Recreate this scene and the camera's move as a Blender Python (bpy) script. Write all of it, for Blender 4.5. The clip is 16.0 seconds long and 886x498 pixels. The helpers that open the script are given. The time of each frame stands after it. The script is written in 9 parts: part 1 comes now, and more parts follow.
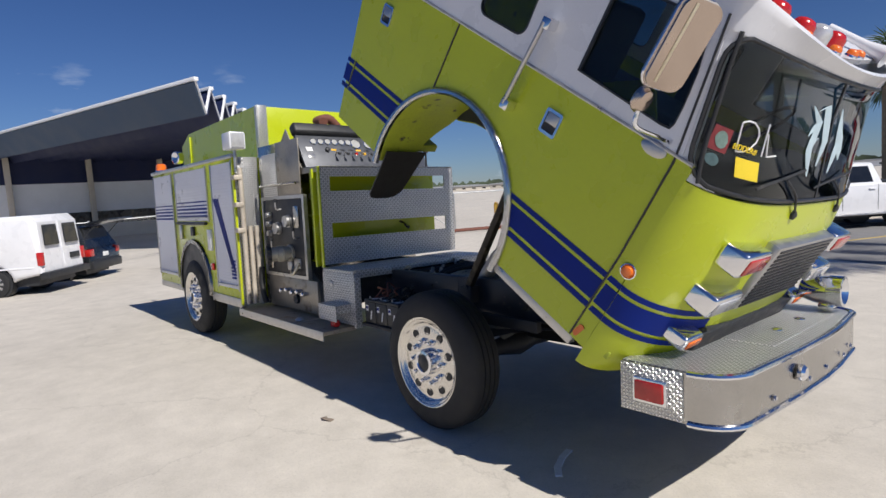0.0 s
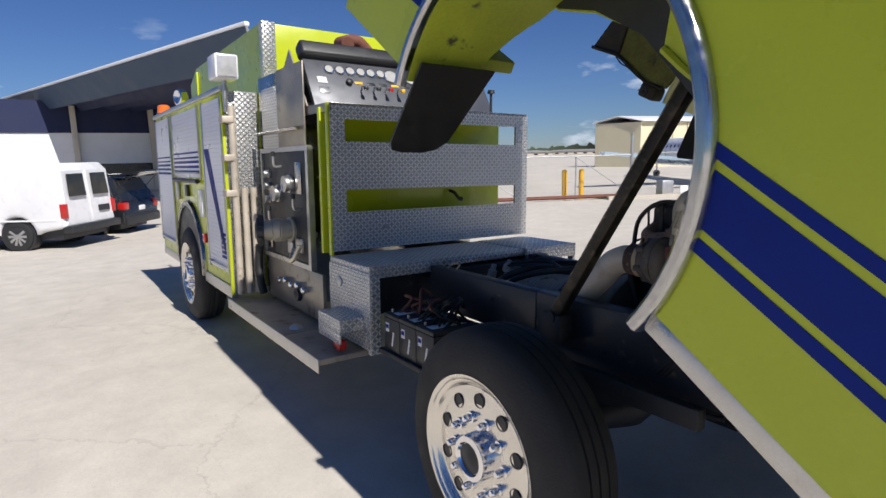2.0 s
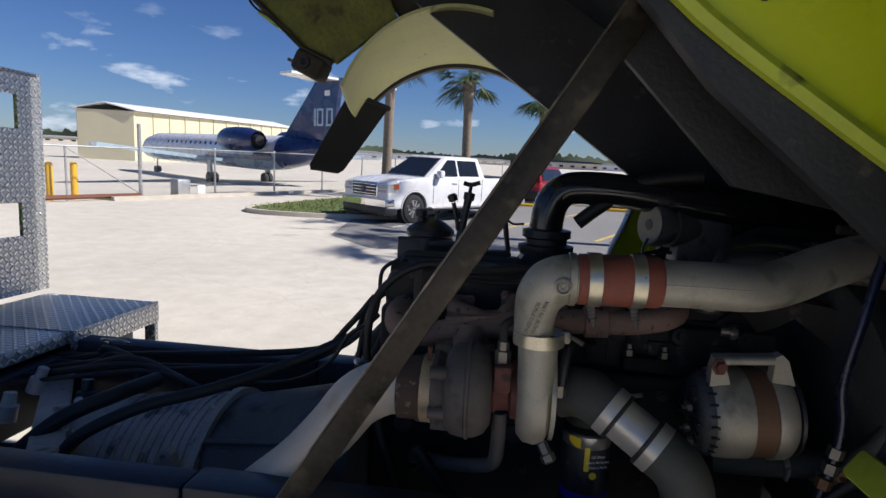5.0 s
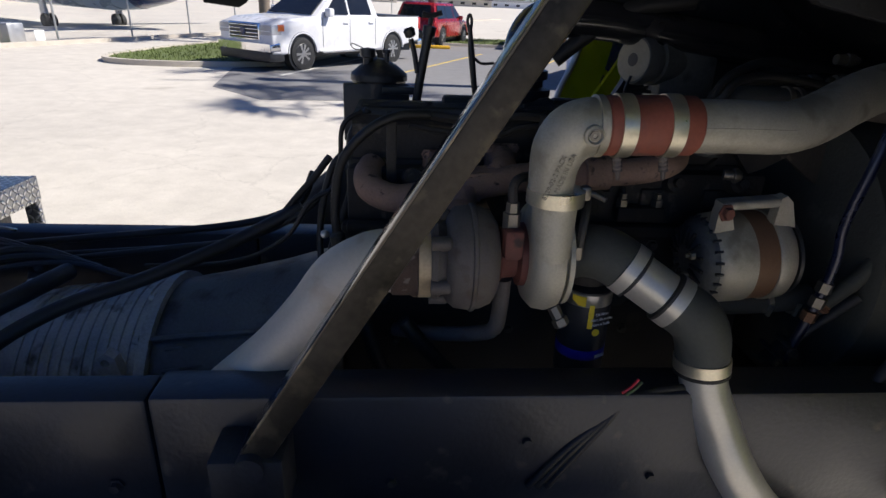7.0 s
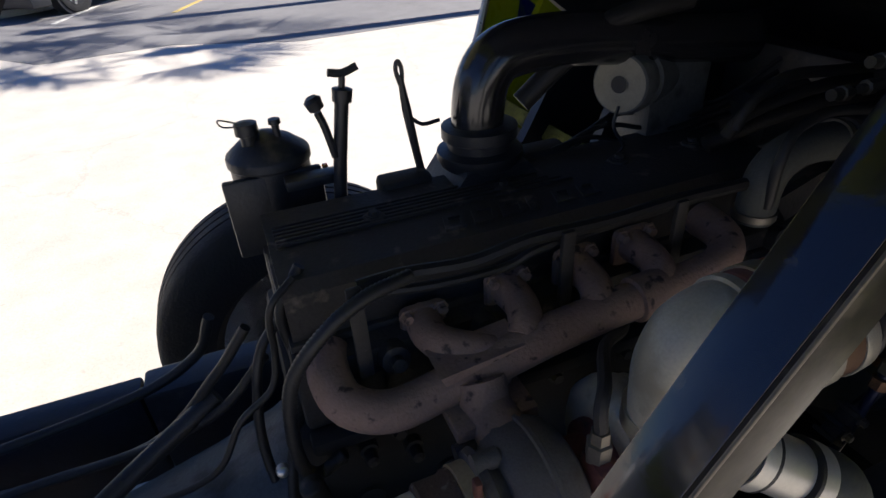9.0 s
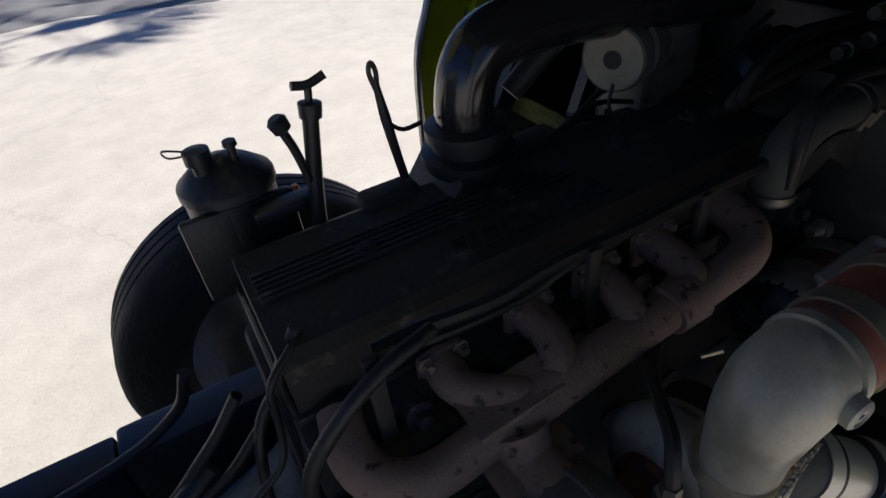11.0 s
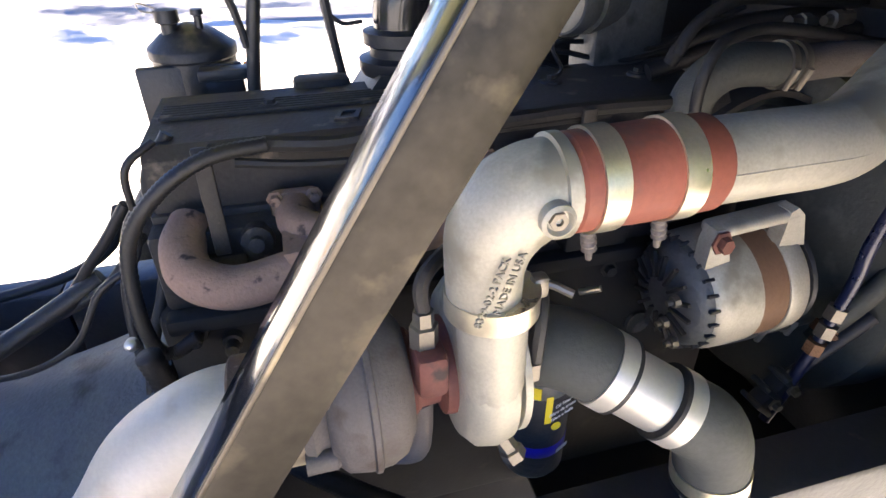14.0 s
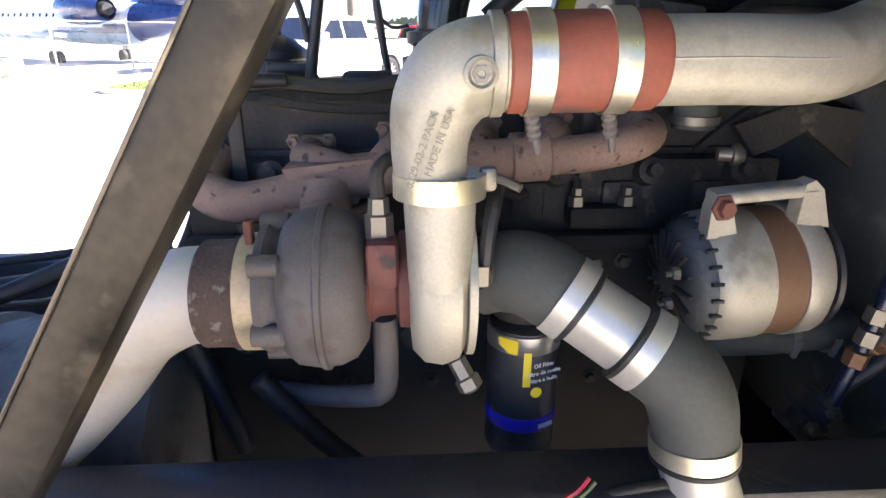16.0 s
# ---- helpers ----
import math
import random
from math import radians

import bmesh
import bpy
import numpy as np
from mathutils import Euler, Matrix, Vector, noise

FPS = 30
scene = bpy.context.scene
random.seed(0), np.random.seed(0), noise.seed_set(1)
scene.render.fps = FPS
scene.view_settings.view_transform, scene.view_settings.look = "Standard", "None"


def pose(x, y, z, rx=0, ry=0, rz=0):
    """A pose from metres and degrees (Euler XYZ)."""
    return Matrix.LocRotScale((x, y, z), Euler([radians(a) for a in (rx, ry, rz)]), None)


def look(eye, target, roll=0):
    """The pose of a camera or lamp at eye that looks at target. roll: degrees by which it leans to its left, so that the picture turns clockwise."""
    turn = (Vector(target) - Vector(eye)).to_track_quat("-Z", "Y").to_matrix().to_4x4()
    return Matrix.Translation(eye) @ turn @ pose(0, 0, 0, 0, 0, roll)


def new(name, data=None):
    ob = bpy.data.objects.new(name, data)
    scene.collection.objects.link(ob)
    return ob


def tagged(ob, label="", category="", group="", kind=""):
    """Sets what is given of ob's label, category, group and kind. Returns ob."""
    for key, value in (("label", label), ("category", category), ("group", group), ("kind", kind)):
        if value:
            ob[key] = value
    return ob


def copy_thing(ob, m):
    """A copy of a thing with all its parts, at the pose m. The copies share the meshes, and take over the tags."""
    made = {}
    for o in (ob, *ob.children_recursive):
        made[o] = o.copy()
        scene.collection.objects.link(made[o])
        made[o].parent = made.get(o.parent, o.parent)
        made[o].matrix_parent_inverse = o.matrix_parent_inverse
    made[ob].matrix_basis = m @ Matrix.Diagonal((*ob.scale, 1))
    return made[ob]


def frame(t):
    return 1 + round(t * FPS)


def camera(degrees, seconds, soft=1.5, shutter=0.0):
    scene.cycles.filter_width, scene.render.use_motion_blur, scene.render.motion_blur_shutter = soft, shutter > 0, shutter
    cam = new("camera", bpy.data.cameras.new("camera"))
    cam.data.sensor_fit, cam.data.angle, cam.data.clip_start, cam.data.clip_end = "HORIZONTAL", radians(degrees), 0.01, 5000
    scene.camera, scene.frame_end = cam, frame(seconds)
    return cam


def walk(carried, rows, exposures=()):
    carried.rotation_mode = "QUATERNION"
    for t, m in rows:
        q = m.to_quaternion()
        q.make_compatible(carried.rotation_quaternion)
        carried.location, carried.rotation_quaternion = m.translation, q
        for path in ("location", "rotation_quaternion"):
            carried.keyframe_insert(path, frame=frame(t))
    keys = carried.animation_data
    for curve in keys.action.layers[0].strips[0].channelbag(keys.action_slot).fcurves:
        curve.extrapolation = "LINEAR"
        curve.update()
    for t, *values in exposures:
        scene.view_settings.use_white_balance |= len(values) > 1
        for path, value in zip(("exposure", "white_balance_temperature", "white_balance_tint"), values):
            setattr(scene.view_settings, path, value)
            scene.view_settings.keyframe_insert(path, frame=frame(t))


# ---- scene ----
# ---------------- camera and its walk ----------------
cam = camera(76.0, 16.0)
# the truck leans a little on the sloping yard; its own axes: x forward, y to its far side, z up
TRUCK = pose(0.1, -1.15, 0, -1.55, -0.55, 0) @ pose(-0.1, 1.15, -0.02)
CAB = pose(0.114, -0.02, 0.157, 0, 34.45, 0) @ Matrix.Diagonal((0.898, 1.0, 0.898, 1))      # the cab is tilted forward
# eye and target in the truck's axes
PATH = [
    (0.0, (3.542, -3.887, 1.837), (2.034, -2.584, 1.669), -2.6),
    (0.5, (3.152, -3.481, 1.825), (1.61, -2.214, 1.706), -3.6),
    (1.0, (2.775, -3.175, 1.821), (1.18, -1.98, 1.666), -1.1),
    (1.5, (2.377, -2.885, 1.816), (0.809, -1.663, 1.593), -2.0),
    (2.0, (1.905, -2.569, 1.817), (0.284, -1.433, 1.53), -0.3),
    (2.5, (1.472, -2.442, 1.826), (-0.04, -1.174, 1.498), -1.3),
    (3.0, (1.122, -2.209, 1.801), (-0.226, -0.768, 1.474), -3.4),
    (3.5, (0.784, -2.062, 1.855), (-0.139, -0.313, 1.555), -1.8),
    (4.0, (0.564, -1.822, 1.879), (0.08, 0.106, 1.659), -2.4),
    (6.5, (0.36, -1.463, 1.863), (0.297, 0.453, 1.293), 5.5),
    (7.0, (0.238, -1.377, 1.849), (0.381, 0.47, 1.093), 2.2),
    (7.5, (0.206, -1.27, 1.871), (0.353, 0.544, 1.041), 0.1),
    (8.0, (0.154, -1.159, 1.932), (0.32, 0.62, 1.032), -1.5),
    (8.5, (0.117, -0.927, 2.028), (0.652, 0.753, 1.084), -4.3),
    (9.0, (0.11, -0.715, 2.117), (0.684, 0.883, 1.061), -3.8),
    (11.5, (0.098, -0.518, 2.166), (0.798, 0.896, 0.938), -7.4),
    (12.0, (0.147, -0.573, 2.13), (0.773, 0.874, 0.899), -3.6),
    (12.5, (0.198, -0.64, 2.103), (0.815, 0.856, 0.928), -1.9),
    (13.0, (0.234, -0.695, 2.051), (0.835, 0.805, 0.872), 0.5),
    (13.5, (0.271, -0.778, 1.968), (0.882, 0.754, 0.837), -0.9),
    (14.0, (0.342, -0.837, 1.929), (0.781, 0.81, 0.883), -0.7),
    (14.5, (0.453, -0.889, 1.854), (0.716, 0.881, 0.96), 1.1),
    (15.0, (0.475, -0.941, 1.777), (0.68, 0.913, 1.055), 0.5),
    (15.5, (0.488, -0.981, 1.739), (0.617, 0.884, 1.029), 0.3),
    (16.0, (0.5, -1.005, 1.696), (0.602, 0.873, 1.015), 0.1),
]
EXPO = [(0, 0.1, 6500, 10), (2.0, 0.25, 6500, 10), (3.0, 0.38, 6500, 10), (3.5, 0.38, 6450, 10), (4.0, 0.48, 6450, 10), (6.5, 0.3, 6500, 11), (7.0, 0.6, 6500, 11), (7.5, 1.0, 6600, 11), (8.0, 1.0, 6650, 12), (8.5, 1.0, 6600, 12),
        (9.0, 0.95, 6600, 12), (11.5, 0.5, 6450, 10), (12.0, 0.85, 6500, 11), (12.5, 1.05, 6550, 11), (13.0, 2.45, 6900, 14), (13.5, 3.3, 7300, 16), (14.5, 3.15, 7100, 14), (16, 3.1, 7100, 14)]
walk(cam, [(t, TRUCK @ look(eye, target, roll)) for t, eye, target, roll in PATH], EXPO)

# ---------------- world and sun ----------------
SUN_EL, SUN_AZ = radians(46), radians(2)      # azimuth from +x towards +y
world = bpy.data.worlds.new("sky")
scene.world = world
world.use_nodes = True
wn = world.node_tree
sky = wn.nodes.new("ShaderNodeTexSky")
sky.sky_type = "NISHITA"
sky.sun_disc = False
sky.sun_elevation = SUN_EL
sky.sun_rotation = radians(90) - SUN_AZ
sky.air_density, sky.dust_density, sky.ozone_density = 1.0, 0.0, 3.0
# deeper blue overhead, a clear blue-white horizon and a few small clouds low in the sky
wtc = wn.nodes.new("ShaderNodeTexCoord")
wsep = wn.nodes.new("ShaderNodeSeparateXYZ")
wn.links.new(wtc.outputs["Generated"], wsep.inputs[0])
wramp = wn.nodes.new("ShaderNodeValToRGB")
wramp.color_ramp.elements[0].position, wramp.color_ramp.elements[0].color = 0.0, (0.66, 0.87, 1.34, 1)
wramp.color_ramp.elements[1].position, wramp.color_ramp.elements[1].color = 0.45, (0.52, 0.78, 1.3, 1)
wn.links.new(wsep.outputs["Z"], wramp.inputs[0])
wmul = wn.nodes.new("ShaderNodeMix")
wmul.data_type, wmul.blend_type = "RGBA", "MULTIPLY"
wmul.inputs[0].default_value = 1.0
wn.links.new(sky.outputs[0], wmul.inputs[6])
wn.links.new(wramp.outputs[0], wmul.inputs[7])
wmap = wn.nodes.new("ShaderNodeMapping")
wmap.inputs["Scale"].default_value = (9, 9, 26)
wn.links.new(wtc.outputs["Generated"], wmap.inputs["Vector"])
wnoise = wn.nodes.new("ShaderNodeTexNoise")
wnoise.inputs["Scale"].default_value, wnoise.inputs["Detail"].default_value = 1.0, 7
wn.links.new(wmap.outputs[0], wnoise.inputs["Vector"])
wcl = wn.nodes.new("ShaderNodeMapRange")
wcl.inputs[1].default_value, wcl.inputs[2].default_value = 0.60, 0.72
wn.links.new(wnoise.outputs[0], wcl.inputs[0])
wlow = wn.nodes.new("ShaderNodeMapRange")
wlow.inputs[1].default_value, wlow.inputs[2].default_value = 0.22, 0.10
wn.links.new(wsep.outputs["Z"], wlow.inputs[0])
wfac = wn.nodes.new("ShaderNodeMath")
wfac.operation = "MULTIPLY"
wn.links.new(wcl.outputs[0], wfac.inputs[0])
wn.links.new(wlow.outputs[0], wfac.inputs[1])
wmix = wn.nodes.new("ShaderNodeMix")
wmix.data_type = "RGBA"
wn.links.new(wfac.outputs[0], wmix.inputs[0])
wn.links.new(wmul.outputs[2], wmix.inputs[6])
wmix.inputs[7].default_value = (13.0, 14.5, 17.0, 1)
wn.links.new(wmix.outputs[2], wn.nodes["Background"].inputs[0])
wn.nodes["Background"].inputs[1].default_value = 0.043
lamp = bpy.data.lights.new("sun", "SUN")
lamp.energy, lamp.angle, lamp.color = 4.7, radians(0.5), (1.0, 0.96, 0.90)
sun = new("sun", lamp)
d = Vector((math.cos(SUN_EL) * math.cos(SUN_AZ), math.cos(SUN_EL) * math.sin(SUN_AZ), math.sin(SUN_EL)))
sun.matrix_world = look(d * 60, (0, 0, 0))

# ---------------- materials ----------------
def mat(name, color, rough=0.6, metal=0.0, var=0.15, scale=8.0, fine=120.0, bump=0.15, coat=0.0, spots=None, per_object=0.0):
    """A surface with broad and fine variation: stains at `scale`, grain at `fine` (per metre); spots: (colour, amount, scale)."""
    m = bpy.data.materials.new(name)
    m.use_nodes = True
    nt = m.node_tree
    b = nt.nodes["Principled BSDF"]
    tc = nt.nodes.new("ShaderNodeTexCoord")
    n1 = nt.nodes.new("ShaderNodeTexNoise")
    n1.inputs["Scale"].default_value = scale
    n1.inputs["Detail"].default_value = 6
    n2 = nt.nodes.new("ShaderNodeTexNoise")
    n2.inputs["Scale"].default_value = fine
    n2.inputs["Detail"].default_value = 3
    nt.links.new(tc.outputs["Object"], n1.inputs["Vector"])
    nt.links.new(tc.outputs["Object"], n2.inputs["Vector"])
    mix = nt.nodes.new("ShaderNodeMath")
    mix.operation = "MULTIPLY_ADD"
    mix.inputs[1].default_value = 0.45
    nt.links.new(n2.outputs[0], mix.inputs[0])
    nt.links.new(n1.outputs[0], mix.inputs[2])
    ramp = nt.nodes.new("ShaderNodeMapRange")
    ramp.inputs[1].default_value, ramp.inputs[2].default_value = 0.4, 1.05
    ramp.inputs[3].default_value, ramp.inputs[4].default_value = 1 - var, 1 + var
    nt.links.new(mix.outputs[0], ramp.inputs[0])
    last = ramp.outputs[0]
    if per_object:
        oi = nt.nodes.new("ShaderNodeObjectInfo")
        mr = nt.nodes.new("ShaderNodeMapRange")
        mr.inputs[3].default_value, mr.inputs[4].default_value = 1 - per_object, 1 + per_object
        nt.links.new(oi.outputs["Random"], mr.inputs[0])
        mm = nt.nodes.new("ShaderNodeMath")
        mm.operation = "MULTIPLY"
        nt.links.new(last, mm.inputs[0])
        nt.links.new(mr.outputs[0], mm.inputs[1])
        last = mm.outputs[0]
    sc = nt.nodes.new("ShaderNodeVectorMath")
    sc.operation = "SCALE"
    sc.inputs[0].default_value = color
    nt.links.new(last, sc.inputs["Scale"])
    col = sc.outputs[0]
    if spots:
        n3 = nt.nodes.new("ShaderNodeTexNoise")
        n3.inputs["Scale"].default_value = spots[2]
        n3.inputs["Detail"].default_value = 5
        nt.links.new(tc.outputs["Object"], n3.inputs["Vector"])
        r3 = nt.nodes.new("ShaderNodeMapRange")
        r3.inputs[1].default_value, r3.inputs[2].default_value = 0.72 - spots[1] * 0.4, 0.78 - spots[1] * 0.3
        nt.links.new(n3.outputs[0], r3.inputs[0])
        mc = nt.nodes.new("ShaderNodeMix")
        mc.data_type = "RGBA"
        nt.links.new(r3.outputs[0], mc.inputs[0])
        nt.links.new(col, mc.inputs[6])
        mc.inputs[7].default_value = (*spots[0], 1)
        col = mc.outputs[2]
    nt.links.new(col, b.inputs["Base Color"])
    rr = nt.nodes.new("ShaderNodeMapRange")
    rr.inputs[1].default_value, rr.inputs[2].default_value = 0.3, 0.75
    rr.inputs[3].default_value, rr.inputs[4].default_value = max(rough - 0.1, 0.02), min(rough + 0.12, 1)
    nt.links.new(n1.outputs[0], rr.inputs[0])
    nt.links.new(rr.outputs[0], b.inputs["Roughness"])
    b.inputs["Metallic"].default_value = metal
    b.inputs["Coat Weight"].default_value = coat
    b.inputs["Coat Roughness"].default_value = 0.08
    if bump:
        bp = nt.nodes.new("ShaderNodeBump")
        bp.inputs["Strength"].default_value = bump
        bp.inputs["Distance"].default_value = 0.01
        nt.links.new(n2.outputs[0], bp.inputs["Height"])
        nt.links.new(bp.outputs[0], b.inputs["Normal"])
    return m


def glass(name, color, rough=0.02):
    m = bpy.data.materials.new(name)
    m.use_nodes = True
    b = m.node_tree.nodes["Principled BSDF"]
    b.inputs["Base Color"].default_value = (*color, 1)
    b.inputs["Roughness"].default_value = rough
    b.inputs["Transmission Weight"].default_value = 1.0
    b.inputs["IOR"].default_value = 1.33
    return m


def tread_plate(name, color, pitch=24):
    """Bright aluminium with raised slanted lozenges, two ways in turn, about 25 mm apart."""
    m = mat(name, color, 0.3, 0.85, 0.12, 5, 200, 0.04)
    nt = m.node_tree
    b = nt.nodes["Principled BSDF"]
    tc = nt.nodes.new("ShaderNodeTexCoord")
    geo = nt.nodes.new("ShaderNodeNewGeometry")
    heights = []
    for turn in (45, -45):
        vec = nt.nodes.new("ShaderNodeMapping")
        vec.vector_type = "POINT"
        nt.links.new(tc.outputs["UV"], vec.inputs["Vector"])
        vec.inputs["Rotation"].default_value = (0, 0, radians(turn))
        vec.inputs["Scale"].default_value = (pitch, pitch, pitch)
        sep = nt.nodes.new("ShaderNodeSeparateXYZ")
        nt.links.new(vec.outputs[0], sep.inputs[0])
        outs = []
        for axis in (0, 1):
            fr = nt.nodes.new("ShaderNodeMath")
            fr.operation = "PINGPONG"
            fr.inputs[1].default_value = 0.5
            add = nt.nodes.new("ShaderNodeMath")
            add.operation = "ADD"
            add.inputs[1].default_value = 0.0 if turn == 45 else 0.5
            nt.links.new(sep.outputs[axis], add.inputs[0])
            nt.links.new(add.outputs[0], fr.inputs[0])
            mu = nt.nodes.new("ShaderNodeMath")
            mu.operation = "MULTIPLY"
            mu.inputs[1].default_value = (1.9, 4.8)[axis]
            nt.links.new(fr.outputs[0], mu.inputs[0])
            pw = nt.nodes.new("ShaderNodeMath")
            pw.operation = "POWER"
            pw.inputs[1].default_value = 2
            nt.links.new(mu.outputs[0], pw.inputs[0])
            outs.append(pw)
        s = nt.nodes.new("ShaderNodeMath")
        s.operation = "ADD"
        nt.links.new(outs[0].outputs[0], s.inputs[0])
        nt.links.new(outs[1].outputs[0], s.inputs[1])
        inv = nt.nodes.new("ShaderNodeMapRange")
        inv.inputs[1].default_value, inv.inputs[2].default_value = 0.2, 1.0
        inv.inputs[3].default_value, inv.inputs[4].default_value = 1.0, 0.0
        nt.links.new(s.outputs[0], inv.inputs[0])
        heights.append(inv)
    mx = nt.nodes.new("ShaderNodeMath")
    mx.operation = "MAXIMUM"
    nt.links.new(heights[0].outputs[0], mx.inputs[0])
    nt.links.new(heights[1].outputs[0], mx.inputs[1])
    src = b.inputs["Base Color"].links[0].from_socket
    # polished lozenge tops, coloured extra pale for the sun glints on them
    worn = nt.nodes.new("ShaderNodeMix")
    worn.data_type = "RGBA"
    nt.links.new(mx.outputs[0], worn.inputs[0])
    nt.links.new(src, worn.inputs[6])
    worn.inputs[7].default_value = (0.92, 0.91, 0.89, 1)
    nt.links.new(worn.outputs[2], b.inputs["Base Color"])
    gloss = nt.nodes.new("ShaderNodeMapRange")
    gloss.inputs[3].default_value, gloss.inputs[4].default_value = 0.46, 0.28
    nt.links.new(mx.outputs[0], gloss.inputs[0])
    nt.links.new(gloss.outputs[0], b.inputs["Roughness"])
    bp = nt.nodes.new("ShaderNodeBump")
    bp.inputs["Strength"].default_value = 1.0
    bp.inputs["Distance"].default_value = 0.012
    nt.links.new(mx.outputs[0], bp.inputs["Height"])
    nt.links.new(bp.outputs[0], b.inputs["Normal"])
    return m


LIME = mat("lime_paint", (0.46, 0.53, 0.012), 0.3, 0, 0.06, 2.5, 60, 0.01, coat=0.25)
LIME_OLD = mat("lime_paint_worn", (0.36, 0.42, 0.03), 0.55, 0, 0.22, 6, 60, 0.1, spots=((0.06, 0.06, 0.03), 0.25, 9))
BLUE = mat("blue_reflective_tape", (0.004, 0.02, 0.20), 0.5, 0, 0.1, 6, 200, 0.02)
BLUE.node_tree.nodes["Principled BSDF"].inputs["Specular IOR Level"].default_value = 0.15
WHITE = mat("white_paint", (0.74, 0.74, 0.76), 0.3, 0, 0.05, 3, 60, 0.01, coat=0.4)
SHUTTER = mat("white_shutter_paint", (0.74, 0.74, 0.79), 0.35, 0, 0.06, 3, 60, 0.02)
CHROME = mat("chrome", (0.82, 0.82, 0.84), 0.08, 1.0, 0.05, 20, 200, 0.01)
ALU = mat("brushed_aluminium", (0.52, 0.51, 0.50), 0.36, 0.9, 0.18, 12, 160, 0.05)
CAST = mat("cast_aluminium", (0.42, 0.39, 0.315), 0.5, 0.35, 0.3, 9, 240, 0.03, spots=((0.30, 0.275, 0.21), 0.4, 13))
TREAD = tread_plate("aluminium_tread_plate", (0.52, 0.515, 0.505), 27)
FINE_TREAD = tread_plate("fine_tread_plate", (0.46, 0.455, 0.44), 38)
STEEL = mat("stainless_panel", (0.47, 0.455, 0.43), 0.22, 1.0, 0.15, 6, 90, 0.03)
RUBBER = mat("tyre_rubber", (0.018, 0.018, 0.019), 0.75, 0, 0.3, 10, 90, 0.3)
HOSE = mat("black_hose_rubber", (0.014, 0.0135, 0.0135), 0.55, 0, 0.3, 14, 120, 0.15)
BLACK = mat("black_paint", (0.022, 0.023, 0.026), 0.45, 0, 0.3, 8, 90, 0.12, spots=((0.07, 0.06, 0.05), 0.2, 14))
FRAME = mat("dusty_black_frame", (0.021, 0.022, 0.027), 0.6, 0, 0.35, 6, 80, 0.15, spots=((0.07, 0.064, 0.055), 0.18, 12))
ENGINE = mat("grimy_engine_grey", (0.033, 0.029, 0.026), 0.7, 0, 0.45, 12, 120, 0.15, spots=((0.13, 0.105, 0.082), 0.22, 18))
MANIFOLD = mat("rusty_cast_iron", (0.27, 0.175, 0.135), 0.8, 0.1, 0.25, 16, 150, 0.2, spots=((0.06, 0.04, 0.035), 0.3, 45))
TURBO = mat("turbine_cast_iron", (0.13, 0.112, 0.102), 0.7, 0.2, 0.3, 18, 260, 0.15, spots=((0.09, 0.07, 0.058), 0.25, 14))
RUST = mat("red_brown_rust", (0.17, 0.065, 0.045), 0.8, 0.1, 0.3, 20, 200, 0.2)
REDHOSE = mat("red_silicone_hose", (0.25, 0.072, 0.045), 0.65, 0, 0.3, 14, 120, 0.04, spots=((0.12, 0.06, 0.05), 0.4, 12))
EXHAUST = mat("heat_stained_exhaust", (0.60, 0.54, 0.47), 0.55, 0.3, 0.12, 9, 140, 0.06, spots=((0.48, 0.38, 0.28), 0.12, 5))
BRASSY = mat("golden_zinc_clamp", (0.66, 0.60, 0.46), 0.35, 0.85, 0.2, 20, 200, 0.04)
COPPER = mat("dark_copper_windings", (0.25, 0.13, 0.07), 0.6, 0.5, 0.3, 20, 200, 0.25)
# near black because the shade low in the engine bay is in the colour
BLOCK = mat("shade_darkened_block", (0.011, 0.010, 0.0095), 0.8, 0, 0.5, 10, 100, 0.06, spots=((0.03, 0.025, 0.02), 0.2, 14))
STAINED = mat("stained_stainless", (0.37, 0.335, 0.285), 0.42, 0.8, 0.3, 4, 60, 0.04, spots=((0.20, 0.165, 0.12), 0.3, 5))
BOARD = mat("worn_running_board", (0.40, 0.355, 0.29), 0.55, 0.5, 0.3, 5, 90, 0.06, spots=((0.22, 0.15, 0.09), 0.3, 6))
RAISED = mat("worn_raised_lettering", (0.27, 0.25, 0.20), 0.6, 0.2, 0.2, 40, 200, 0.03)
TAN = mat("heat_tanned_clamp", (0.52, 0.41, 0.27), 0.55, 0.4, 0.25, 20, 160, 0.05)
HOUSING = mat("red_brown_housing", (0.15, 0.052, 0.040), 0.7, 0.1, 0.3, 20, 160, 0.12, spots=((0.05, 0.03, 0.026), 0.3, 22))
WINDING = mat("brown_winding_band", (0.19, 0.105, 0.060), 0.6, 0.2, 0.2, 12, 160, 0.05)
BELL = mat("dark_bell_casting", (0.10, 0.105, 0.105), 0.55, 0.2, 0.4, 8, 120, 0.2, spots=((0.035, 0.034, 0.032), 0.4, 9))
RAIL = mat("painted_frame_rail", (0.024, 0.025, 0.032), 0.45, 0, 0.35, 6, 80, 0.10, coat=0.1, spots=((0.09, 0.08, 0.066), 0.14, 12))
TRANS = mat("dirty_gearbox_casting", (0.42, 0.405, 0.385), 0.6, 0.2, 0.4, 8, 120, 0.2, spots=((0.09, 0.082, 0.072), 0.36, 10))
STRUT = mat("worn_strut_steel", (0.042, 0.036, 0.028), 0.42, 0.35, 0.8, 5, 60, 0.03, spots=((0.10, 0.083, 0.058), 0.35, 14))
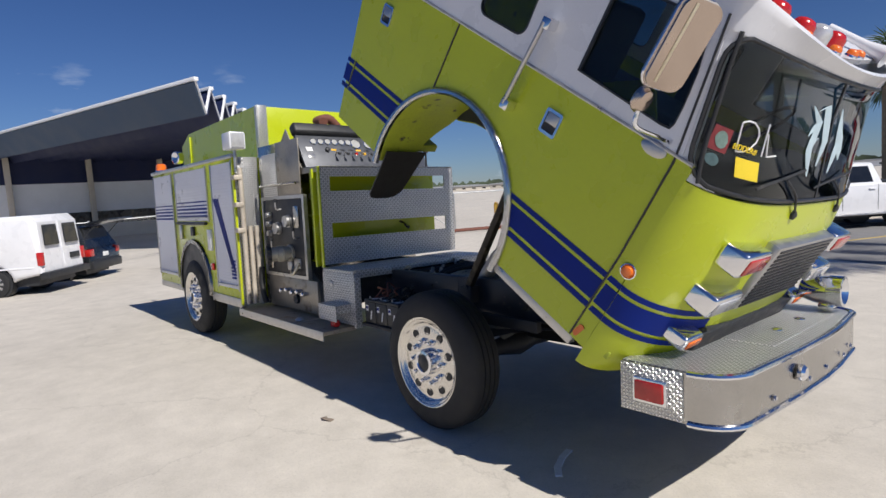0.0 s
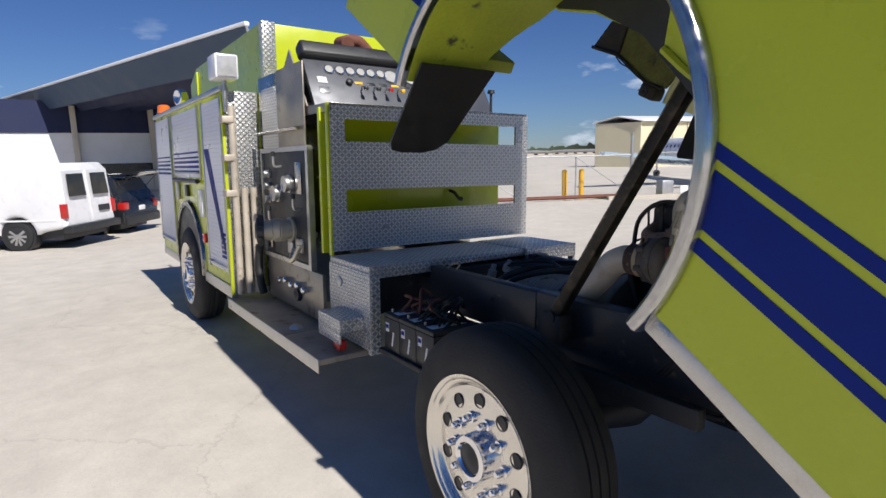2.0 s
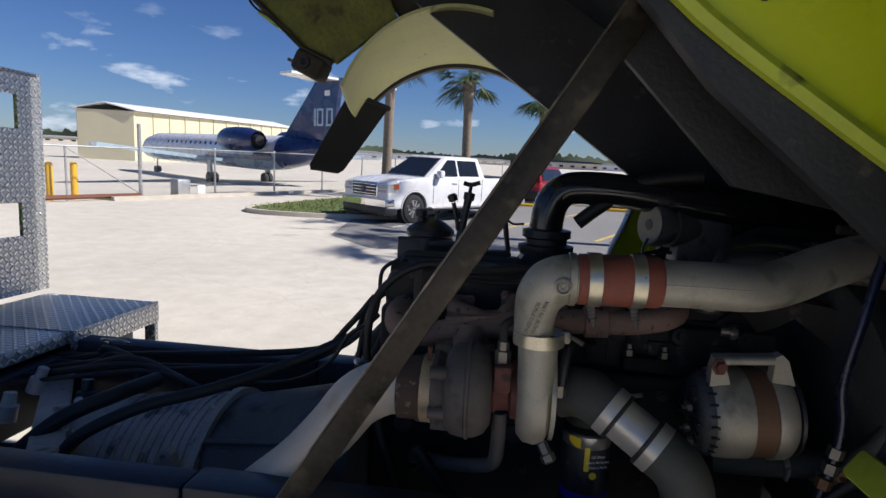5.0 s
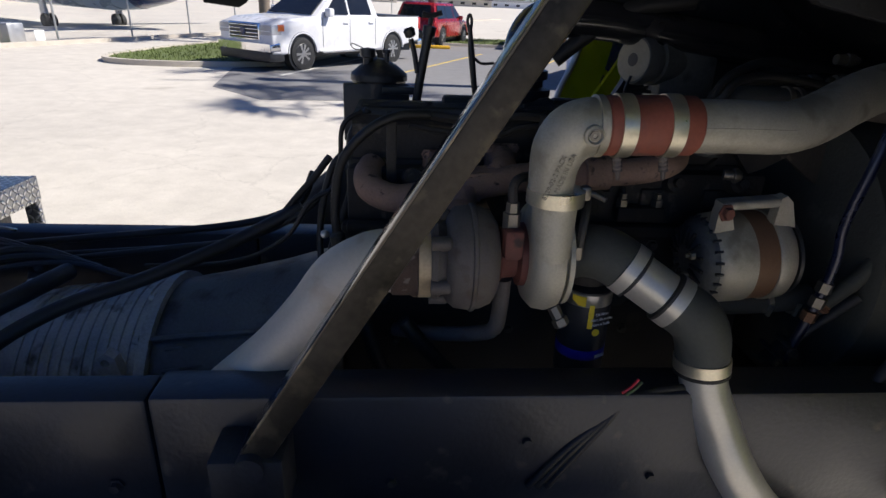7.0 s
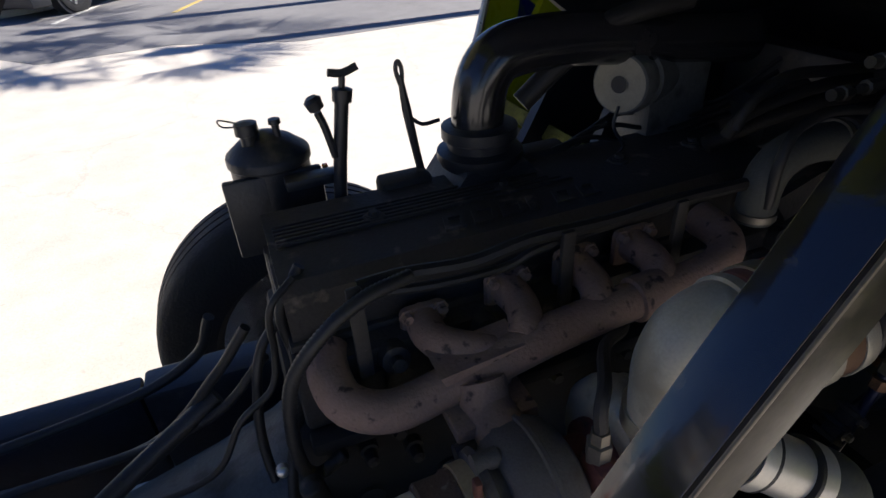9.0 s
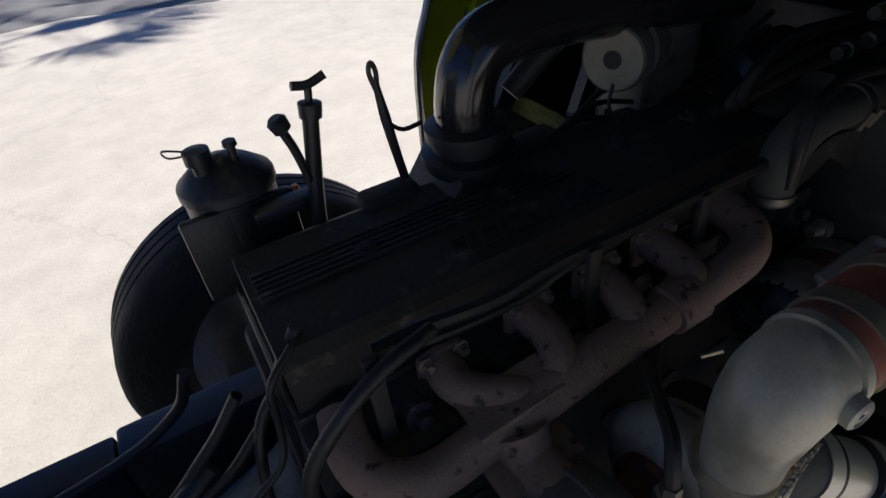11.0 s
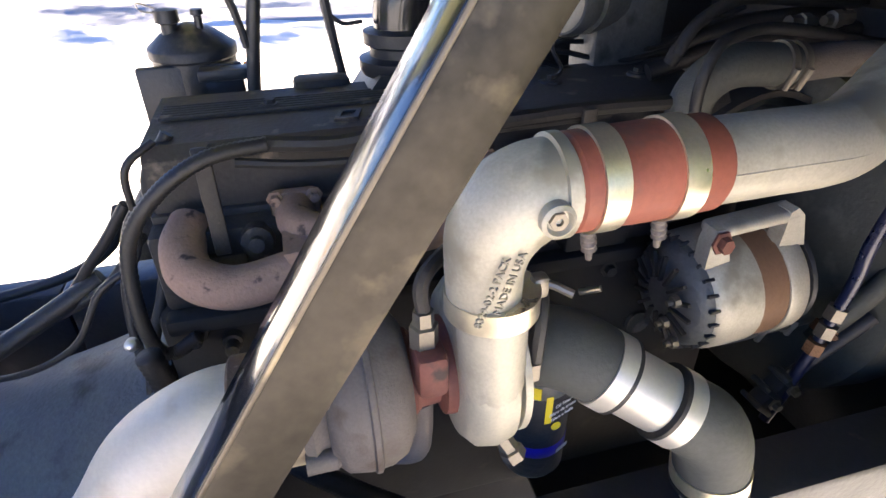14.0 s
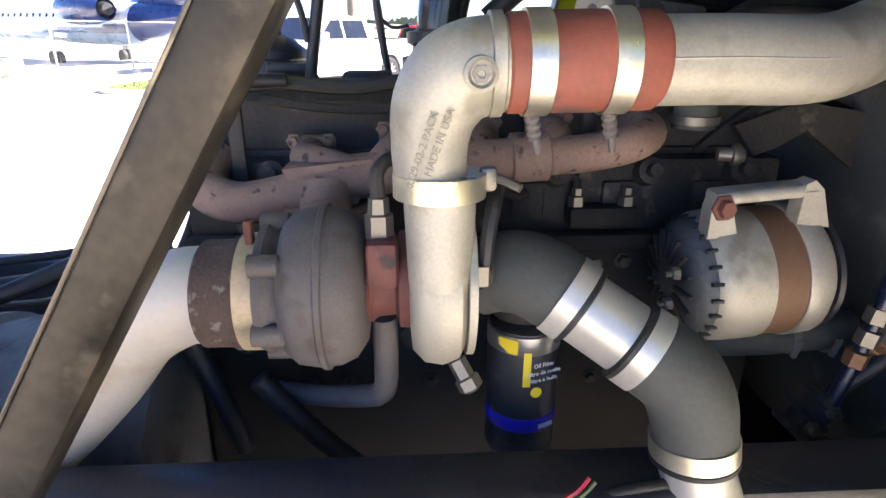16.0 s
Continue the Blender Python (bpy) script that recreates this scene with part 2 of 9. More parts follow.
STRUT.node_tree.nodes["Principled BSDF"].inputs["Specular IOR Level"].default_value = 0.22
NUT = mat("dull_steel_fastener", (0.2, 0.18, 0.15), 0.42, 0.7, 0.25, 30, 300, 0.03)
GLOSSBLACK = mat("glossy_navy_black_paint", (0.008, 0.009, 0.014), 0.16, 0, 0.5, 10, 60, 0.04, coat=0.6, spots=((0.05, 0.045, 0.035), 0.12, 25))
SCALE_RUST = mat("scaly_brown_rust", (0.095, 0.062, 0.048), 0.85, 0.1, 0.4, 25, 220, 0.25, spots=((0.22, 0.18, 0.15), 0.3, 60))
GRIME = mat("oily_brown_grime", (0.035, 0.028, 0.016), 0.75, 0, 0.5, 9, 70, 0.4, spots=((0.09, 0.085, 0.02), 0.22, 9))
DULLALU = mat("dull_aluminium_pipe", (0.56, 0.53, 0.47), 0.38, 0.5, 0.15, 9, 160, 0.02)
DUSTY = mat("dusty_black_rubber", (0.055, 0.058, 0.052), 0.7, 0, 0.3, 9, 120, 0.12, spots=((0.10, 0.105, 0.09), 0.25, 9))
WORNLIP = mat("worn_strut_edge", (0.12, 0.10, 0.075), 0.4, 0.4, 0.35, 14, 140, 0.05, spots=((0.38, 0.31, 0.2), 0.35, 12))
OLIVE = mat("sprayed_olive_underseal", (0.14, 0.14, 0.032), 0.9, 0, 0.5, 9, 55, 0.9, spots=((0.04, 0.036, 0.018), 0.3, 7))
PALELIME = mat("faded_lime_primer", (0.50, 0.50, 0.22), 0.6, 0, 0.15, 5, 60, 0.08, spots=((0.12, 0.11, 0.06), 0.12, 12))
POLISHED = mat("polished_aluminium", (0.76, 0.73, 0.68), 0.2, 0.9, 0.08, 10, 120, 0.03)
WIN = glass("tinted_glass", (0.30, 0.36, 0.37))
DARKGLASS = mat("dark_tinted_window", (0.012, 0.014, 0.018), 0.12, 0, 0.2, 4, 50, 0.0)
DIAL = mat("aged_gauge_dial", (0.36, 0.36, 0.35), 0.5, 0, 0.15, 30, 120, 0.0)
AMBER = mat("amber_lens", (0.75, 0.16, 0.02), 0.2, 0, 0.15, 20, 90, 0.05, coat=0.5)
REDLENS = mat("red_lens", (0.45, 0.015, 0.012), 0.18, 0, 0.2, 20, 120, 0.08, coat=0.5)
LENS = mat("clear_lamp_lens", (0.55, 0.55, 0.56), 0.12, 0.3, 0.2, 20, 120, 0.1, coat=0.5)
MIRRORBACK = mat("stainless_mirror_back", (0.55, 0.45, 0.38), 0.2, 1.0, 0.1, 6, 80, 0.02)
YELLOW = mat("yellow_paint", (0.75, 0.42, 0.02), 0.5, 0, 0.12, 6, 60, 0.05)
PAPER = mat("yellow_sticker", (0.8, 0.6, 0.03), 0.6, 0, 0.06, 6, 60, 0.0)
WHITEMARK = mat("white_marking", (0.75, 0.75, 0.75), 0.6, 0, 0.1, 20, 90, 0.0)
FLAME = mat("pale_blue_flame_paint", (0.42, 0.52, 0.56), 0.5, 0, 0.15, 12, 90, 0.0)
BEIGE = mat("beige_wall", (0.55, 0.50, 0.42), 0.8, 0, 0.1, 1.2, 20, 0.1)
CANOPYW = mat("white_canopy_edge", (0.75, 0.76, 0.78), 0.6, 0, 0.06, 1, 12, 0.05)
# shade under the canopy is put into both blues, deeper on the soffit
CANOPYB = mat("shade_navy_canopy", (0.008, 0.015, 0.062), 0.7, 0, 0.12, 0.8, 12, 0.1)
FASCIA = mat("shaded_slate_fascia", (0.042, 0.072, 0.125), 0.7, 0, 0.12, 0.8, 12, 0.05)
DESKM = mat("dark_instrument_panel", (0.075, 0.08, 0.095), 0.42, 0.2, 0.15, 8, 120, 0.03)
PIPECREAM = mat("weathered_cream_pipe", (0.50, 0.44, 0.36), 0.5, 0.2, 0.2, 7, 90, 0.08, spots=((0.3, 0.22, 0.15), 0.2, 10))
REDCAR = mat("red_car_paint", (0.33, 0.015, 0.02), 0.25, 0.2, 0.06, 3, 60, 0.0, coat=0.6)
DARKCAR = mat("dark_car_paint", (0.015, 0.017, 0.02), 0.25, 0, 0.1, 3, 60, 0.0, coat=0.5)
NAVY = mat("navy_jet_paint", (0.012, 0.025, 0.10), 0.3, 0, 0.1, 1, 20, 0.0, coat=0.4)
PALEBLUE = mat("silver_blue_jet_paint", (0.40, 0.52, 0.62), 0.3, 0.2, 0.08, 1, 20, 0.0, coat=0.4)
BARK = mat("palm_bark", (0.24, 0.19, 0.15), 0.9, 0, 0.3, 6, 40, 0.5)
FROND = mat("palm_frond", (0.07, 0.11, 0.035), 0.6, 0, 0.35, 3, 30, 0.1)
GRASS = mat("lawn_grass", (0.10, 0.13, 0.035), 0.9, 0, 0.35, 0.8, 60, 0.5)
GALV = mat("galvanised_steel", (0.5, 0.5, 0.5), 0.45, 0.8, 0.12, 6, 60, 0.05)


def concrete(name, color, dark, crack=True):
    m = mat(name, color, 0.85, 0, 0.12, 0.22, 45, 0.18, spots=(dark, 0.16, 0.35))
    nt = m.node_tree
    b = nt.nodes["Principled BSDF"]
    src = b.inputs["Base Color"].links[0].from_socket
    tc = nt.nodes.new("ShaderNodeTexCoord")
    n = nt.nodes.new("ShaderNodeTexNoise")
    n.inputs["Scale"].default_value = 2.6
    n.inputs["Detail"].default_value = 9
    n.inputs["Roughness"].default_value = 0.7
    nt.links.new(tc.outputs["Object"], n.inputs["Vector"])
    r = nt.nodes.new("ShaderNodeMapRange")
    r.inputs[1].default_value, r.inputs[2].default_value = 0.35, 0.7
    r.inputs[3].default_value, r.inputs[4].default_value = 0.87, 1.06
    nt.links.new(n.outputs[0], r.inputs[0])
    v = nt.nodes.new("ShaderNodeTexVoronoi")
    v.inputs["Scale"].default_value = 70
    nt.links.new(tc.outputs["Object"], v.inputs["Vector"])
    r2 = nt.nodes.new("ShaderNodeMapRange")
    r2.inputs[1].default_value, r2.inputs[2].default_value = 0.05, 0.3
    r2.inputs[3].default_value, r2.inputs[4].default_value = 0.82, 1.03
    nt.links.new(v.outputs[0], r2.inputs[0])
    mm = nt.nodes.new("ShaderNodeMath")
    mm.operation = "MULTIPLY"
    nt.links.new(r.outputs[0], mm.inputs[0])
    nt.links.new(r2.outputs[0], mm.inputs[1])
    sc_n = nt.nodes.new("ShaderNodeTexNoise")
    sc_n.inputs["Scale"].default_value = 7.0
    sc_n.inputs["Detail"].default_value = 8
    sc_n.inputs["Roughness"].default_value = 0.75
    nt.links.new(tc.outputs["Object"], sc_n.inputs["Vector"])
    sc_r = nt.nodes.new("ShaderNodeMapRange")
    sc_r.inputs[1].default_value, sc_r.inputs[2].default_value = 0.62, 0.72
    sc_r.inputs[3].default_value, sc_r.inputs[4].default_value = 1.0, 0.74
    nt.links.new(sc_n.outputs[0], sc_r.inputs[0])
    warp = nt.nodes.new("ShaderNodeVectorMath")
    warp.operation = "MULTIPLY_ADD"
    warp.inputs[1].default_value = (0.5, 0.5, 0.5)
    nt.links.new(n.outputs["Color"], warp.inputs[0])
    nt.links.new(tc.outputs["Object"], warp.inputs[2])
    ck = nt.nodes.new("ShaderNodeTexVoronoi")
    ck.feature = "DISTANCE_TO_EDGE"
    ck.inputs["Scale"].default_value = 0.28
    nt.links.new(warp.outputs[0], ck.inputs["Vector"])
    ck_r = nt.nodes.new("ShaderNodeMapRange")
    ck_r.inputs[1].default_value, ck_r.inputs[2].default_value = 0.0008, 0.0035
    ck_r.inputs[3].default_value, ck_r.inputs[4].default_value = 0.86, 1.0
    nt.links.new(ck.outputs[0], ck_r.inputs[0])
    for extra in (sc_r, ck_r):
        m2 = nt.nodes.new("ShaderNodeMath")
        m2.operation = "MULTIPLY"
        nt.links.new(mm.outputs[0], m2.inputs[0])
        nt.links.new(extra.outputs[0], m2.inputs[1])
        mm = m2
    s = nt.nodes.new("ShaderNodeVectorMath")
    s.operation = "SCALE"
    nt.links.new(src, s.inputs[0])
    nt.links.new(mm.outputs[0], s.inputs["Scale"])
    nt.links.new(s.outputs[0], b.inputs["Base Color"])
    return m


CONCRETE = concrete("worn_concrete", (0.565, 0.52, 0.455), (0.36, 0.32, 0.27))
ASPHALT = concrete("grey_asphalt", (0.20, 0.195, 0.195), (0.12, 0.118, 0.118))
PALECON = concrete("pale_apron_concrete", (0.52, 0.47, 0.40), (0.36, 0.33, 0.28))


# ---------------- mesh helpers ----------------
def finish(bm, smooth=40.0):
    bmesh.ops.recalc_face_normals(bm, faces=bm.faces[:])
    for f in bm.faces:
        f.smooth = True
    lim = radians(smooth)
    for e in bm.edges:
        if len(e.link_faces) == 2 and e.calc_face_angle(0) > lim:
            e.smooth = False


def box_uv(bm):
    """UV in metres by the face's main axis."""
    uv = bm.loops.layers.uv.verify()
    for f in bm.faces:
        n = f.normal
        a = max(range(3), key=lambda i: abs(n[i]))
        i, j = [(1, 2), (0, 2), (0, 1)][a]
        for lo in f.loops:
            lo[uv].uv = (lo.vert.co[i], lo.vert.co[j])


def part(name, bm, material, parent=None, label="", m=None, smooth=40.0, uv=False):
    finish(bm, smooth)
    if uv:
        box_uv(bm)
    me = bpy.data.meshes.new(name)
    bm.to_mesh(me)
    bm.free()
    me.materials.append(material)
    ob = new(name, me)
    if parent is not None:
        ob.parent = parent
        if parent.name == "fire_truck":
            ob.matrix_basis = SECTION @ (m or Matrix())
        elif m is not None:
            ob.matrix_basis = m
    elif m is not None:
        ob.matrix_basis = m
    if label:
        ob["label"] = label
    return ob


WHOLE = Matrix()
SECTION = WHOLE           # where the assembly that is being built sits in the truck


def moved(dx, dy, dz, k=1.0, about=(0, 0, 0)):
    """An assembly's place: enlarged k times about a point of it, then shifted."""
    return Matrix.Translation(Vector(about) + Vector((dx, dy, dz))) @ Matrix.Scale(k, 4) @ Matrix.Translation(-Vector(about))


def thing(name, m, label, category, group="", kind=""):
    ob = new(name)
    ob.empty_display_size = 0.2
    ob.matrix_basis = m
    return tagged(ob, label, category, group, kind)


def B():
    return bmesh.new()


def box(bm, lo, hi, bevel=0.0, seg=2):
    r = bmesh.ops.create_cube(bm, size=1.0)
    vs = r["verts"]
    for v in vs:
        v.co = Vector([lo[i] + (v.co[i] + 0.5) * (hi[i] - lo[i]) for i in range(3)])
    if bevel:
        es = list({e for v in vs for e in v.link_edges})
        bmesh.ops.bevel(bm, geom=es, offset=bevel, segments=seg, affect="EDGES", profile=0.5)
    return bm


def cyl(bm, p0, p1, r0, r1=None, seg=20, bevel=0.0):
    p0, p1 = Vector(p0), Vector(p1)
    r1 = r0 if r1 is None else r1
    dz = p1 - p0
    q = dz.to_track_quat("Z", "Y").to_matrix().to_4x4()
    bmesh.ops.create_cone(bm, cap_ends=True, segments=seg, radius1=r0, radius2=r1, depth=dz.length, matrix=Matrix.Translation((p0 + p1) / 2) @ q)
    return bm


def lathe(bm, profile, centre, axis, seg=32):
    """Turn (distance along axis, radius) pairs round the axis through centre."""
    axis = Vector(axis).normalized()
    q = axis.to_track_quat("Z", "Y").to_matrix()
    c = Vector(centre)
    rings = []
    for s, r in profile:
        rings.append([bm.verts.new(c + q @ Vector((r * math.cos(2 * math.pi * k / seg), r * math.sin(2 * math.pi * k / seg), s))) for k in range(seg)])
    for a, b in zip(rings, rings[1:]):
        for k in range(seg):
            bm.faces.new((a[k], a[(k + 1) % seg], b[(k + 1) % seg], b[k]))
    if profile[0][1] > 1e-4:
        bm.faces.new(rings[0][::-1])
    if profile[-1][1] > 1e-4:
        bm.faces.new(rings[-1])
    return bm


def smooth_line(points, steps=6):
    """A rounded line through the points."""
    p = [Vector(x) for x in points]
    p = [2 * p[0] - p[1]] + p + [2 * p[-1] - p[-2]]
    out = []
    for i in range(1, len(p) - 2):
        a, b, c, e = p[i - 1], p[i], p[i + 1], p[i + 2]
        for k in range(steps):
            t = k / steps
            out.append(0.5 * (2 * b + (c - a) * t + (2 * a - 5 * b + 4 * c - e) * t * t + (3 * b - a - 3 * c + e) * t ** 3))
    out.append(p[-2])
    return out


def tube(bm, points, r, seg=12, steps=6, rounded=True, ends=True):
    """A pipe along the points; r is a radius or one for each point."""
    line = smooth_line(points, steps) if rounded else [Vector(x) for x in points]
    n = len(line)
    if isinstance(r, (int, float)):
        radii = [r] * n
    else:
        radii = [float(np.interp(i * (len(r) - 1) / (n - 1), range(len(r)), r)) for i in range(n)]
    rings = []
    up = None
    for i, c in enumerate(line):
        d_ = (line[min(i + 1, n - 1)] - line[max(i - 1, 0)]).normalized()
        if up is None:
            up = d_.orthogonal().normalized()
        up = (up - d_ * up.dot(d_)).normalized()
        side = d_.cross(up)
        rings.append([bm.verts.new(c + radii[i] * (math.cos(2 * math.pi * k / seg) * up + math.sin(2 * math.pi * k / seg) * side)) for k in range(seg)])
    for a, b in zip(rings, rings[1:]):
        for k in range(seg):
            bm.faces.new((a[k], a[(k + 1) % seg], b[(k + 1) % seg], b[k]))
    if ends:
        bm.faces.new(rings[0][::-1])
        bm.faces.new(rings[-1])
    return bm


def plate(bm, outer, holes=(), axis="y", at=0.0, thick=0.03, bevel=0.0):
    """A flat sheet with holes: outlines in the two other axes, from `at` by `thick` along the axis."""
    def pt(p):
        return {"x": (at, p[0], p[1]), "y": (p[0], at, p[1]), "z": (p[0], p[1], at)}[axis]
    edges = []
    for loop in (outer, *holes):
        vs = [bm.verts.new(pt(p)) for p in loop]
        edges += [bm.edges.new((vs[i], vs[(i + 1) % len(vs)])) for i in range(len(vs))]
    res = bmesh.ops.triangle_fill(bm, use_beauty=True, use_dissolve=False, edges=edges)
    faces = [g for g in res["geom"] if isinstance(g, bmesh.types.BMFace)]
    ex = bmesh.ops.extrude_face_region(bm, geom=faces)
    vec = {"x": Vector((thick, 0, 0)), "y": Vector((0, thick, 0)), "z": Vector((0, 0, thick))}[axis]
    bmesh.ops.translate(bm, verts=[g for g in ex["geom"] if isinstance(g, bmesh.types.BMVert)], vec=vec)
    return bm


def arc(cx, cz, r, a0, a1, n=24):
    return [(cx + r * math.cos(radians(a0 + (a1 - a0) * k / n)), cz + r * math.sin(radians(a0 + (a1 - a0) * k / n))) for k in range(n + 1)]


def rrect(x0, z0, x1, z1, r, n=5):
    return arc(x0 + r, z0 + r, r, 180, 270, n) + arc(x1 - r, z0 + r, r, 270, 360, n) + arc(x1 - r, z1 - r, r, 0, 90, n) + arc(x0 + r, z1 - r, r, 90, 180, n)


def grid_sheet(bm, rows, thick=0.0):
    """A sheet through rows of points; with a thickness it gets a second skin."""
    vs = [[bm.verts.new(p) for p in row] for row in rows]
    faces = []
    for a, b in zip(vs, vs[1:]):
        for k in range(len(a) - 1):
            faces.append(bm.faces.new((a[k], a[k + 1], b[k + 1], b[k])))
    if thick:
        bmesh.ops.recalc_face_normals(bm, faces=faces)
        bmesh.ops.solidify(bm, geom=faces, thickness=thick)
    return bm


def writing(parent, name, text, m, size, material, depth=0.002, label=""):
    cu = bpy.data.curves.new(name, "FONT")
    cu.body, cu.size, cu.extrude, cu.align_x, cu.align_y = text, size, depth, "CENTER", "CENTER"
    cu.materials.append(material)
    ob = new(name, cu)
    if parent is not None:
        ob.parent = parent
    ob.matrix_basis = m
    if label:
        ob["label"] = label
    return ob


# ---------------- ground ----------------
def ground_piece(name, outline, material, z0, z1, label, category):
    bm = plate(B(), outline, axis="z", at=z0, thick=z1 - z0)
    return tagged(part(name, bm, material), label, category, kind="structure")


def ground_z(x, y):
    """The airfield beyond the kerb and the yard behind the truck lie a little lower."""
    s = (x + 11.7) * -0.922 + (y - 15.7) * 0.388
    west = 0.022 * min(max(-x - 4, 0), 26) * min(max((9 - y) / 7, 0), 1)
    return -max(0.04 * min(max(s, 0), 17.5), west)


def lines(a, b, step):
    return [-1500, -400, -120] + [a + step * k for k in range(int((b - a) / step) + 1)] + [120, 400, 1500]


bm = grid_sheet(B(), [[(x, y, ground_z(x, y)) for x in lines(-66, 30, 1.5)] for y in lines(-40, 80, 1.5)])
tagged(part("ground", bm, CONCRETE), "sunlit worn pale concrete yard with stains", "ground", kind="structure")
ground_piece("parking_lot", [(-4.1, 14.0), (-3.65, 10.85), (-2.4, 9.5), (-0.5, 9.75), (1.4, 8.9), (4.4, 9.2), (10, 9.0), (60, 9.0), (60, 26.0), (6.0, 25.0), (1.0, 24.4), (-0.7, 21.9), (-1.9, 17.9), (-3.0, 14.8)], ASPHALT, -0.2, 0.006, "grey asphalt parking lot beside the concrete yard", "parking lot")

# ---------------- fire truck ----------------
truck = thing("fire_truck", TRUCK, "lime-yellow fire truck with blue stripes and tilted cab", "fire truck")
SIDE = -1.22


def bolt(c, axis, r, h, material, parent, name="bolt"):
    """A hexagon head on a washer."""
    return part(name, lathe(B(), [(0, r * 1.5), (h * 0.25, r * 1.5), (h * 0.26, r), (h, r * 0.95), (h, 0.0001)], c, axis, 6), material, parent, smooth=20)


def wheel(name, m):
    """A road wheel; its outer face looks along -y."""
    prof = [(0.02, 0.333), (-0.03, 0.36), (-0.036, 0.39), (-0.03, 0.45), (-0.012, 0.50), (0.005, 0.525), (0.02, 0.54), (0.04, 0.549)]
    for a in (0.085, 0.135, 0.185):       # tread grooves
        prof += [(a - 0.006, 0.553), (a - 0.005, 0.541), (a + 0.005, 0.541), (a + 0.006, 0.553)]
    prof += [(0.23, 0.549), (0.25, 0.54), (0.27, 0.52), (0.30, 0.44), (0.30, 0.36), (0.26, 0.333)]
    w = part(name, lathe(B(), prof, (0, 0, 0), (0, 1, 0), 72), RUBBER, truck, "worn black truck tyre on a polished wheel", m, smooth=30)
    part("rim", lathe(B(), [(0.26, 0.333), (0.02, 0.331), (-0.022, 0.337), (-0.032, 0.351), (-0.034, 0.360), (-0.026, 0.358), (-0.020, 0.33), (-0.008, 0.316), (0.006, 0.306), (0.010, 0.295), (0.006, 0.280), (0.0, 0.205), (0.004, 0.117), (0.004, 0.0001)], (0, 0, 0), (0, 1, 0), 56), POLISHED, w, "polished aluminium wheel rim", smooth=50)
    for k in range(10):
        a = 2 * math.pi * (k + 0.5) / 10
        c = Vector((0.248 * math.cos(a), 0.004, 0.248 * math.sin(a)))
        part("hand_hole", lathe(B(), [(-0.002, 0.034), (-0.007, 0.032), (0.0, 0.029), (0.0, 0.0001)], c, (0, 1, 0), 16), BLACK, w)
        c = Vector((0.166 * math.cos(a + 0.31), -0.006, 0.166 * math.sin(a + 0.31)))
        part("lug_nut", lathe(B(), [(0.012, 0.026), (-0.004, 0.026), (-0.006, 0.018), (-0.032, 0.016), (-0.040, 0.011), (-0.041, 0.0001)], c, (0, 1, 0), 12), CHROME, w)
    part("hub_cap", lathe(B(), [(0.012, 0.105), (-0.03, 0.103), (-0.055, 0.097), (-0.06, 0.075), (-0.045, 0.068), (-0.045, 0.0001)], (0, 0, 0), (0, 1, 0), 32), CHROME, w)
    part("hub_bore", lathe(B(), [(-0.049, 0.066), (-0.052, 0.04), (-0.058, 0.028), (-0.058, 0.0001)], (0, 0, 0), (0, 1, 0), 24), BLACK, w)
    return w


fw = wheel("front_wheel", pose(0.10, -1.12, 0.575))
copy_thing(fw, pose(0.21, 1.30, 0.725, 0, 0, 180))
rw = wheel("rear_wheel", pose(-5.17, -1.232, 0.60))
copy_thing(rw, pose(-5.22, 1.17, 0.66, 0, 0, 180))

# chassis
for y in (-0.40, 0.50):
    bm = box(B(), (-7.3 if y > 0 else -1.29, y - 0.045, 0.87), (-0.255, y + 0.045, 1.147), 0.01)
    part("frame_rail", bm, RAIL, truck, "dusty black steel frame rail")
    bm = box(B(), (-0.25, y - 0.052, 0.84), (2.05, y + 0.052, 1.155), 0.012)
    part("frame_reinforcement", bm, RAIL, truck, "overlapping front frame section")
for k in range(7):
    bolt((-0.9 + 0.28 * k, -0.448, 0.94 + 0.1 * (k % 2)), (0, -1, 0), 0.011, 0.014, FRAME, truck)
bm = lathe(B(), [(-1.0, 0.07), (-0.9, 0.085), (-0.25, 0.075), (0, 0.12), (0.25, 0.075), (0.9, 0.085), (1.0, 0.07)], (0.03, 0, 0.50), (0, 1, 0), 16)
part("front_axle", bm, FRAME, truck, "black front axle beam")
part("frame_rail", box(B(), (-7.3, -0.44, 0.80), (-1.25, -0.36, 1.06), 0.01), FRAME, truck, "dusty black steel frame rail")
for y in (-0.40, 0.50):
    bm = B()
    for k in range(5):
        n = 0.75 - 0.1 * k
        tube(bm, [(0.03 - n, y, 0.80 - 0.016 * k), (0.03, y, 0.70 - 0.016 * k), (0.03 + n, y, 0.80 - 0.016 * k)], 0.012, 8, 6)
    part("leaf_spring", bm, FRAME, truck, "black leaf spring pack")

# ---- cab ----
ARC_C, ARC_R = (-0.83, 1.735), 0.835
NOSE_Y = [-1.22 * math.cos(math.pi * k / 48) for k in range(49)]


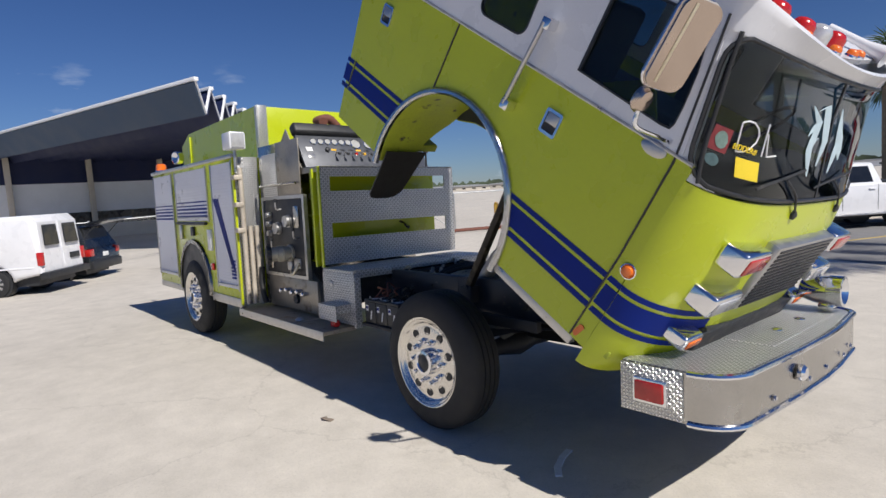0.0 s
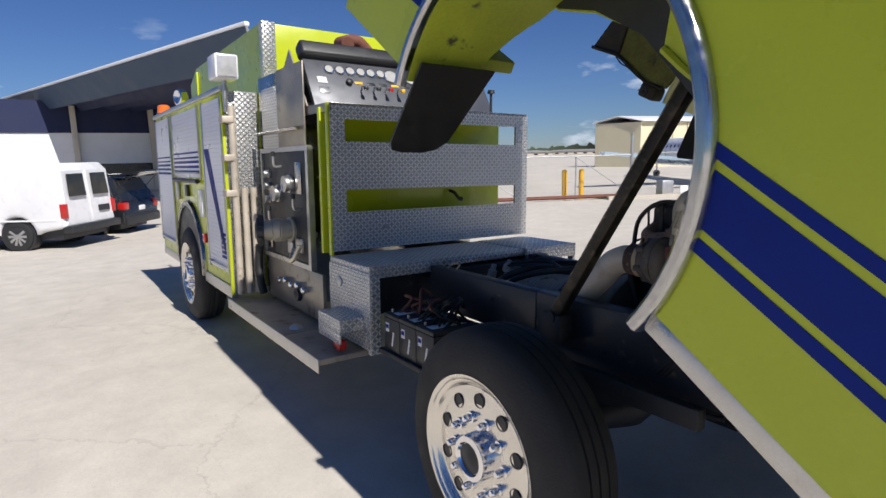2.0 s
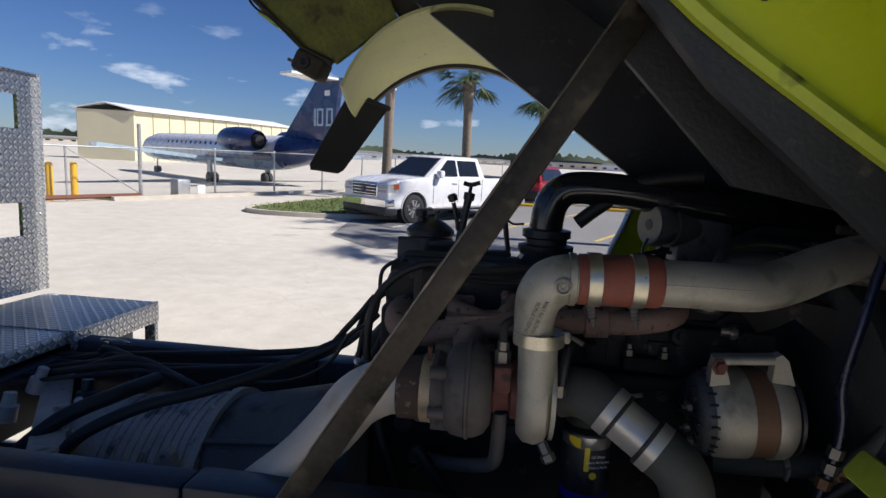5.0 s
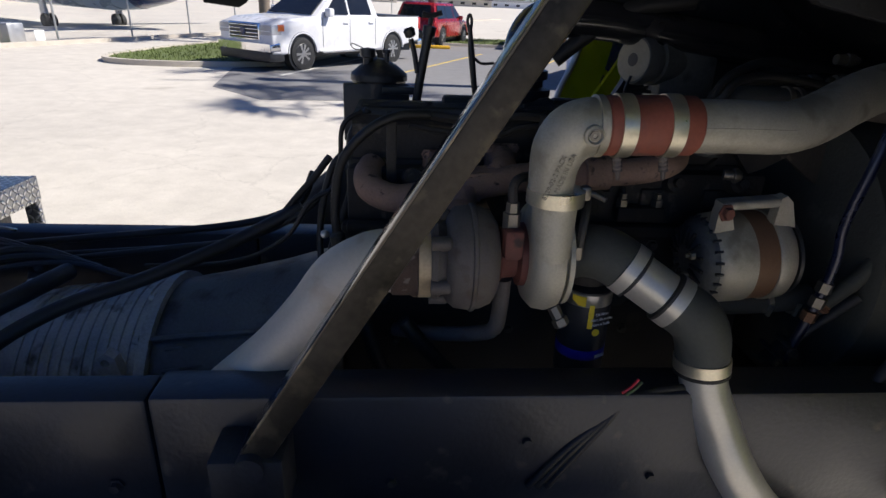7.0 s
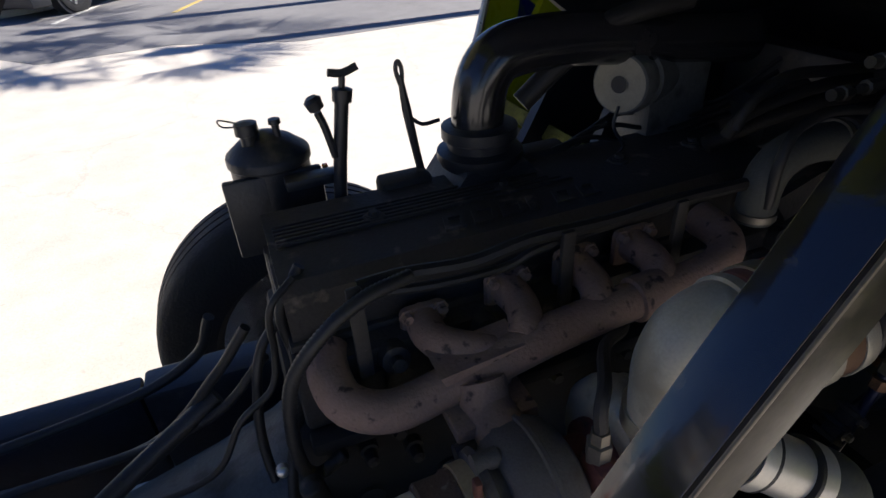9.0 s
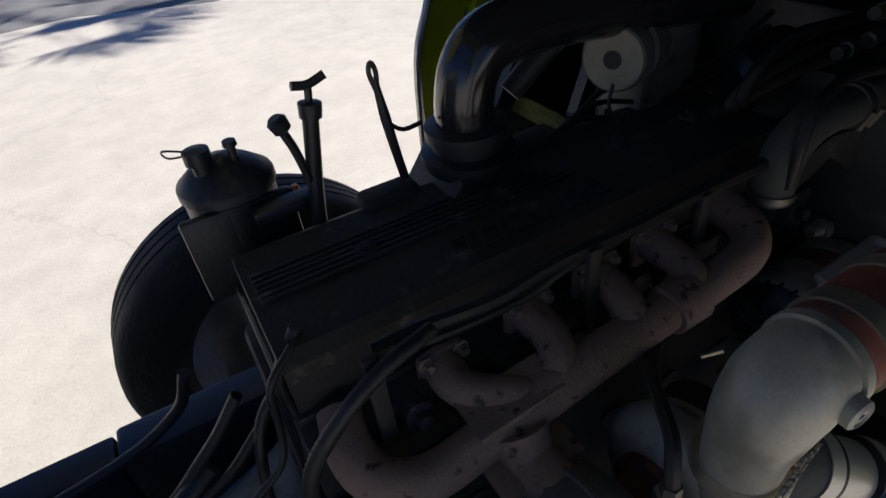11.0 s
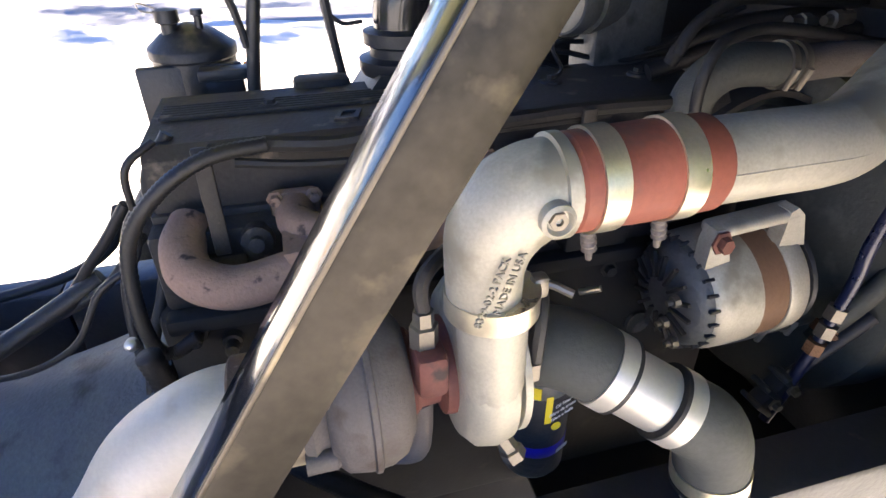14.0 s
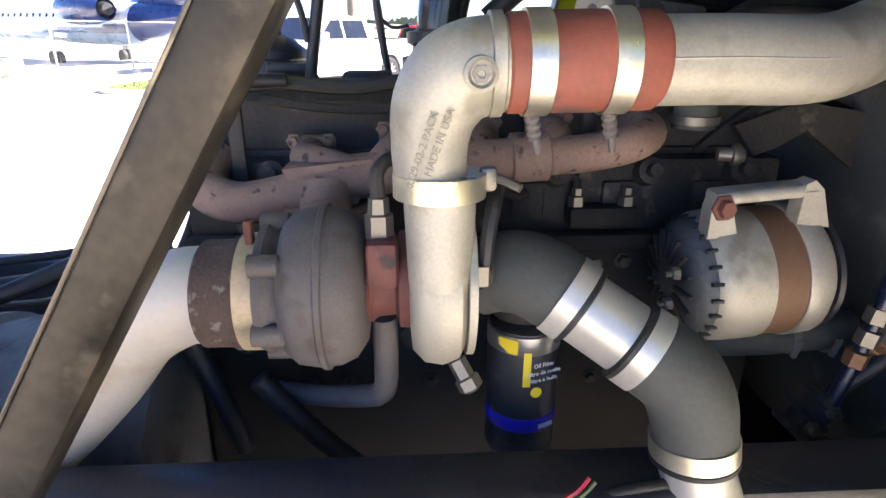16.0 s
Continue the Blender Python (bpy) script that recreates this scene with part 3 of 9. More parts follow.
def nose_u(v, y):
    """How far forward the cab's skin reaches at height v and width y."""
    us = float(np.interp(v, [1.70, 2.2, 2.93, 3.0, 3.3, 3.7, 4.0], [0.90, 0.90, 0.865, 0.81, 0.735, 0.635, 0.55]))
    uc = float(np.interp(v, [1.61, 1.66, 1.80, 2.0, 2.6, 2.95, 3.6, 3.74, 3.84, 3.95, 4.0], [1.14, 1.20, 1.28, 1.30, 1.27, 1.17, 0.90, 0.92, 0.94, 0.86, 0.70]))
    return us + (uc - us) * (1 - min(abs(y) / 1.22, 1.0) ** 3.4) ** 0.5


def droop(v, y):
    """The screen and brow hang lower in the middle."""
    across = max(1 - (y / 1.22) ** 2, 0)
    return v - 0.03 * min(max(v - 2.95, 0) / 0.71, 1.3) * across - 0.11 * min(max(v - 3.67, 0) / 0.20, 1.0) * across ** 0.6


NARROW = CAB @ pose(0, -1.22, 0) @ Matrix.Diagonal((1, 0.9, 1, 1)) @ pose(0, 1.22, 0)    # the nose is a little narrower


def nose_sheet(vs, ys, thick, grow=0.0):
    return grid_sheet(B(), [[(nose_u(v, y) + grow, y * (1.22 + grow) / 1.22, droop(v, y)) for y in ys] for v in vs], thick)


HOLES = [rrect(-2.15, 3.14, -1.36, 3.66, 0.08), rrect(-1.06, 3.14, -0.57, 3.66, 0.08), [(-0.06, 3.14), (0.60, 3.11), (0.655, 3.115), (0.668, 3.15), (0.662, 3.25), (0.635, 3.42), (0.59, 3.58), (0.56, 3.67), (-0.06, 3.67)]]
for s in (1, -1):
    y0 = s * SIDE
    HERE = CAB
    lower = [(-2.42, 1.66), (-1.665, 1.66)] + arc(ARC_C[0], ARC_C[1], ARC_R, 184, -2, 44) + [(0.02, 1.72), (0.90, 1.72), (0.88, 3.015), (-2.56, 3.015)]
    if s < 0:                             # the far side is cut higher round its wheel
        lower = [(-2.42, 1.66), (-2.28, 1.66), (-2.28, 2.42), (-0.02, 2.42), (0.02, 1.72), (0.90, 1.72), (0.88, 3.015), (-2.56, 3.015)]
    part("cab_side_panel", plate(B(), lower, axis="y", at=y0, thick=s * 0.035), LIME, truck, "lime-yellow painted cab side", CAB)
    upper = [(-2.56, 3.02), (0.80, 3.02), (0.735, 3.30), (0.64, 3.70), (0.60, 3.86), (-2.58, 3.86)]
    part("cab_upper_panel", plate(B(), upper, HOLES, axis="y", at=y0, thick=s * 0.035), WHITE, truck, "white painted upper cab side", CAB)
    for h in HOLES:
        part("side_window", plate(B(), h, axis="y", at=y0 + s * 0.012, thick=s * 0.006), WIN, truck, "tinted cab side window", CAB)
        c = Vector((sum(p[0] for p in h) / len(h), 0, sum(p[1] for p in h) / len(h)))
        inner = [(c.x + (p[0] - c.x) * 0.965, c.z + (p[1] - c.z) * 0.955) for p in h]
        part("window_seal", plate(B(), h, [inner], axis="y", at=y0 - s * 0.004, thick=s * 0.012), BLACK, truck, "black rubber window seal", CAB)
    # belt moulding
    bm = B()
    tube(bm, [(-2.56, y0 - s * 0.002, 3.018), (0.88, y0 - s * 0.002, 3.018)], 0.011, 8, 2, False)
    part("belt_moulding", bm, ALU, truck, "", CAB)
    # stripes
    for v0, v1 in ((2.02, 2.17), (2.195, 2.232), (1.955, 1.995)):
        for a, b in ((-2.51, -2.40), (-2.385, -1.585), (0.025, 0.775), (0.795, 0.90)):
            if b < -1 and a < -2:
                pts = [(a, v0), (b, v0), (b, v1), (a, v1)]
                if b > -2:
                    e0 = ARC_C[0] - math.sqrt((ARC_R + 0.025) ** 2 - (v0 - ARC_C[1]) ** 2)
                    e1 = ARC_C[0] - math.sqrt((ARC_R + 0.025) ** 2 - (v1 - ARC_C[1]) ** 2)
                    pts = [(a, v0), (e0, v0), (e1, v1), (a, v1)]
            elif a < 0.1:
                e0 = ARC_C[0] + math.sqrt((ARC_R + 0.025) ** 2 - (v0 - ARC_C[1]) ** 2)
                e1 = ARC_C[0] + math.sqrt((ARC_R + 0.025) ** 2 - (v1 - ARC_C[1]) ** 2)
                pts = [(e0, v0), (b, v0), (b + 0.012, v1), (e1, v1)]
            else:
                pts = [(a, v0), (b, v0), (b, v1), (a + 0.012, v1)]
            if s < 0 and a < -1:
                continue
            part("blue_stripe", plate(B(), pts, axis="y", at=y0, thick=-s * 0.003), BLUE, truck, "", CAB)
    # door gaps with rubber
    for a, b in (((0.775, 1.73), (0.79, 2.38)), ((0.79, 2.38), (0.772, 2.99)), ((0.772, 2.99), (0.625, 3.72)), ((-1.245, 2.47), (-1.20, 3.01)), ((-2.385, 1.99), (-2.37, 2.24))):
        bm = tube(B(), [(a[0], y0 - s * 0.002, a[1]), (b[0], y0 - s * 0.002, b[1])], 0.007, 6, 2, False)
        part("door_gap", bm, BLACK, truck, "", CAB)
    # door handles: bezel, dark cup, paddle
    for u, v in ((-0.065, 2.785), (-2.09, 2.755)):
        hd = part("door_handle", plate(B(), rrect(u - 0.072, v - 0.082, u + 0.072, v + 0.082, 0.018), [rrect(u - 0.055, v - 0.062, u + 0.055, v + 0.062, 0.012)], axis="y", at=y0 + s * 0.002, thick=-s * 0.016), CHROME, truck, "chrome recessed door handle", CAB)
        part("cup", plate(B(), rrect(u - 0.058, v - 0.065, u + 0.058, v + 0.065, 0.012), axis="y", at=y0 + s * 0.003, thick=-s * 0.005), BLACK, hd)
        part("paddle", box(B(), (u - 0.052, min(y0 - s * 0.004, y0 - s * 0.012), v - 0.01), (u + 0.05, max(y0 - s * 0.004, y0 - s * 0.012), v + 0.06), 0.004), ALU, hd)
    # grab rail beside the front door
    g0, g1 = Vector((-0.445, y0 - s * 0.07, 2.735)), Vector((-0.385, y0 - s * 0.07, 3.30))
    gr = part("grab_rail", tube(B(), [g0, g1], 0.016, 12, 2, False), ALU, truck, "brushed metal grab rail", CAB)
    for g in (g0, g1):
        part("rail_bracket", box(B(), (g.x - 0.022, min(y0, g.y + s * 0.0) - (0.01 if s > 0 else 0), g.z - 0.035), (g.x + 0.05, max(y0, g.y) + (0.01 if s < 0 else 0), g.z + 0.035), 0.008), CHROME, gr)
    # step plate along the lower edge
    part("sill_plate", box(B(), (0.03, min(y0, y0 + s * 0.06), 1.655), (0.80, max(y0, y0 + s * 0.06), 1.722), 0.004), ALU, truck, "dull aluminium sill strip", CAB)
    # wheel arch
    if s > 0:                             # the lining reaches further in towards the top
        rows = []
        for q_ in (0, 0.33, 0.67, 1):
            rows.append([])
            for k in range(45):
                a = 188 - 186 * k / 44
                dep = float(np.interp(a, [2, 84, 100, 150, 158, 168, 178, 188], [0.34, 0.34, 0.60, 0.60, 0.57, 0.48, 0.40, 0.34]))
                rows[-1].append((ARC_C[0] + (ARC_R - 0.012) * math.cos(radians(a)), y0 + 0.012 + (dep - 0.012) * q_, ARC_C[1] + (ARC_R - 0.012) * math.sin(radians(a))))
        part("arch_lining", grid_sheet(B(), rows, 0.012), LIME_OLD, truck, "scuffed lime wheel arch lining", HERE)
    bm = B()
    line = arc(ARC_C[0], ARC_C[1], ARC_R, 190, -6, 56)
    rings = []
    for u, v in line:
        du, dv = (u - ARC_C[0]) / ARC_R, (v - ARC_C[1]) / ARC_R
        prof = [(-0.022, 0.01), (-0.026, -0.02), (-0.012, -0.034), (0.012, -0.034), (0.026, -0.022), (0.03, 0.0)]
        rings.append([bm.verts.new((u + du * a, y0 + s * b, v + dv * a)) for a, b in prof])
    for a, b in zip(rings, rings[1:]):
        for k in range(len(a) - 1):
            bm.faces.new((a[k], a[k + 1], b[k + 1], b[k]))
    bmesh.ops.solidify(bm, geom=bm.faces[:], thickness=0.004)
    if s > 0:
        part("arch_trim", bm, CHROME, truck, "polished wheel arch trim", HERE)
    # mud flap hanging from the rear of the arch
    ax0, ax1 = Vector((-0.17, 0, 2.25)), Vector((-0.48, 0, 1.89))
    w0, w1 = 0.0, 0.40
    outl = [(w0, 0.0), (w1, 0.0), (w1 - 0.05, 0.55), (w1 - 0.08, 0.85), (w1 - 0.13, 0.96), (w1 - 0.2, 1.0), (w0 + 0.08, 1.0), (w0 + 0.02, 0.97), (w0, 0.88)]
    bm = B()
    loops = []
    n = Vector((0.77, 0, -0.64)) * 0.006
    for sg in (-1, 1):
        loops.append([bm.verts.new(ax0.lerp(ax1, b) + Vector((0, y0 + s * a, 0)) + n * sg) for a, b in outl])
    bm.faces.new(loops[0])
    bm.faces.new(loops[1][::-1])
    for k in range(len(outl)):
        j = (k + 1) % len(outl)
        bm.faces.new((loops[0][k], loops[0][j], loops[1][j], loops[1][k]))
    if s > 0:
        part("mud_flap", bm, HOSE, truck, "black rubber mud flap")

# nose, screen, roof
part("nose_panel", nose_sheet([1.61, 1.64, 1.68, 1.74, 1.80, 1.95, 2.2, 2.5, 2.75, 2.93], NOSE_Y, 0.03), LIME, truck, "lime-yellow rounded cab nose", NARROW)
def edge_y(v, dist):
    """The width coordinate at a distance along the skin from the cab's side."""
    ys = [-1.22 * math.cos(math.pi * k / 240) for k in range(121)]
    run = [0.0]
    for a, b in zip(ys, ys[1:]):
        run.append(run[-1] + math.hypot(b - a, nose_u(v, b) - nose_u(v, a)))
    return float(np.interp(dist, run, ys))


def screen_inset(v, r=0.15):
    """The glass keeps off the side edge and has rounded corners."""
    dv = min(v - 2.95, 3.665 - v)
    return 0.025 + (r - math.sqrt(max(r * r - (r - dv) ** 2, 0)) if dv < r else 0.0)


def skin(v, y, grow=0.0):
    return (nose_u(v, y) + grow, y * (1.22 + grow) / 1.22, droop(v, y))


SCREEN_V = [2.955, 2.965, 2.985, 3.01, 3.05, 3.10, 3.2, 3.3, 3.4, 3.5, 3.56, 3.60, 3.63, 3.65, 3.66]
rows = []
for v in SCREEN_V:
    left = [edge_y(v, screen_inset(v) + (1.36 - screen_inset(v)) * (k / 14) ** 1.3) for k in range(15)]
    left = [min(y, -0.004) for y in left]
    rows.append([skin(v, y) for y in left + [-y for y in left[::-1]]])
part("windscreen", grid_sheet(B(), rows, 0.008), WIN, truck, "large rounded wrap-around windscreen", NARROW)
loop = rows[0][::-1] + [r_[0] for r_ in rows[1:-1]] + rows[-1] + [r_[-1] for r_ in rows[-2:0:-1]]
part("screen_seal", tube(B(), [(x + 0.004, y, z) for x, y, z in loop + loop[:1]], 0.013, 6, 1, False), BLACK, truck, "black rubber screen seal", NARROW)
for s in (-1, 1):
    rows = [[skin(v, -s * edge_y(v, (screen_inset(min(max(v, 2.951), 3.664)) + 0.03) * k / 8), -0.006) for k in range(9)] for v in [2.935, 2.95] + SCREEN_V + [3.68, 3.72]]
    part("screen_pillar", grid_sheet(B(), rows, 0.02), WHITE, truck, "white windscreen pillar", NARROW)
part("roof_brow", nose_sheet([3.66, 3.70, 3.75, 3.80, 3.84, 3.87], NOSE_Y, 0.03), WHITE, truck, "white rounded roof brow", NARROW)
bm = grid_sheet(B(), [[(nose_u(v, 0) + 0.006, yy, droop(v, 0)) for yy in (-0.012, 0.012)] for v in (2.94, 3.2, 3.45, 3.66)], 0.012)
part("screen_divider", bm, BLACK, truck, "black windscreen divider", NARROW)
for s in (-1, 1):
    bm = tube(B(), [(nose_u(v, s * 1.195) + 0.004, s * 1.2, v) for v in (2.95, 3.1, 3.3, 3.5, 3.67)], 0.012, 8, 3)
    part("screen_seal", bm, BLACK, truck, "black rubber screen seal", NARROW)
bm = B()
rows = [[(u, y, 3.86 - 0.13 * (1 - (y / 1.22) ** 2) * min(max((u + 0.6) / 1.2, 0), 1)) for y in [-1.22 + 2.44 * k / 16 for k in range(17)]] for u in (-2.58, -1.5, -0.6, -0.2, 0.2, 0.5, 0.70)]
grid_sheet(bm, rows, 0.03)
part("cab_roof", bm, WHITE, truck, "white cab roof", NARROW)
part("cab_rear_wall", box(B(), (-2.56, -1.18, 2.3), (-2.52, 1.18, 3.86), 0.01), LIME_OLD, truck, "lime cab rear wall", NARROW)

# blue stripes carried round the nose
for v0, v1 in ((2.02, 2.17), (2.195, 2.232), (1.955, 1.995)):
    ys = [y for y in NOSE_Y if y < -0.66]
    part("blue_stripe", nose_sheet([v0, (v0 + v1) / 2, v1], ys, 0.002, 0.003), BLUE, truck, "", NARROW)
    part("blue_stripe", nose_sheet([v0, (v0 + v1) / 2, v1], [-y for y in ys], 0.002, 0.003), BLUE, truck, "", NARROW)

# head lamps, signals, grille
def lamp_pod(v0, v1, y0, y1, lens, name, lab):
    """A chrome pod on the nose with a lens in its face."""
    yc = (y0 + y1) / 2
    u0 = nose_u((v0 + v1) / 2, max(abs(y0), abs(y1)) - 0.02) - 0.02
    u1 = nose_u((v0 + v1) / 2, min(abs(y0), abs(y1))) + 0.075
    p_ = part(name, box(B(), (u0, y0, v0), (u1, y1, v1), 0.022, 3), CHROME, truck, lab, NARROW)
    part("lens", box(B(), (u1 - 0.004, y0 + 0.03, v0 + 0.025), (u1 + 0.008, y1 - 0.03, v1 - 0.025), 0.005), lens, p_)
    return p_


for s in (-1, 1):
    a, b = sorted((s * 0.62, s * 0.96))
    lamp_pod(2.56, 2.71, a, b, REDLENS, "headlamp", "chrome headlamp pod")
    lamp_pod(2.29, 2.43, *sorted((s * 0.66, s * 1.01)), LENS, "headlamp", "chrome headlamp pod")
    a, b = sorted((s * 0.78, s * 1.0))
    lamp_pod(2.02, 2.12, a, b, AMBER, "turn_signal", "chrome turn signal with amber lens")
    mk = part("marker_lamp", lathe(B(), [(0, 0.042), (0.006, 0.042), (0.012, 0.034), (0.03, 0.030), (0.036, 0.018), (0.036, 0.0001)], (0.885, s * 1.219, 2.325), (0.15, s, 0), 20), AMBER, truck, "round amber marker lamp", NARROW)
    part("bezel", lathe(B(), [(0, 0.052), (0.008, 0.05), (0.012, 0.043), (0.004, 0.042)], (0.885, s * 1.220, 2.325), (0.15, s, 0), 24), CHROME, mk)
    part("reflector", plate(B(), [(0.785, 1.765), (0.80, 1.745), (0.82, 1.75), (0.845, 1.83), (0.825, 1.845), (0.805, 1.835)], axis="y", at=s * 1.222, thick=s * 0.006), AMBER, truck, "orange reflector", NARROW)
bm = B()
box(bm, (1.22, -0.52, 2.24), (1.31, 0.52, 2.72), 0.015)
gr = part("grille", bm, ALU, truck, "dark chrome-framed front grille", NARROW)
for k in range(14):
    v = 2.265 + 0.032 * k
    part("grille_slat", box(B(), (1.30, -0.49, v), (1.318, 0.49, v + 0.018), 0.003), BLACK, gr)
# added black box: the shaded gap between nose and bumper deck
part("dark_gap_fill", box(B(), (1.22, -0.75, 1.82), (1.315, 0.75, 2.10), 0.02), BLACK, truck, "black box standing in for the dark gap under the nose", NARROW)
# wipers
for y in (-0.32, 0.55):
    wp = part("wiper", tube(B(), [(nose_u(2.9, y) + 0.02, y, 2.88), (nose_u(3.0, y) + 0.025, y - 0.12, 3.0), (nose_u(3.08, y) + 0.02, y - 0.3, 3.08)], 0.007, 6, 4), BLACK, truck, "black wiper arm", NARROW)
    part("blade", tube(B(), [(nose_u(3.06, y - 0.3) + 0.012, y - 0.62, 3.02), (nose_u(3.1, y - 0.3) + 0.016, y - 0.02, 3.13)], 0.008, 6, 3, False), BLACK, wp)
    part("pivot", lathe(B(), [(0, 0.03), (0.02, 0.028), (0.03, 0.01), (0.03, 0.0001)], (nose_u(2.88, y), y, 2.87), (1, 0, 0.2), 14), BLACK, wp)
# oval badge on the belt line, drawn plain
part("oval_badge", lathe(B(), [(0, 0.085), (0.006, 0.083), (0.01, 0.07), (0.008, 0.0001)], (0, 0, 0), (0, -1, 0), 28), ALU, truck, "plain grey oval badge", CAB @ pose(0.635, -1.222, 2.99) @ Matrix.Diagonal((1.0, 1.0, 0.52, 1)))
# mirror
MIRROR = CAB @ pose(0.60, -1.43, 3.515, 0, 2, -22)
mr = part("wing_mirror", plate(B(), rrect(-0.105, -0.215, 0.105, 0.215, 0.06), axis="x", at=-0.03, thick=0.055), MIRRORBACK, truck, "large stainless wing mirror", MIRROR)
part("mirror_rim", tube(B(), [(-0.004, y, z) for y, z in rrect(-0.107, -0.217, 0.107, 0.217, 0.06)] + [(-0.004, -0.107, -0.157)], 0.008, 6, 1, False), CHROME, mr)
part("mirror_groove", box(B(), (0.024, -0.055, -0.185), (0.029, -0.04, 0.195), 0.002), BRASSY, mr)
part("round_mirror", lathe(B(), [(0, 0.055), (0.02, 0.058), (0.05, 0.04), (0.055, 0.0001)], (0, 0, 0), (1, -0.2, 0), 24), MIRRORBACK, mr, "small round convex mirror").matrix_basis = MIRROR.inverted() @ CAB @ pose(0.55, -1.45, 3.225) @ Matrix.Diagonal((0.9, 0.9, 1.25, 1))
part("mirror_arm", tube(B(), [(0.70, -1.22, 3.06), (0.665, -1.30, 3.07), (0.62, -1.42, 3.085), (0.595, -1.45, 3.11), (0.575, -1.45, 3.18), (0.56, -1.46, 3.30), (0.55, -1.46, 3.84), (0.62, -1.38, 3.87), (0.68, -1.22, 3.84)], 0.012, 8, 5), CHROME, truck, "chrome mirror arm", CAB)

# roof lights
for name, y, u, mat_, r, h in (("roof_beacon", -0.15, 0.60, REDLENS, 0.075, 0.13), ("roof_lamp", 0.1, 0.62, LENS, 0.075, 0.14), ("roof_beacon", 0.45, 0.60, REDLENS, 0.075, 0.13), ("roof_marker", 0.28, 0.70, AMBER, 0.04, 0.06), ("roof_marker", 0.62, 0.70, AMBER, 0.04, 0.06), ("roof_marker", 0.75, 0.70, AMBER, 0.04, 0.06), ("roof_beacon", -0.55, 0.58, REDLENS, 0.075, 0.13), ("roof_marker", -0.3, 0.70, AMBER, 0.04, 0.06)):
    rl = part(name, lathe(B(), [(0.02, r), (h * 0.7, r * 0.95), (h * 0.92, r * 0.7), (h, r * 0.3), (h, 0.0001)], (u - 0.05, y, 3.83 - 0.1 * (1 - (y / 1.22) ** 2)), (0, 0, 1), 20), mat_, truck, "coloured roof light", NARROW)
    part("light_base", lathe(B(), [(-0.03, r * 1.1), (0.018, r * 1.08), (0.022, r)], (u - 0.05, y, 3.83 - 0.1 * (1 - (y / 1.22) ** 2)), (0, 0, 1), 20), CHROME, rl)
part("air_horn", lathe(B(), [(0, 0.025), (0.3, 0.035), (0.42, 0.06), (0.46, 0.085), (0.45, 0.06)], (0.3, 0.95, 3.90), (1, 0, -0.1), 20), WHITE, truck, "white roof air horn", NARROW)

# writing and stickers inside the screen
def on_screen(y, v, out=0.012):
    yaw = math.degrees(math.atan2(nose_u(v, y + 0.05) - nose_u(v, y - 0.05), 0.1))
    rake = math.degrees(math.atan2(nose_u(v - 0.1, y) - nose_u(v + 0.1, y), 0.2))
    return NARROW @ pose(nose_u(v, y) + out, y, droop(v, y)) @ pose(0, 0, 0, 90, 0, 90) @ pose(0, 0, 0, 0, -yaw, 0) @ pose(0, 0, 0, -rake, 0, 0)


def screen_point(y, v, out=0.012):
    return (nose_u(v, y) + out, y, droop(v, y))


def screen_patch(y, v, half_y, half_v, lean=0.0, out=0.01, thick=0.002, oval=False):
    """A thin sheet that follows the curved screen."""
    rows = []
    for a in np.linspace(-1, 1, 9):
        w = math.sqrt(max(1 - a * a, 0.02)) if oval else 1.0
        rows.append([screen_point(y + half_y * a + lean * b * half_v, v + half_v * b * w, out) for b in (-1, -0.3, 0.3, 1)])
    return grid_sheet(B(), rows, thick)


for k, pts in enumerate(([(-0.096, 0.05), (-0.095, -0.09)], [(-0.096, 0.05), (-0.06, 0.066), (-0.02, 0.066), (0.015, 0.048), (0.032, 0.015), (0.022, -0.02), (-0.01, -0.055), (-0.05, -0.08), (-0.095, -0.09)], [(0.096, 0.083), (0.086, -0.08)], [(0.105, 0.034), (0.131, -0.075), (0.22, -0.06)])):
    line = []
    for a, b in zip(pts, pts[1:]):
        line += [screen_point(-0.98 + a[0] + (b[0] - a[0]) * q_, 3.25 + a[1] + (b[1] - a[1]) * q_, 0.010) for q_ in (0, 0.34, 0.67)]
    line.append(screen_point(-0.98 + pts[-1][0], 3.25 + pts[-1][1], 0.010))
    part("painted_letter_stroke", tube(B(), line, 0.0045, 6, 2, k == 1), WHITEMARK, truck, "white letters D L painted on the screen" if k == 0 else "", NARROW)
part("yellow_sticker", screen_patch(-0.97, 3.09, 0.085, 0.048, -0.2), PAPER, truck, "yellow bidder sticker on the windscreen", NARROW)
writing(truck, "sticker_writing", "BIDDER#", on_screen(-1.035, 3.185, 0.02), 0.042, PAPER)
part("emblem_sticker", screen_patch(-1.155, 3.19, 0.038, 0.06, 0.1), mat("dull_red_print", (0.22, 0.03, 0.035), 0.5, 0, 0.2, 30, 120, 0.0), truck, "red emblem sticker", NARROW)
part("emblem_sticker", screen_patch(-1.155, 3.19, 0.026, 0.042, 0.0, 0.014, oval=True), mat("grey_green_print", (0.16, 0.24, 0.21), 0.5, 0, 0.3, 40, 120, 0.0), truck, "pale emblem sticker", NARROW)
part("oval_sticker", screen_patch(-1.168, 3.085, 0.026, 0.03, 0.0, oval=True), mat("teal_print", (0.08, 0.14, 0.15), 0.5, 0, 0.3, 40, 120, 0.0), truck, "dark teal oval sticker", NARROW)
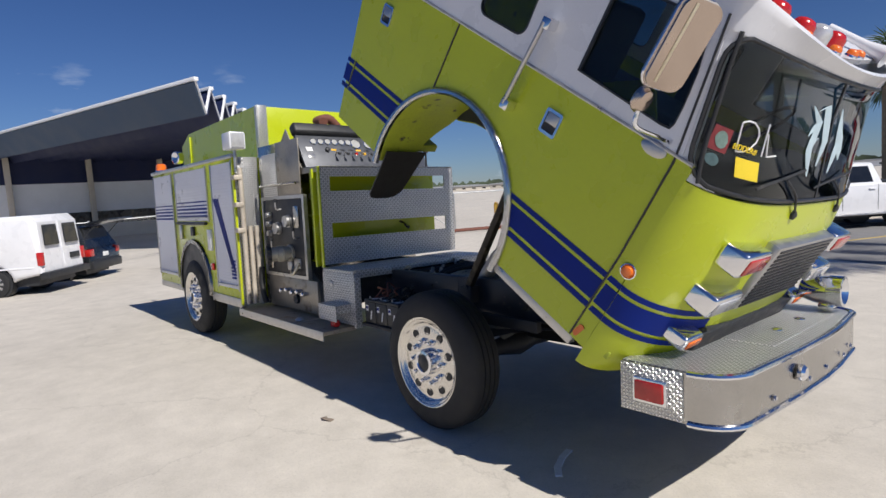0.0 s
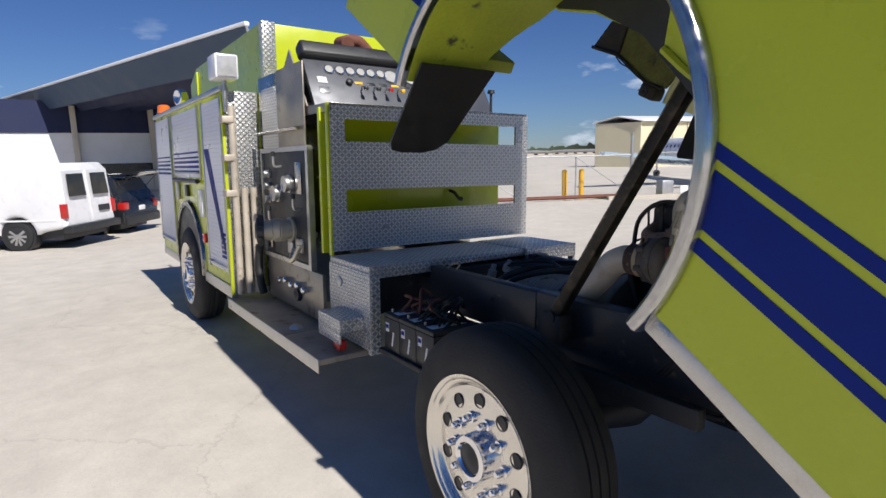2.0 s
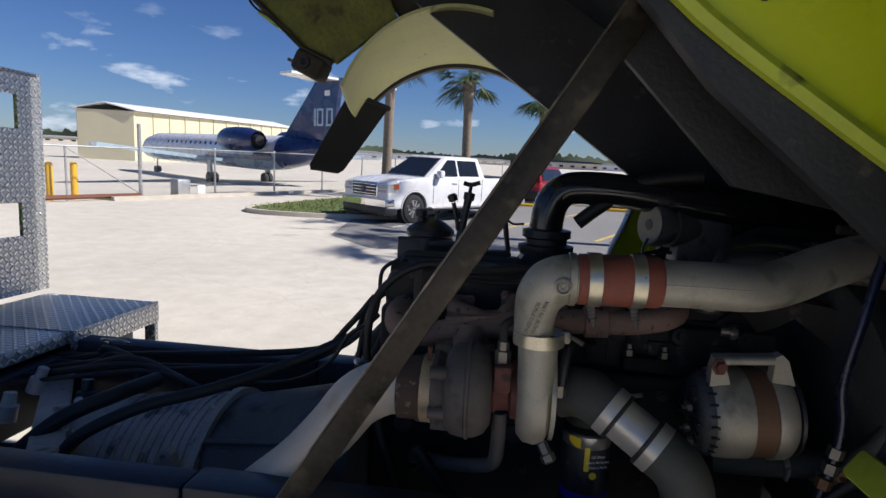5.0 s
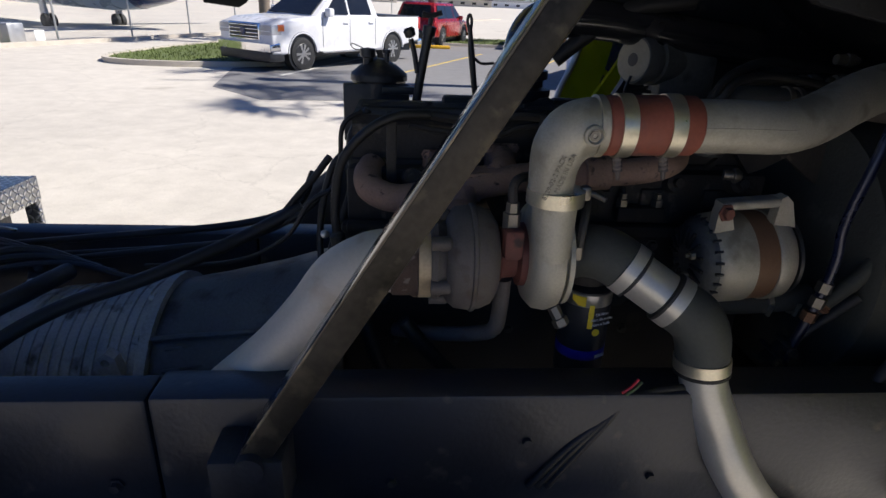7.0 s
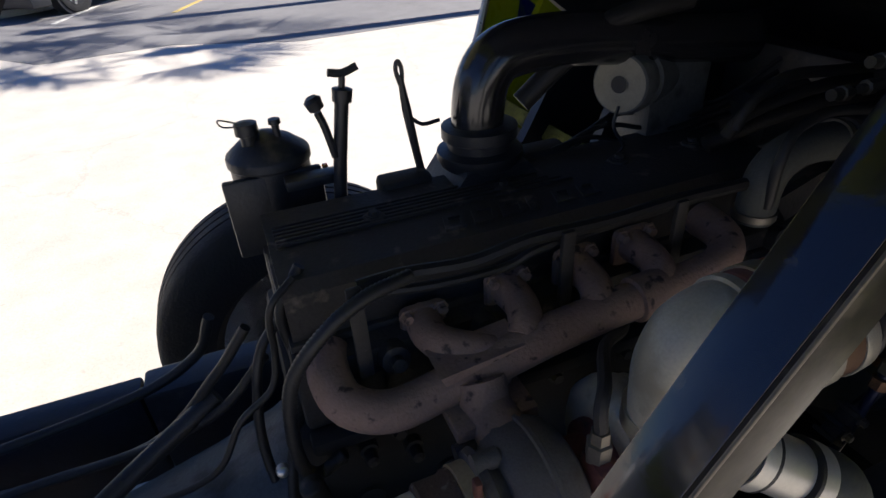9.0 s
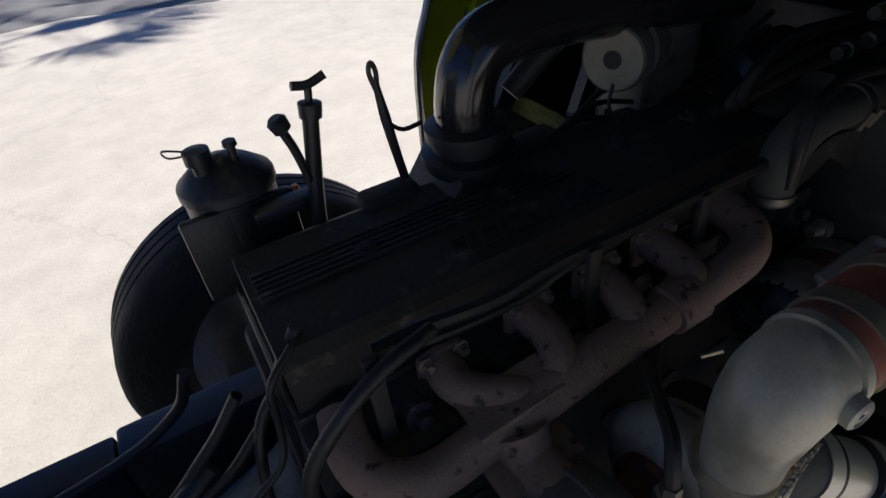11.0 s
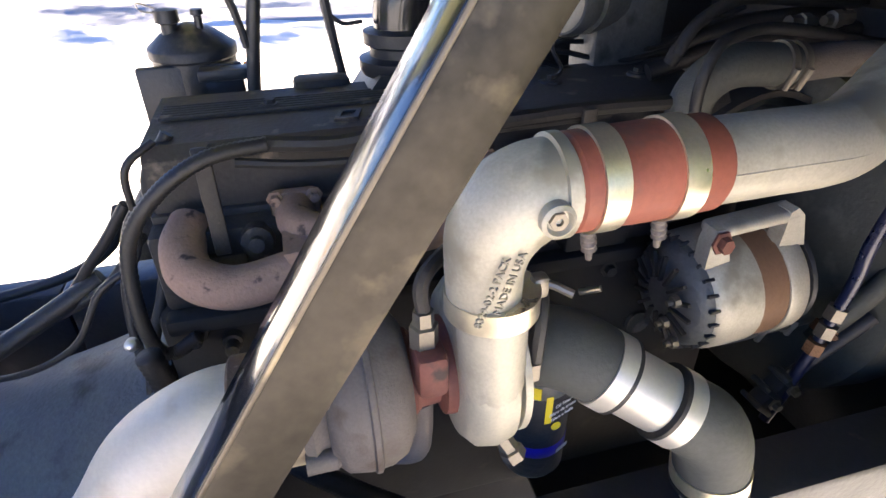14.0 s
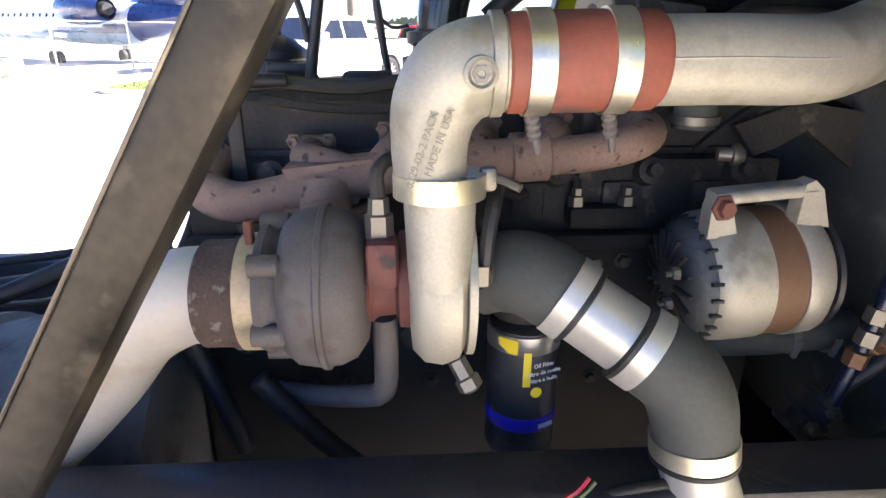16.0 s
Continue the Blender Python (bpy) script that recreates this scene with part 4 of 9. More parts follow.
for pts in ([(0.0, 0.18), (0.12, 0.1), (0.05, -0.05), (0.10, -0.2)], [(0.08, 0.16), (0.20, 0.2), (0.26, 0.0), (0.20, -0.14)], [(0.0, 0.02), (0.1, 0.10), (0.2, 0.12)], [(0.02, -0.08), (0.09, 0.0), (0.16, 0.02)], [(0.45, 0.2), (0.50, 0.0), (0.42, -0.18)], [(0.5, 0.1), (0.56, -0.1)]):
    line = []
    for a, b in zip(pts, pts[1:]):
        line += [screen_point(-0.40 + 1.15 * (a[0] + (b[0] - a[0]) * q_), 3.30 + a[1] + (b[1] - a[1]) * q_, 0.011) for q_ in (0, 0.34, 0.67)]
    line.append(screen_point(-0.40 + 1.15 * pts[-1][0], 3.30 + pts[-1][1], 0.011))
    n_ = len(line) - 1
    wide = [0.006 + 0.036 * math.sin(math.pi * k / n_) for k in range(n_ + 1)]
    part("painted_flame", grid_sheet(B(), [[(x, y + e * w, z + 0.25 * e * w) for (x, y, z), w in zip(line, wide)] for e in (-1, 1)], 0.002), FLAME, truck, "", NARROW)

# inside: seats, dash, wheel
for y in (-0.75, 0.75):
    st = part("seat", box(B(), (-0.35, y - 0.26, 2.75), (0.15, y + 0.26, 2.90), 0.05, 3), BLACK, truck, "black cab seat", CAB)
    part("seat_back", box(B(), (-0.42, y - 0.24, 2.88), (-0.28, y + 0.24, 3.55), 0.05, 3), BLACK, st)
part("dashboard", box(B(), (0.45, -1.15, 2.72), (1.02, 1.15, 2.98), 0.06, 3), BLACK, truck, "black dashboard", CAB)
part("engine_hump", box(B(), (-1.3, -0.45, 2.5), (0.55, 0.45, 3.0), 0.08, 3), BLACK, truck, "black engine cover between the seats", CAB)
bm = tube(B(), [(0.32 + 0.1 * math.sin(a), 0.72 + 0.22 * math.cos(a), 3.1 + 0.2 * math.sin(a)) for a in np.linspace(0, 2 * math.pi, 25)], 0.016, 8, 1, False)
part("steering_wheel", bm, BLACK, truck, "black steering wheel", CAB)

# underside of the cab
for s in (-1, 1):
    HERE = CAB
    a, b = sorted((s * 0.60, s * 1.18))
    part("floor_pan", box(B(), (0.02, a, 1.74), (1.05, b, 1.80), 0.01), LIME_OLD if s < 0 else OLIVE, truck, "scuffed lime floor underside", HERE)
    if s < 0:
        part("floor_pan", box(B(), (-2.44, a, 1.69), (-1.69, b, 1.76), 0.01), LIME_OLD, truck, "scuffed lime floor underside", HERE)
    a, b = sorted((s * 0.60, s * 0.64))
    pts = [(-1.6, 2.12), (-1.6, 2.5), (1.05, 2.5), (1.05, 1.76), (0.06, 1.76), (0.0, 2.02), (-0.2, 2.08)] + ([(-0.6, 2.12), (-1.0, 2.22), (-1.30, 2.20), (-1.52, 2.12)] if s < 0 else [])
    part("tunnel_wall", plate(B(), pts, axis="y", at=s * 0.60, thick=s * 0.035), BLACK, truck, "black soundproofed tunnel wall", HERE)
part("tunnel_skirt", plate(B(), [(-1.62, 2.12), (-1.52, 2.11), (-1.30, 2.19), (-1.05, 2.22), (-1.0, 2.5), (-1.62, 2.5)], axis="y", at=-0.612, thick=-0.02), LIME_OLD, truck, "scuffed lime inner skirt", CAB)
part("tunnel_roof", box(B(), (-1.62, -0.64, 2.47), (1.05, 0.64, 2.51), 0.01), BLACK, truck, "black soundproofed tunnel roof", CAB)
# added sun blocker over the far arch, where the cut cab side leaks light
part("flap_shade_panel", box(B(), (-1.9, 0.66, 2.515), (1.05, 1.45, 2.545), 0.006), BLACK, truck, "added black panel shading the far mud flap", CAB)
part("tunnel_front", box(B(), (1.03, -1.1, 1.80), (1.08, 1.1, 2.5), 0.01), BLACK, truck, "black tunnel front wall", CAB)

FAR_ARCH = pose(0.0085, 0.1603, 0.0282) @ Matrix.Diagonal((0.985, 1.088, 0.985, 1))
SECTION = FAR_ARCH
# far wheel arch: a faded band with a black rubber edge, its mud flap, and the sprayed floor behind it
def far_arc(d, r_add, a0, a1, n=28):
    """The arch narrows from the outer edge (d = 0) to its inner edge (d = 1)."""
    cx, cz, r = 0.13 + 0.07 * d, 1.82 + 0.23 * d, 0.65 - 0.20 * d + r_add
    a0, a1 = a0 + 12 * d, a1 + 10 * d
    return [(cx + r * math.cos(radians(a0 + (a1 - a0) * k / n)), cz + r * math.sin(radians(a0 + (a1 - a0) * k / n))) for k in range(n + 1)]


rows = [[(x, 1.19 - 0.84 * d, z) for x, z in far_arc(d, 0, 149, 62)] for d in (0.0, 0.25, 0.5, 0.75, 1.0)]
part("arch_lining", grid_sheet(B(), rows, 0.012), PALELIME, truck, "faded pale lime wheel arch lining")
rows = [[(x, y, z) for x, z in far_arc(0.0, r, 151, 58)] for y, r in ((1.17, -0.002), (1.185, -0.02), (1.21, -0.022), (1.225, 0.0))]
part("arch_trim", grid_sheet(B(), rows, 0.008), HOSE, truck, "black rubber arch edge")
SECTION = WHOLE
T0, T1, L0, L1 = Vector((-0.39, 1.23, 2.26)), Vector((-0.22, 1.35, 2.20)), Vector((-0.66, 1.40, 1.88)), Vector((-0.48, 1.43, 1.86))
rows = []
for a in (0, 0.1, 0.5, 0.9, 1.0):
    rows.append([tuple(T0.lerp(T1, a).lerp(L0.lerp(L1, a), b - (0.07 if b == 1 and a in (0, 1.0) else 0))) for b in (0, 0.25, 0.5, 0.75, 0.92, 1.0)])
part("mud_flap", grid_sheet(B(), rows, 0.012), HOSE, truck, "black rubber mud flap")
part("flap_strip", tube(B(), [tuple(T0 + Vector((0.01, -0.01, 0))), tuple(T1 + Vector((0.01, 0.01, 0)))], 0.014, 6, 2, False), FRAME, truck, "black clamping strip over the flap")
SECTION = FAR_ARCH
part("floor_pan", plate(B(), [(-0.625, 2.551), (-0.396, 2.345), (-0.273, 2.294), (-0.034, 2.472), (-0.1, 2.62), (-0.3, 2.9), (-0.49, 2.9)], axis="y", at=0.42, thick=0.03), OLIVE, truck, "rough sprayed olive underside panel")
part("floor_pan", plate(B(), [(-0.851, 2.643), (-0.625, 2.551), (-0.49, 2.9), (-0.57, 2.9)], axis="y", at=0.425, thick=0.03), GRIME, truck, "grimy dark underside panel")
part("floor_flange", tube(B(), [(-0.852, 0.42, 2.641), (-0.625, 0.41, 2.549), (-0.396, 0.41, 2.343), (-0.28, 0.41, 2.292)], 0.012, 6, 2, False), GRIME, truck)
part("floor_rib", tube(B(), [(-0.625, 0.415, 2.555), (-0.49, 0.415, 2.9)], 0.01, 6, 2, False), GRIME, truck)
part("floor_wire", tube(B(), [(-0.63, 0.40, 2.54), (-0.59, 0.40, 2.49), (-0.53, 0.40, 2.455), (-0.45, 0.40, 2.385), (-0.40, 0.42, 2.34)], 0.005, 6, 4), HOSE, truck)
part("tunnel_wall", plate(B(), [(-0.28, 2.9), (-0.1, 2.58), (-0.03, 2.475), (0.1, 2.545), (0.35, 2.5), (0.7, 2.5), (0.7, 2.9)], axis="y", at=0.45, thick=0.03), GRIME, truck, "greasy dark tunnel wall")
lb = part("latch_block", box(B(), (-0.065, -0.05, -0.045), (0.065, 0.05, 0.045), 0.02, 3), GRIME, truck, "greasy black cab latch block", pose(-0.375, 0.44, 2.285, 0, 25, 0))
part("latch_bore", lathe(B(), [(0, 0.024), (0.012, 0.022), (0.012, 0.014), (0.0, 0.0001)], (-0.01, -0.048, 0), (0, -1, 0), 16), FRAME, lb)
part("latch_pin", tube(B(), [(-0.10, 0, -0.02), (-0.06, 0, -0.02)], 0.007, 8, 2, False), NUT, lb)

SECTION = WHOLE
# inner wall of the near wheel well, with its folded lower edge
part("arch_inner_wall", plate(B(), [(0.60, 2.245), (0.718, 2.136), (0.882, 2.019), (1.079, 1.887), (1.491, 1.628), (1.80, 1.70), (1.80, 2.5), (0.66, 2.65)], axis="y", at=-0.66, thick=0.018), LIME, truck, "lime painted wall of the engine tunnel")
part("wall_flange", tube(B(), [(0.60, -0.665, 2.240), (0.718, -0.665, 2.131), (0.882, -0.665, 2.014), (1.079, -0.665, 1.882), (1.491, -0.665, 1.623)], 0.016, 6, 3), LIME_OLD, truck, "scuffed folded lower edge")
for x, z in ((0.80, 2.16), (1.05, 1.99)):
    bolt((x, -0.662, z), (0, -1, 0), 0.005, 0.005, GRIME, truck, "wall_screw")
part("wall_gusset", plate(B(), [(0.691, 2.212), (0.625, 2.11), (0.837, 1.887), (1.145, 1.829), (1.374, 1.676), (1.374, 2.033)], axis="y", at=-0.52, thick=0.02), HOSE, truck, "black sound-deadened gusset under the floor")

# far side: the cab's inner skin and the dark housing before it
part("far_inner_skin", plate(B(), [(0.90, 1.1), (0.92, 1.5), (0.99, 1.7), (1.06, 1.95), (1.6, 1.95), (1.6, 1.1)], axis="y", at=1.20, thick=0.02), LIME, truck, "lime inner skin of the far cab side")
part("far_edge_trim", tube(B(), [(0.895, 1.2, 1.1), (0.915, 1.2, 1.5), (0.985, 1.2, 1.7), (1.055, 1.2, 1.95)], 0.014, 8, 4), ALU, truck, "grey edge trim")
part("far_housing", plate(B(), [(0.90, 1.0), (0.90, 1.41), (0.95, 1.44), (1.065, 1.65), (1.10, 1.84), (1.13, 2.0), (1.9, 2.0), (1.9, 1.0)], axis="y", at=0.80, thick=0.04), BLACK, truck, "black heater housing")

# strut
p0, p1 = Vector((-0.043, -0.511, 1.065)), Vector((0.705, -0.511, 2.26))
ax = (p1 - p0).normalized()
q = Matrix((ax, Vector((0, 1, 0)), ax.cross(Vector((0, 1, 0))))).transposed().to_4x4()
M = Matrix.Translation(p0) @ q
L = (p1 - p0).length
st = part("cab_strut", box(B(), (0, -0.031, -0.0265), (L, 0.031, 0.0265), 0.005), STRUT, truck, "scratched dark steel cab support strut", M)
part("strut_top", box(B(), (0.03, -0.025, 0.0255), (L - 0.08, 0.0315, 0.0290), 0.0015), GLOSSBLACK, st, "glossy black painted upper face")
part("strut_lip", box(B(), (0.05, -0.0322, 0.0255), (L - 0.1, -0.0285, 0.0300), 0.0018), WORNLIP, st, "worn brown metal edge")
part("strut_pivot", lathe(B(), [(-0.05, 0.028), (0.05, 0.028)], (0.01, 0, 0), (0, 1, 0), 18), FRAME, st)
part("strut_bracket", box(B(), (-0.115, -0.555, 0.95), (0.025, -0.445, 1.09), 0.012), FRAME, truck, "black strut bracket on the frame")

# ---- bumper ----
SECTION = moved(-0.12, 0, 0.085)
def bumper_outline(o=0.0):
    return [(1.99, -1.2 - o), (2.36, -1.2 - o)] + [(2.36 + (0.22 + o) * math.sin(a), -0.98 - (0.22 + o) * math.cos(a)) for a in [radians(x) for x in range(10, 91, 10)]] + [(2.62 + o, -0.4), (2.63 + o, 0.0), (2.62 + o, 0.4)] + [(2.36 + (0.22 + o) * math.sin(a), 0.98 + (0.22 + o) * math.cos(a)) for a in [radians(x) for x in range(90, 9, -10)]] + [(2.36, 1.2 + o), (1.99, 1.2 + o)] + [(1.99 + 0.25 * (1 - (y / 1.08) ** 2) ** 0.7, y) for y in [1.08 - 0.12 * k for k in range(19)]]


def pulled_in(pts):
    """The far end of the bumper stands further in."""
    return [(x, y if y < 0 else y * 0.78) for x, y in pts]


bp = part("bumper", plate(B(), pulled_in(bumper_outline()), axis="z", at=0.585, thick=0.262), STEEL, truck, "polished steel front bumper")
part("bumper_top", plate(B(), [(x - 0.03 if x > 2.3 else x, y * 0.985) for x, y in pulled_in(bumper_outline())], axis="z", at=0.846, thick=0.006), FINE_TREAD, bp, "tread plate bumper deck", uv=True)
for z in (0.845, 0.59):
    part("bumper_roll", tube(B(), [(x, y, z) for x, y in pulled_in(bumper_outline(0.003))[1:-20]], 0.016, 8, 1, False), CHROME, bp)
for s in (-1,):
    part("end_plate", box(B(), (1.99, min(s * 1.200, s * 1.206), 0.588), (2.34, max(s * 1.200, s * 1.206), 0.845), 0.002), FINE_TREAD, bp, "tread plate bumper end", uv=True)
    lm = part("warning_lamp", box(B(), (2.075, min(s * 1.205, s * 1.232), 0.652), (2.265, max(s * 1.205, s * 1.232), 0.788), 0.008), CHROME, bp, "red warning lamp in a chrome frame")
    part("lens", box(B(), (2.09, min(s * 1.23, s * 1.243), 0.668), (2.25, max(s * 1.23, s * 1.243), 0.772), 0.008), REDLENS, lm)
part("bumper_hatch", box(B(), (2.18, -0.45, 0.852), (2.50, 0.6, 0.858), 0.002), FINE_TREAD, bp, "tread plate hatch", uv=True)
for y in (-0.05, 0.35):
    part("hatch_latch", lathe(B(), [(0, 0.035), (0.006, 0.034), (0.012, 0.02), (0.012, 0.0001)], (2.38, y, 0.857), (0, 0, 1), 16), CHROME, bp)
part("tow_eye", lathe(B(), [(0, 0.045), (0.02, 0.045), (0.035, 0.03), (0.03, 0.0001)], (2.625, -0.45, 0.73), (1, 0, 0), 20), CHROME, bp)
for y in (-0.75, -0.3, 0.0, 0.35, 0.62):
    bolt((2.60 if abs(y) > 0.5 else 2.628, y, 0.66), (1, 0, 0), 0.012, 0.012, CHROME, bp)
sr = part("siren", lathe(B(), [(-0.17, 0.03), (-0.15, 0.065), (-0.06, 0.095), (0.02, 0.10), (0.025, 0.108), (0.11, 0.108), (0.115, 0.09), (0.06, 0.03), (0.06, 0.0001)], (2.42, 0.76, 1.0), (1, 0, 0), 28), CHROME, truck, "chrome siren on the bumper")
part("siren_foot", box(B(), (2.38, 0.71, 0.85), (2.48, 0.81, 0.91), 0.01), CHROME, sr)

# ---- pump module ----
SECTION = pose(0.29, 0, 0.025) @ Matrix.Diagonal((0.981, 1, 0.95, 1))
pan = plate(B(), [(-0.89, 1.25), (0.99, 1.25), (0.99, 2.36), (-0.89, 2.36)], [[(-0.775, 1.545), (0.86, 1.545), (0.86, 1.715), (-0.775, 1.715)], [(-0.775, 2.08), (0.86, 2.08), (0.86, 2.245), (-0.775, 2.245)]], axis="x", at=-2.20, thick=-0.02)
part("tread_front", pan, TREAD, truck, "tread plate front of the pump module", uv=True)
part("tread_side", box(B(), (-2.24, 0.985, 1.25), (-2.2, 1.0, 2.36), 0.002), TREAD, truck, "", uv=True)
part("hose_bay_wall", box(B(), (-2.62, -0.80, 1.25), (-2.56, 0.97, 2.33), 0.01), LIME, truck, "lime painted wall of the hose bay")
for z in (1.27, 1.80, 2.31):
    part("bay_shelf", box(B(), (-2.57, -0.85, z), (-2.23, 0.97, z + 0.02), 0.003), LIME, truck, "lime hose bay shelf")
part("bay_post", box(B(), (-2.40, -0.90, 1.22), (-2.36, -0.84, 2.34), 0.004), LIME, truck, "lime edge post")
part("bay_edge", box(B(), (-2.245, -0.905, 1.22), (-2.20, -0.885, 2.36), 0.003), LIME, truck, "lime edge post")
part("hose_hook", tube(B(), [(-2.56, 0.40, 1.665), (-2.49, 0.40, 1.65), (-2.46, 0.42, 1.605), (-2.47, 0.46, 1.58), (-2.49, 0.48, 1.60)], 0.014, 8, 4), BLACK, truck, "black hook in the hose bay")
part("stud_bolt", lathe(B(), [(0, 0.02), (0.02, 0.018), (0.02, 0.0001)], (-2.199, -0.46, 1.42), (1, 0, 0), 10), ALU, truck)
dk = part("deck", box(B(), (-2.2, -0.92, 1.165), (-1.605, 0.43, 1.222), 0.006), TREAD, truck, "worn tread plate deck over the frame", uv=True)
part("deck_section", box(B(), (-2.2, 0.435, 1.165), (-1.60, 0.985, 1.226), 0.006), TREAD, truck, "tread plate deck section over the frame", uv=True)
part("deck_lip", box(B(), (-1.605, -0.92, 1.14), (-1.585, -0.45, 1.226), 0.003), TREAD, truck, "", uv=True)
part("deck_lip", box(B(), (-1.60, 0.435, 1.12), (-1.58, 0.985, 1.228), 0.003), TREAD, truck, "", uv=True)
part("deck_leg", box(B(), (-1.64, 0.955, 0.95), (-1.585, 0.985, 1.16), 0.004), TREAD, truck, "", uv=True)
part("under_deck_wall", box(B(), (-1.80, -0.88, 0.85), (-1.72, 0.98, 1.165), 0.004), BLACK, truck, "black wall under the deck")
part("side_box", box(B(), (-2.2, -0.93, 0.64), (-1.56, -0.915, 1.18), 0.003), TREAD, truck, "tread plate side of the battery box", uv=True)
part("side_box_front", box(B(), (-1.60, -0.935, 0.62), (-1.555, -0.86, 1.17), 0.003), TREAD, truck, "tread plate corner post", uv=True)
sp = part("step_block", box(B(), (-2.02, -1.10, 0.78), (-1.66, -0.93, 0.87), 0.006), TREAD, truck, "tread plate side step", uv=True)
part("step_face", box(B(), (-2.02, -1.10, 0.70), (-1.66, -1.09, 0.78), 0.003), TREAD, sp, uv=True)
part("tail_lens", box(B(), (-1.80, -1.10, 0.640), (-1.70, -1.03, 0.715), 0.02), REDLENS, truck, "small red lamp on the step")
part("lock_plate", lathe(B(), [(0, 0.04), (0.006, 0.038), (0.014, 0.02), (0.014, 0.0001)], (-2.02, -0.932, 1.06), (0, -1, 0), 16), ALU, truck, "worn latch")
# running board
part("running_board", box(B(), (-3.82, -1.24, 0.585), (-2.36, -0.80, 0.625), 0.006), BOARD, truck, "worn stained aluminium running board")
part("running_board", box(B(), (-2.35, -1.24, 0.58), (-1.68, -0.86, 0.622), 0.006), BOARD, truck, "worn stained running board end")
part("board_edge", box(B(), (-3.82, -1.252, 0.53), (-1.67, -1.24, 0.628), 0.003), ALU, truck)
part("board_latch", lathe(B(), [(0, 0.05), (0.012, 0.048), (0.03, 0.03), (0.035, 0.0001)], (-2.46, -1.10, 0.625), (0, 0, 1), 16), ALU, truck, "steel tie-down on the running board")
# pump side panel
pb = part("pump_body", box(B(), (-3.74, -0.90, 0.65), (-3.02, 0.98, 2.72), 0.01), STEEL, truck, "stainless pump module body")
part("upper_side_panel", box(B(), (-3.62, -0.915, 2.05), (-3.22, -0.90, 2.60), 0.003), TREAD, truck, "tread plate upper pump panel", uv=True)
part("upper_side_sheet", box(B(), (-3.21, -0.914, 2.05), (-2.62, -0.90, 2.72), 0.003), STAINED, truck, "stained stainless upper panel")
part("panel_rail", tube(B(), [(-3.64, -0.95, 2.20), (-2.66, -0.95, 2.20)], 0.016, 8, 2, False), STEEL, truck, "stainless cross rail")
pp = part("pump_panel", box(B(), (-3.60, -0.93, 1.09), (-2.54, -0.90, 2.03), 0.004), BLACK, truck, "black pump operator panel with valves")
part("panel_frame", plate(B(), [(-3.63, 1.06), (-2.50, 1.06), (-2.50, 2.06), (-3.63, 2.06)], [[(-3.59, 1.10), (-2.55, 1.10), (-2.55, 2.02), (-3.59, 2.02)]], axis="y", at=-0.90, thick=-0.045), ALU, pp)
def fitting(x, z, r, h, mat_=ALU, name="outlet"):
    return part(name, lathe(B(), [(0, r * 1.25), (0.02, r * 1.25), (0.025, r), (h * 0.6, r), (h * 0.62, r * 1.12), (h, r * 1.12), (h, r * 0.9), (h * 0.9, r * 0.85), (h * 0.9, 0.0001)], (x, -0.93, z), (0, -1, 0), 22), mat_, pp)


cp = fitting(-2.93, 1.36, 0.085, 0.12, CAST, "inlet_elbow")
part("inlet_cap", lathe(B(), [(0, 0.10), (0.05, 0.10), (0.06, 0.085), (0.15, 0.085)], (-2.95, -1.02, 1.36), (-0.35, -0.93, 0.0), 26), CAST, pp, "large capped pump inlet")
part("cap_end", lathe(B(), [(0.125, 0.086), (0.13, 0.112), (0.18, 0.112), (0.19, 0.075), (0.195, 0.07), (0.195, 0.0001)], (-2.95, -1.02, 1.36), (-0.35, -0.93, 0.0), 26), BLACK, pp, "black inlet cap")
for k in range(6):
    a = k * math.pi / 3
    part("cap_lug", box(B(), (-0.02, -0.02, 0.09), (0.02, 0.02, 0.13), 0.005), BLACK, pp, "", Matrix.Translation((-3.01, -1.16, 1.36)) @ Vector((-0.35, -0.93, 0)).to_track_quat("Z", "Y").to_matrix().to_4x4() @ pose(0, 0, 0, 0, 0, math.degrees(a)) @ pose(0, 0, 0, 90, 0, 0))
for x, z, r in ((-2.92, 1.75, 0.062), (-3.2, 1.66, 0.062), (-3.42, 1.72, 0.03), (-3.42, 1.6, 0.03), (-3.42, 1.83, 0.03)):
    fitting(x, z, r, 0.06)
for x, z, w_, h_ in ((-2.72, 1.80, 0.12, 0.26), (-2.75, 1.24, 0.16, 0.12), (-3.45, 1.25, 0.1, 0.2), (-2.95, 1.20, 0.12, 0.1)):
    part("panel_plate", box(B(), (x - w_ / 2, -0.945, z - h_ / 2), (x + w_ / 2, -0.93, z + h_ / 2), 0.004), ALU if h_ < 0.15 else STEEL, pp)
for x, z in ((-3.12, 1.90), (-2.70, 1.55), (-3.3, 1.42)):
    lv = part("valve_lever", tube(B(), [(x, -0.93, z), (x, -0.99, z), (x + 0.01, -1.0, z + 0.09)], 0.01, 8, 3), ALU, pp)
    part("knob", lathe(B(), [(-0.02, 0.001), (-0.015, 0.018), (0.02, 0.02), (0.03, 0.001)], (x + 0.01, -1.0, z + 0.10), (0, 0, 1), 12), BLACK, lv)
part("panel_hose", tube(B(), [(-2.85, -0.95, 1.2), (-2.8, -1.0, 1.12), (-2.72, -1.0, 1.14), (-2.68, -0.96, 1.25)], 0.02, 8, 4), BRASSY, pp)
lp = part("lower_panel", box(B(), (-3.60, -0.92, 0.66), (-2.35, -0.89, 1.05), 0.004), STAINED, truck, "stainless lower pump panel")
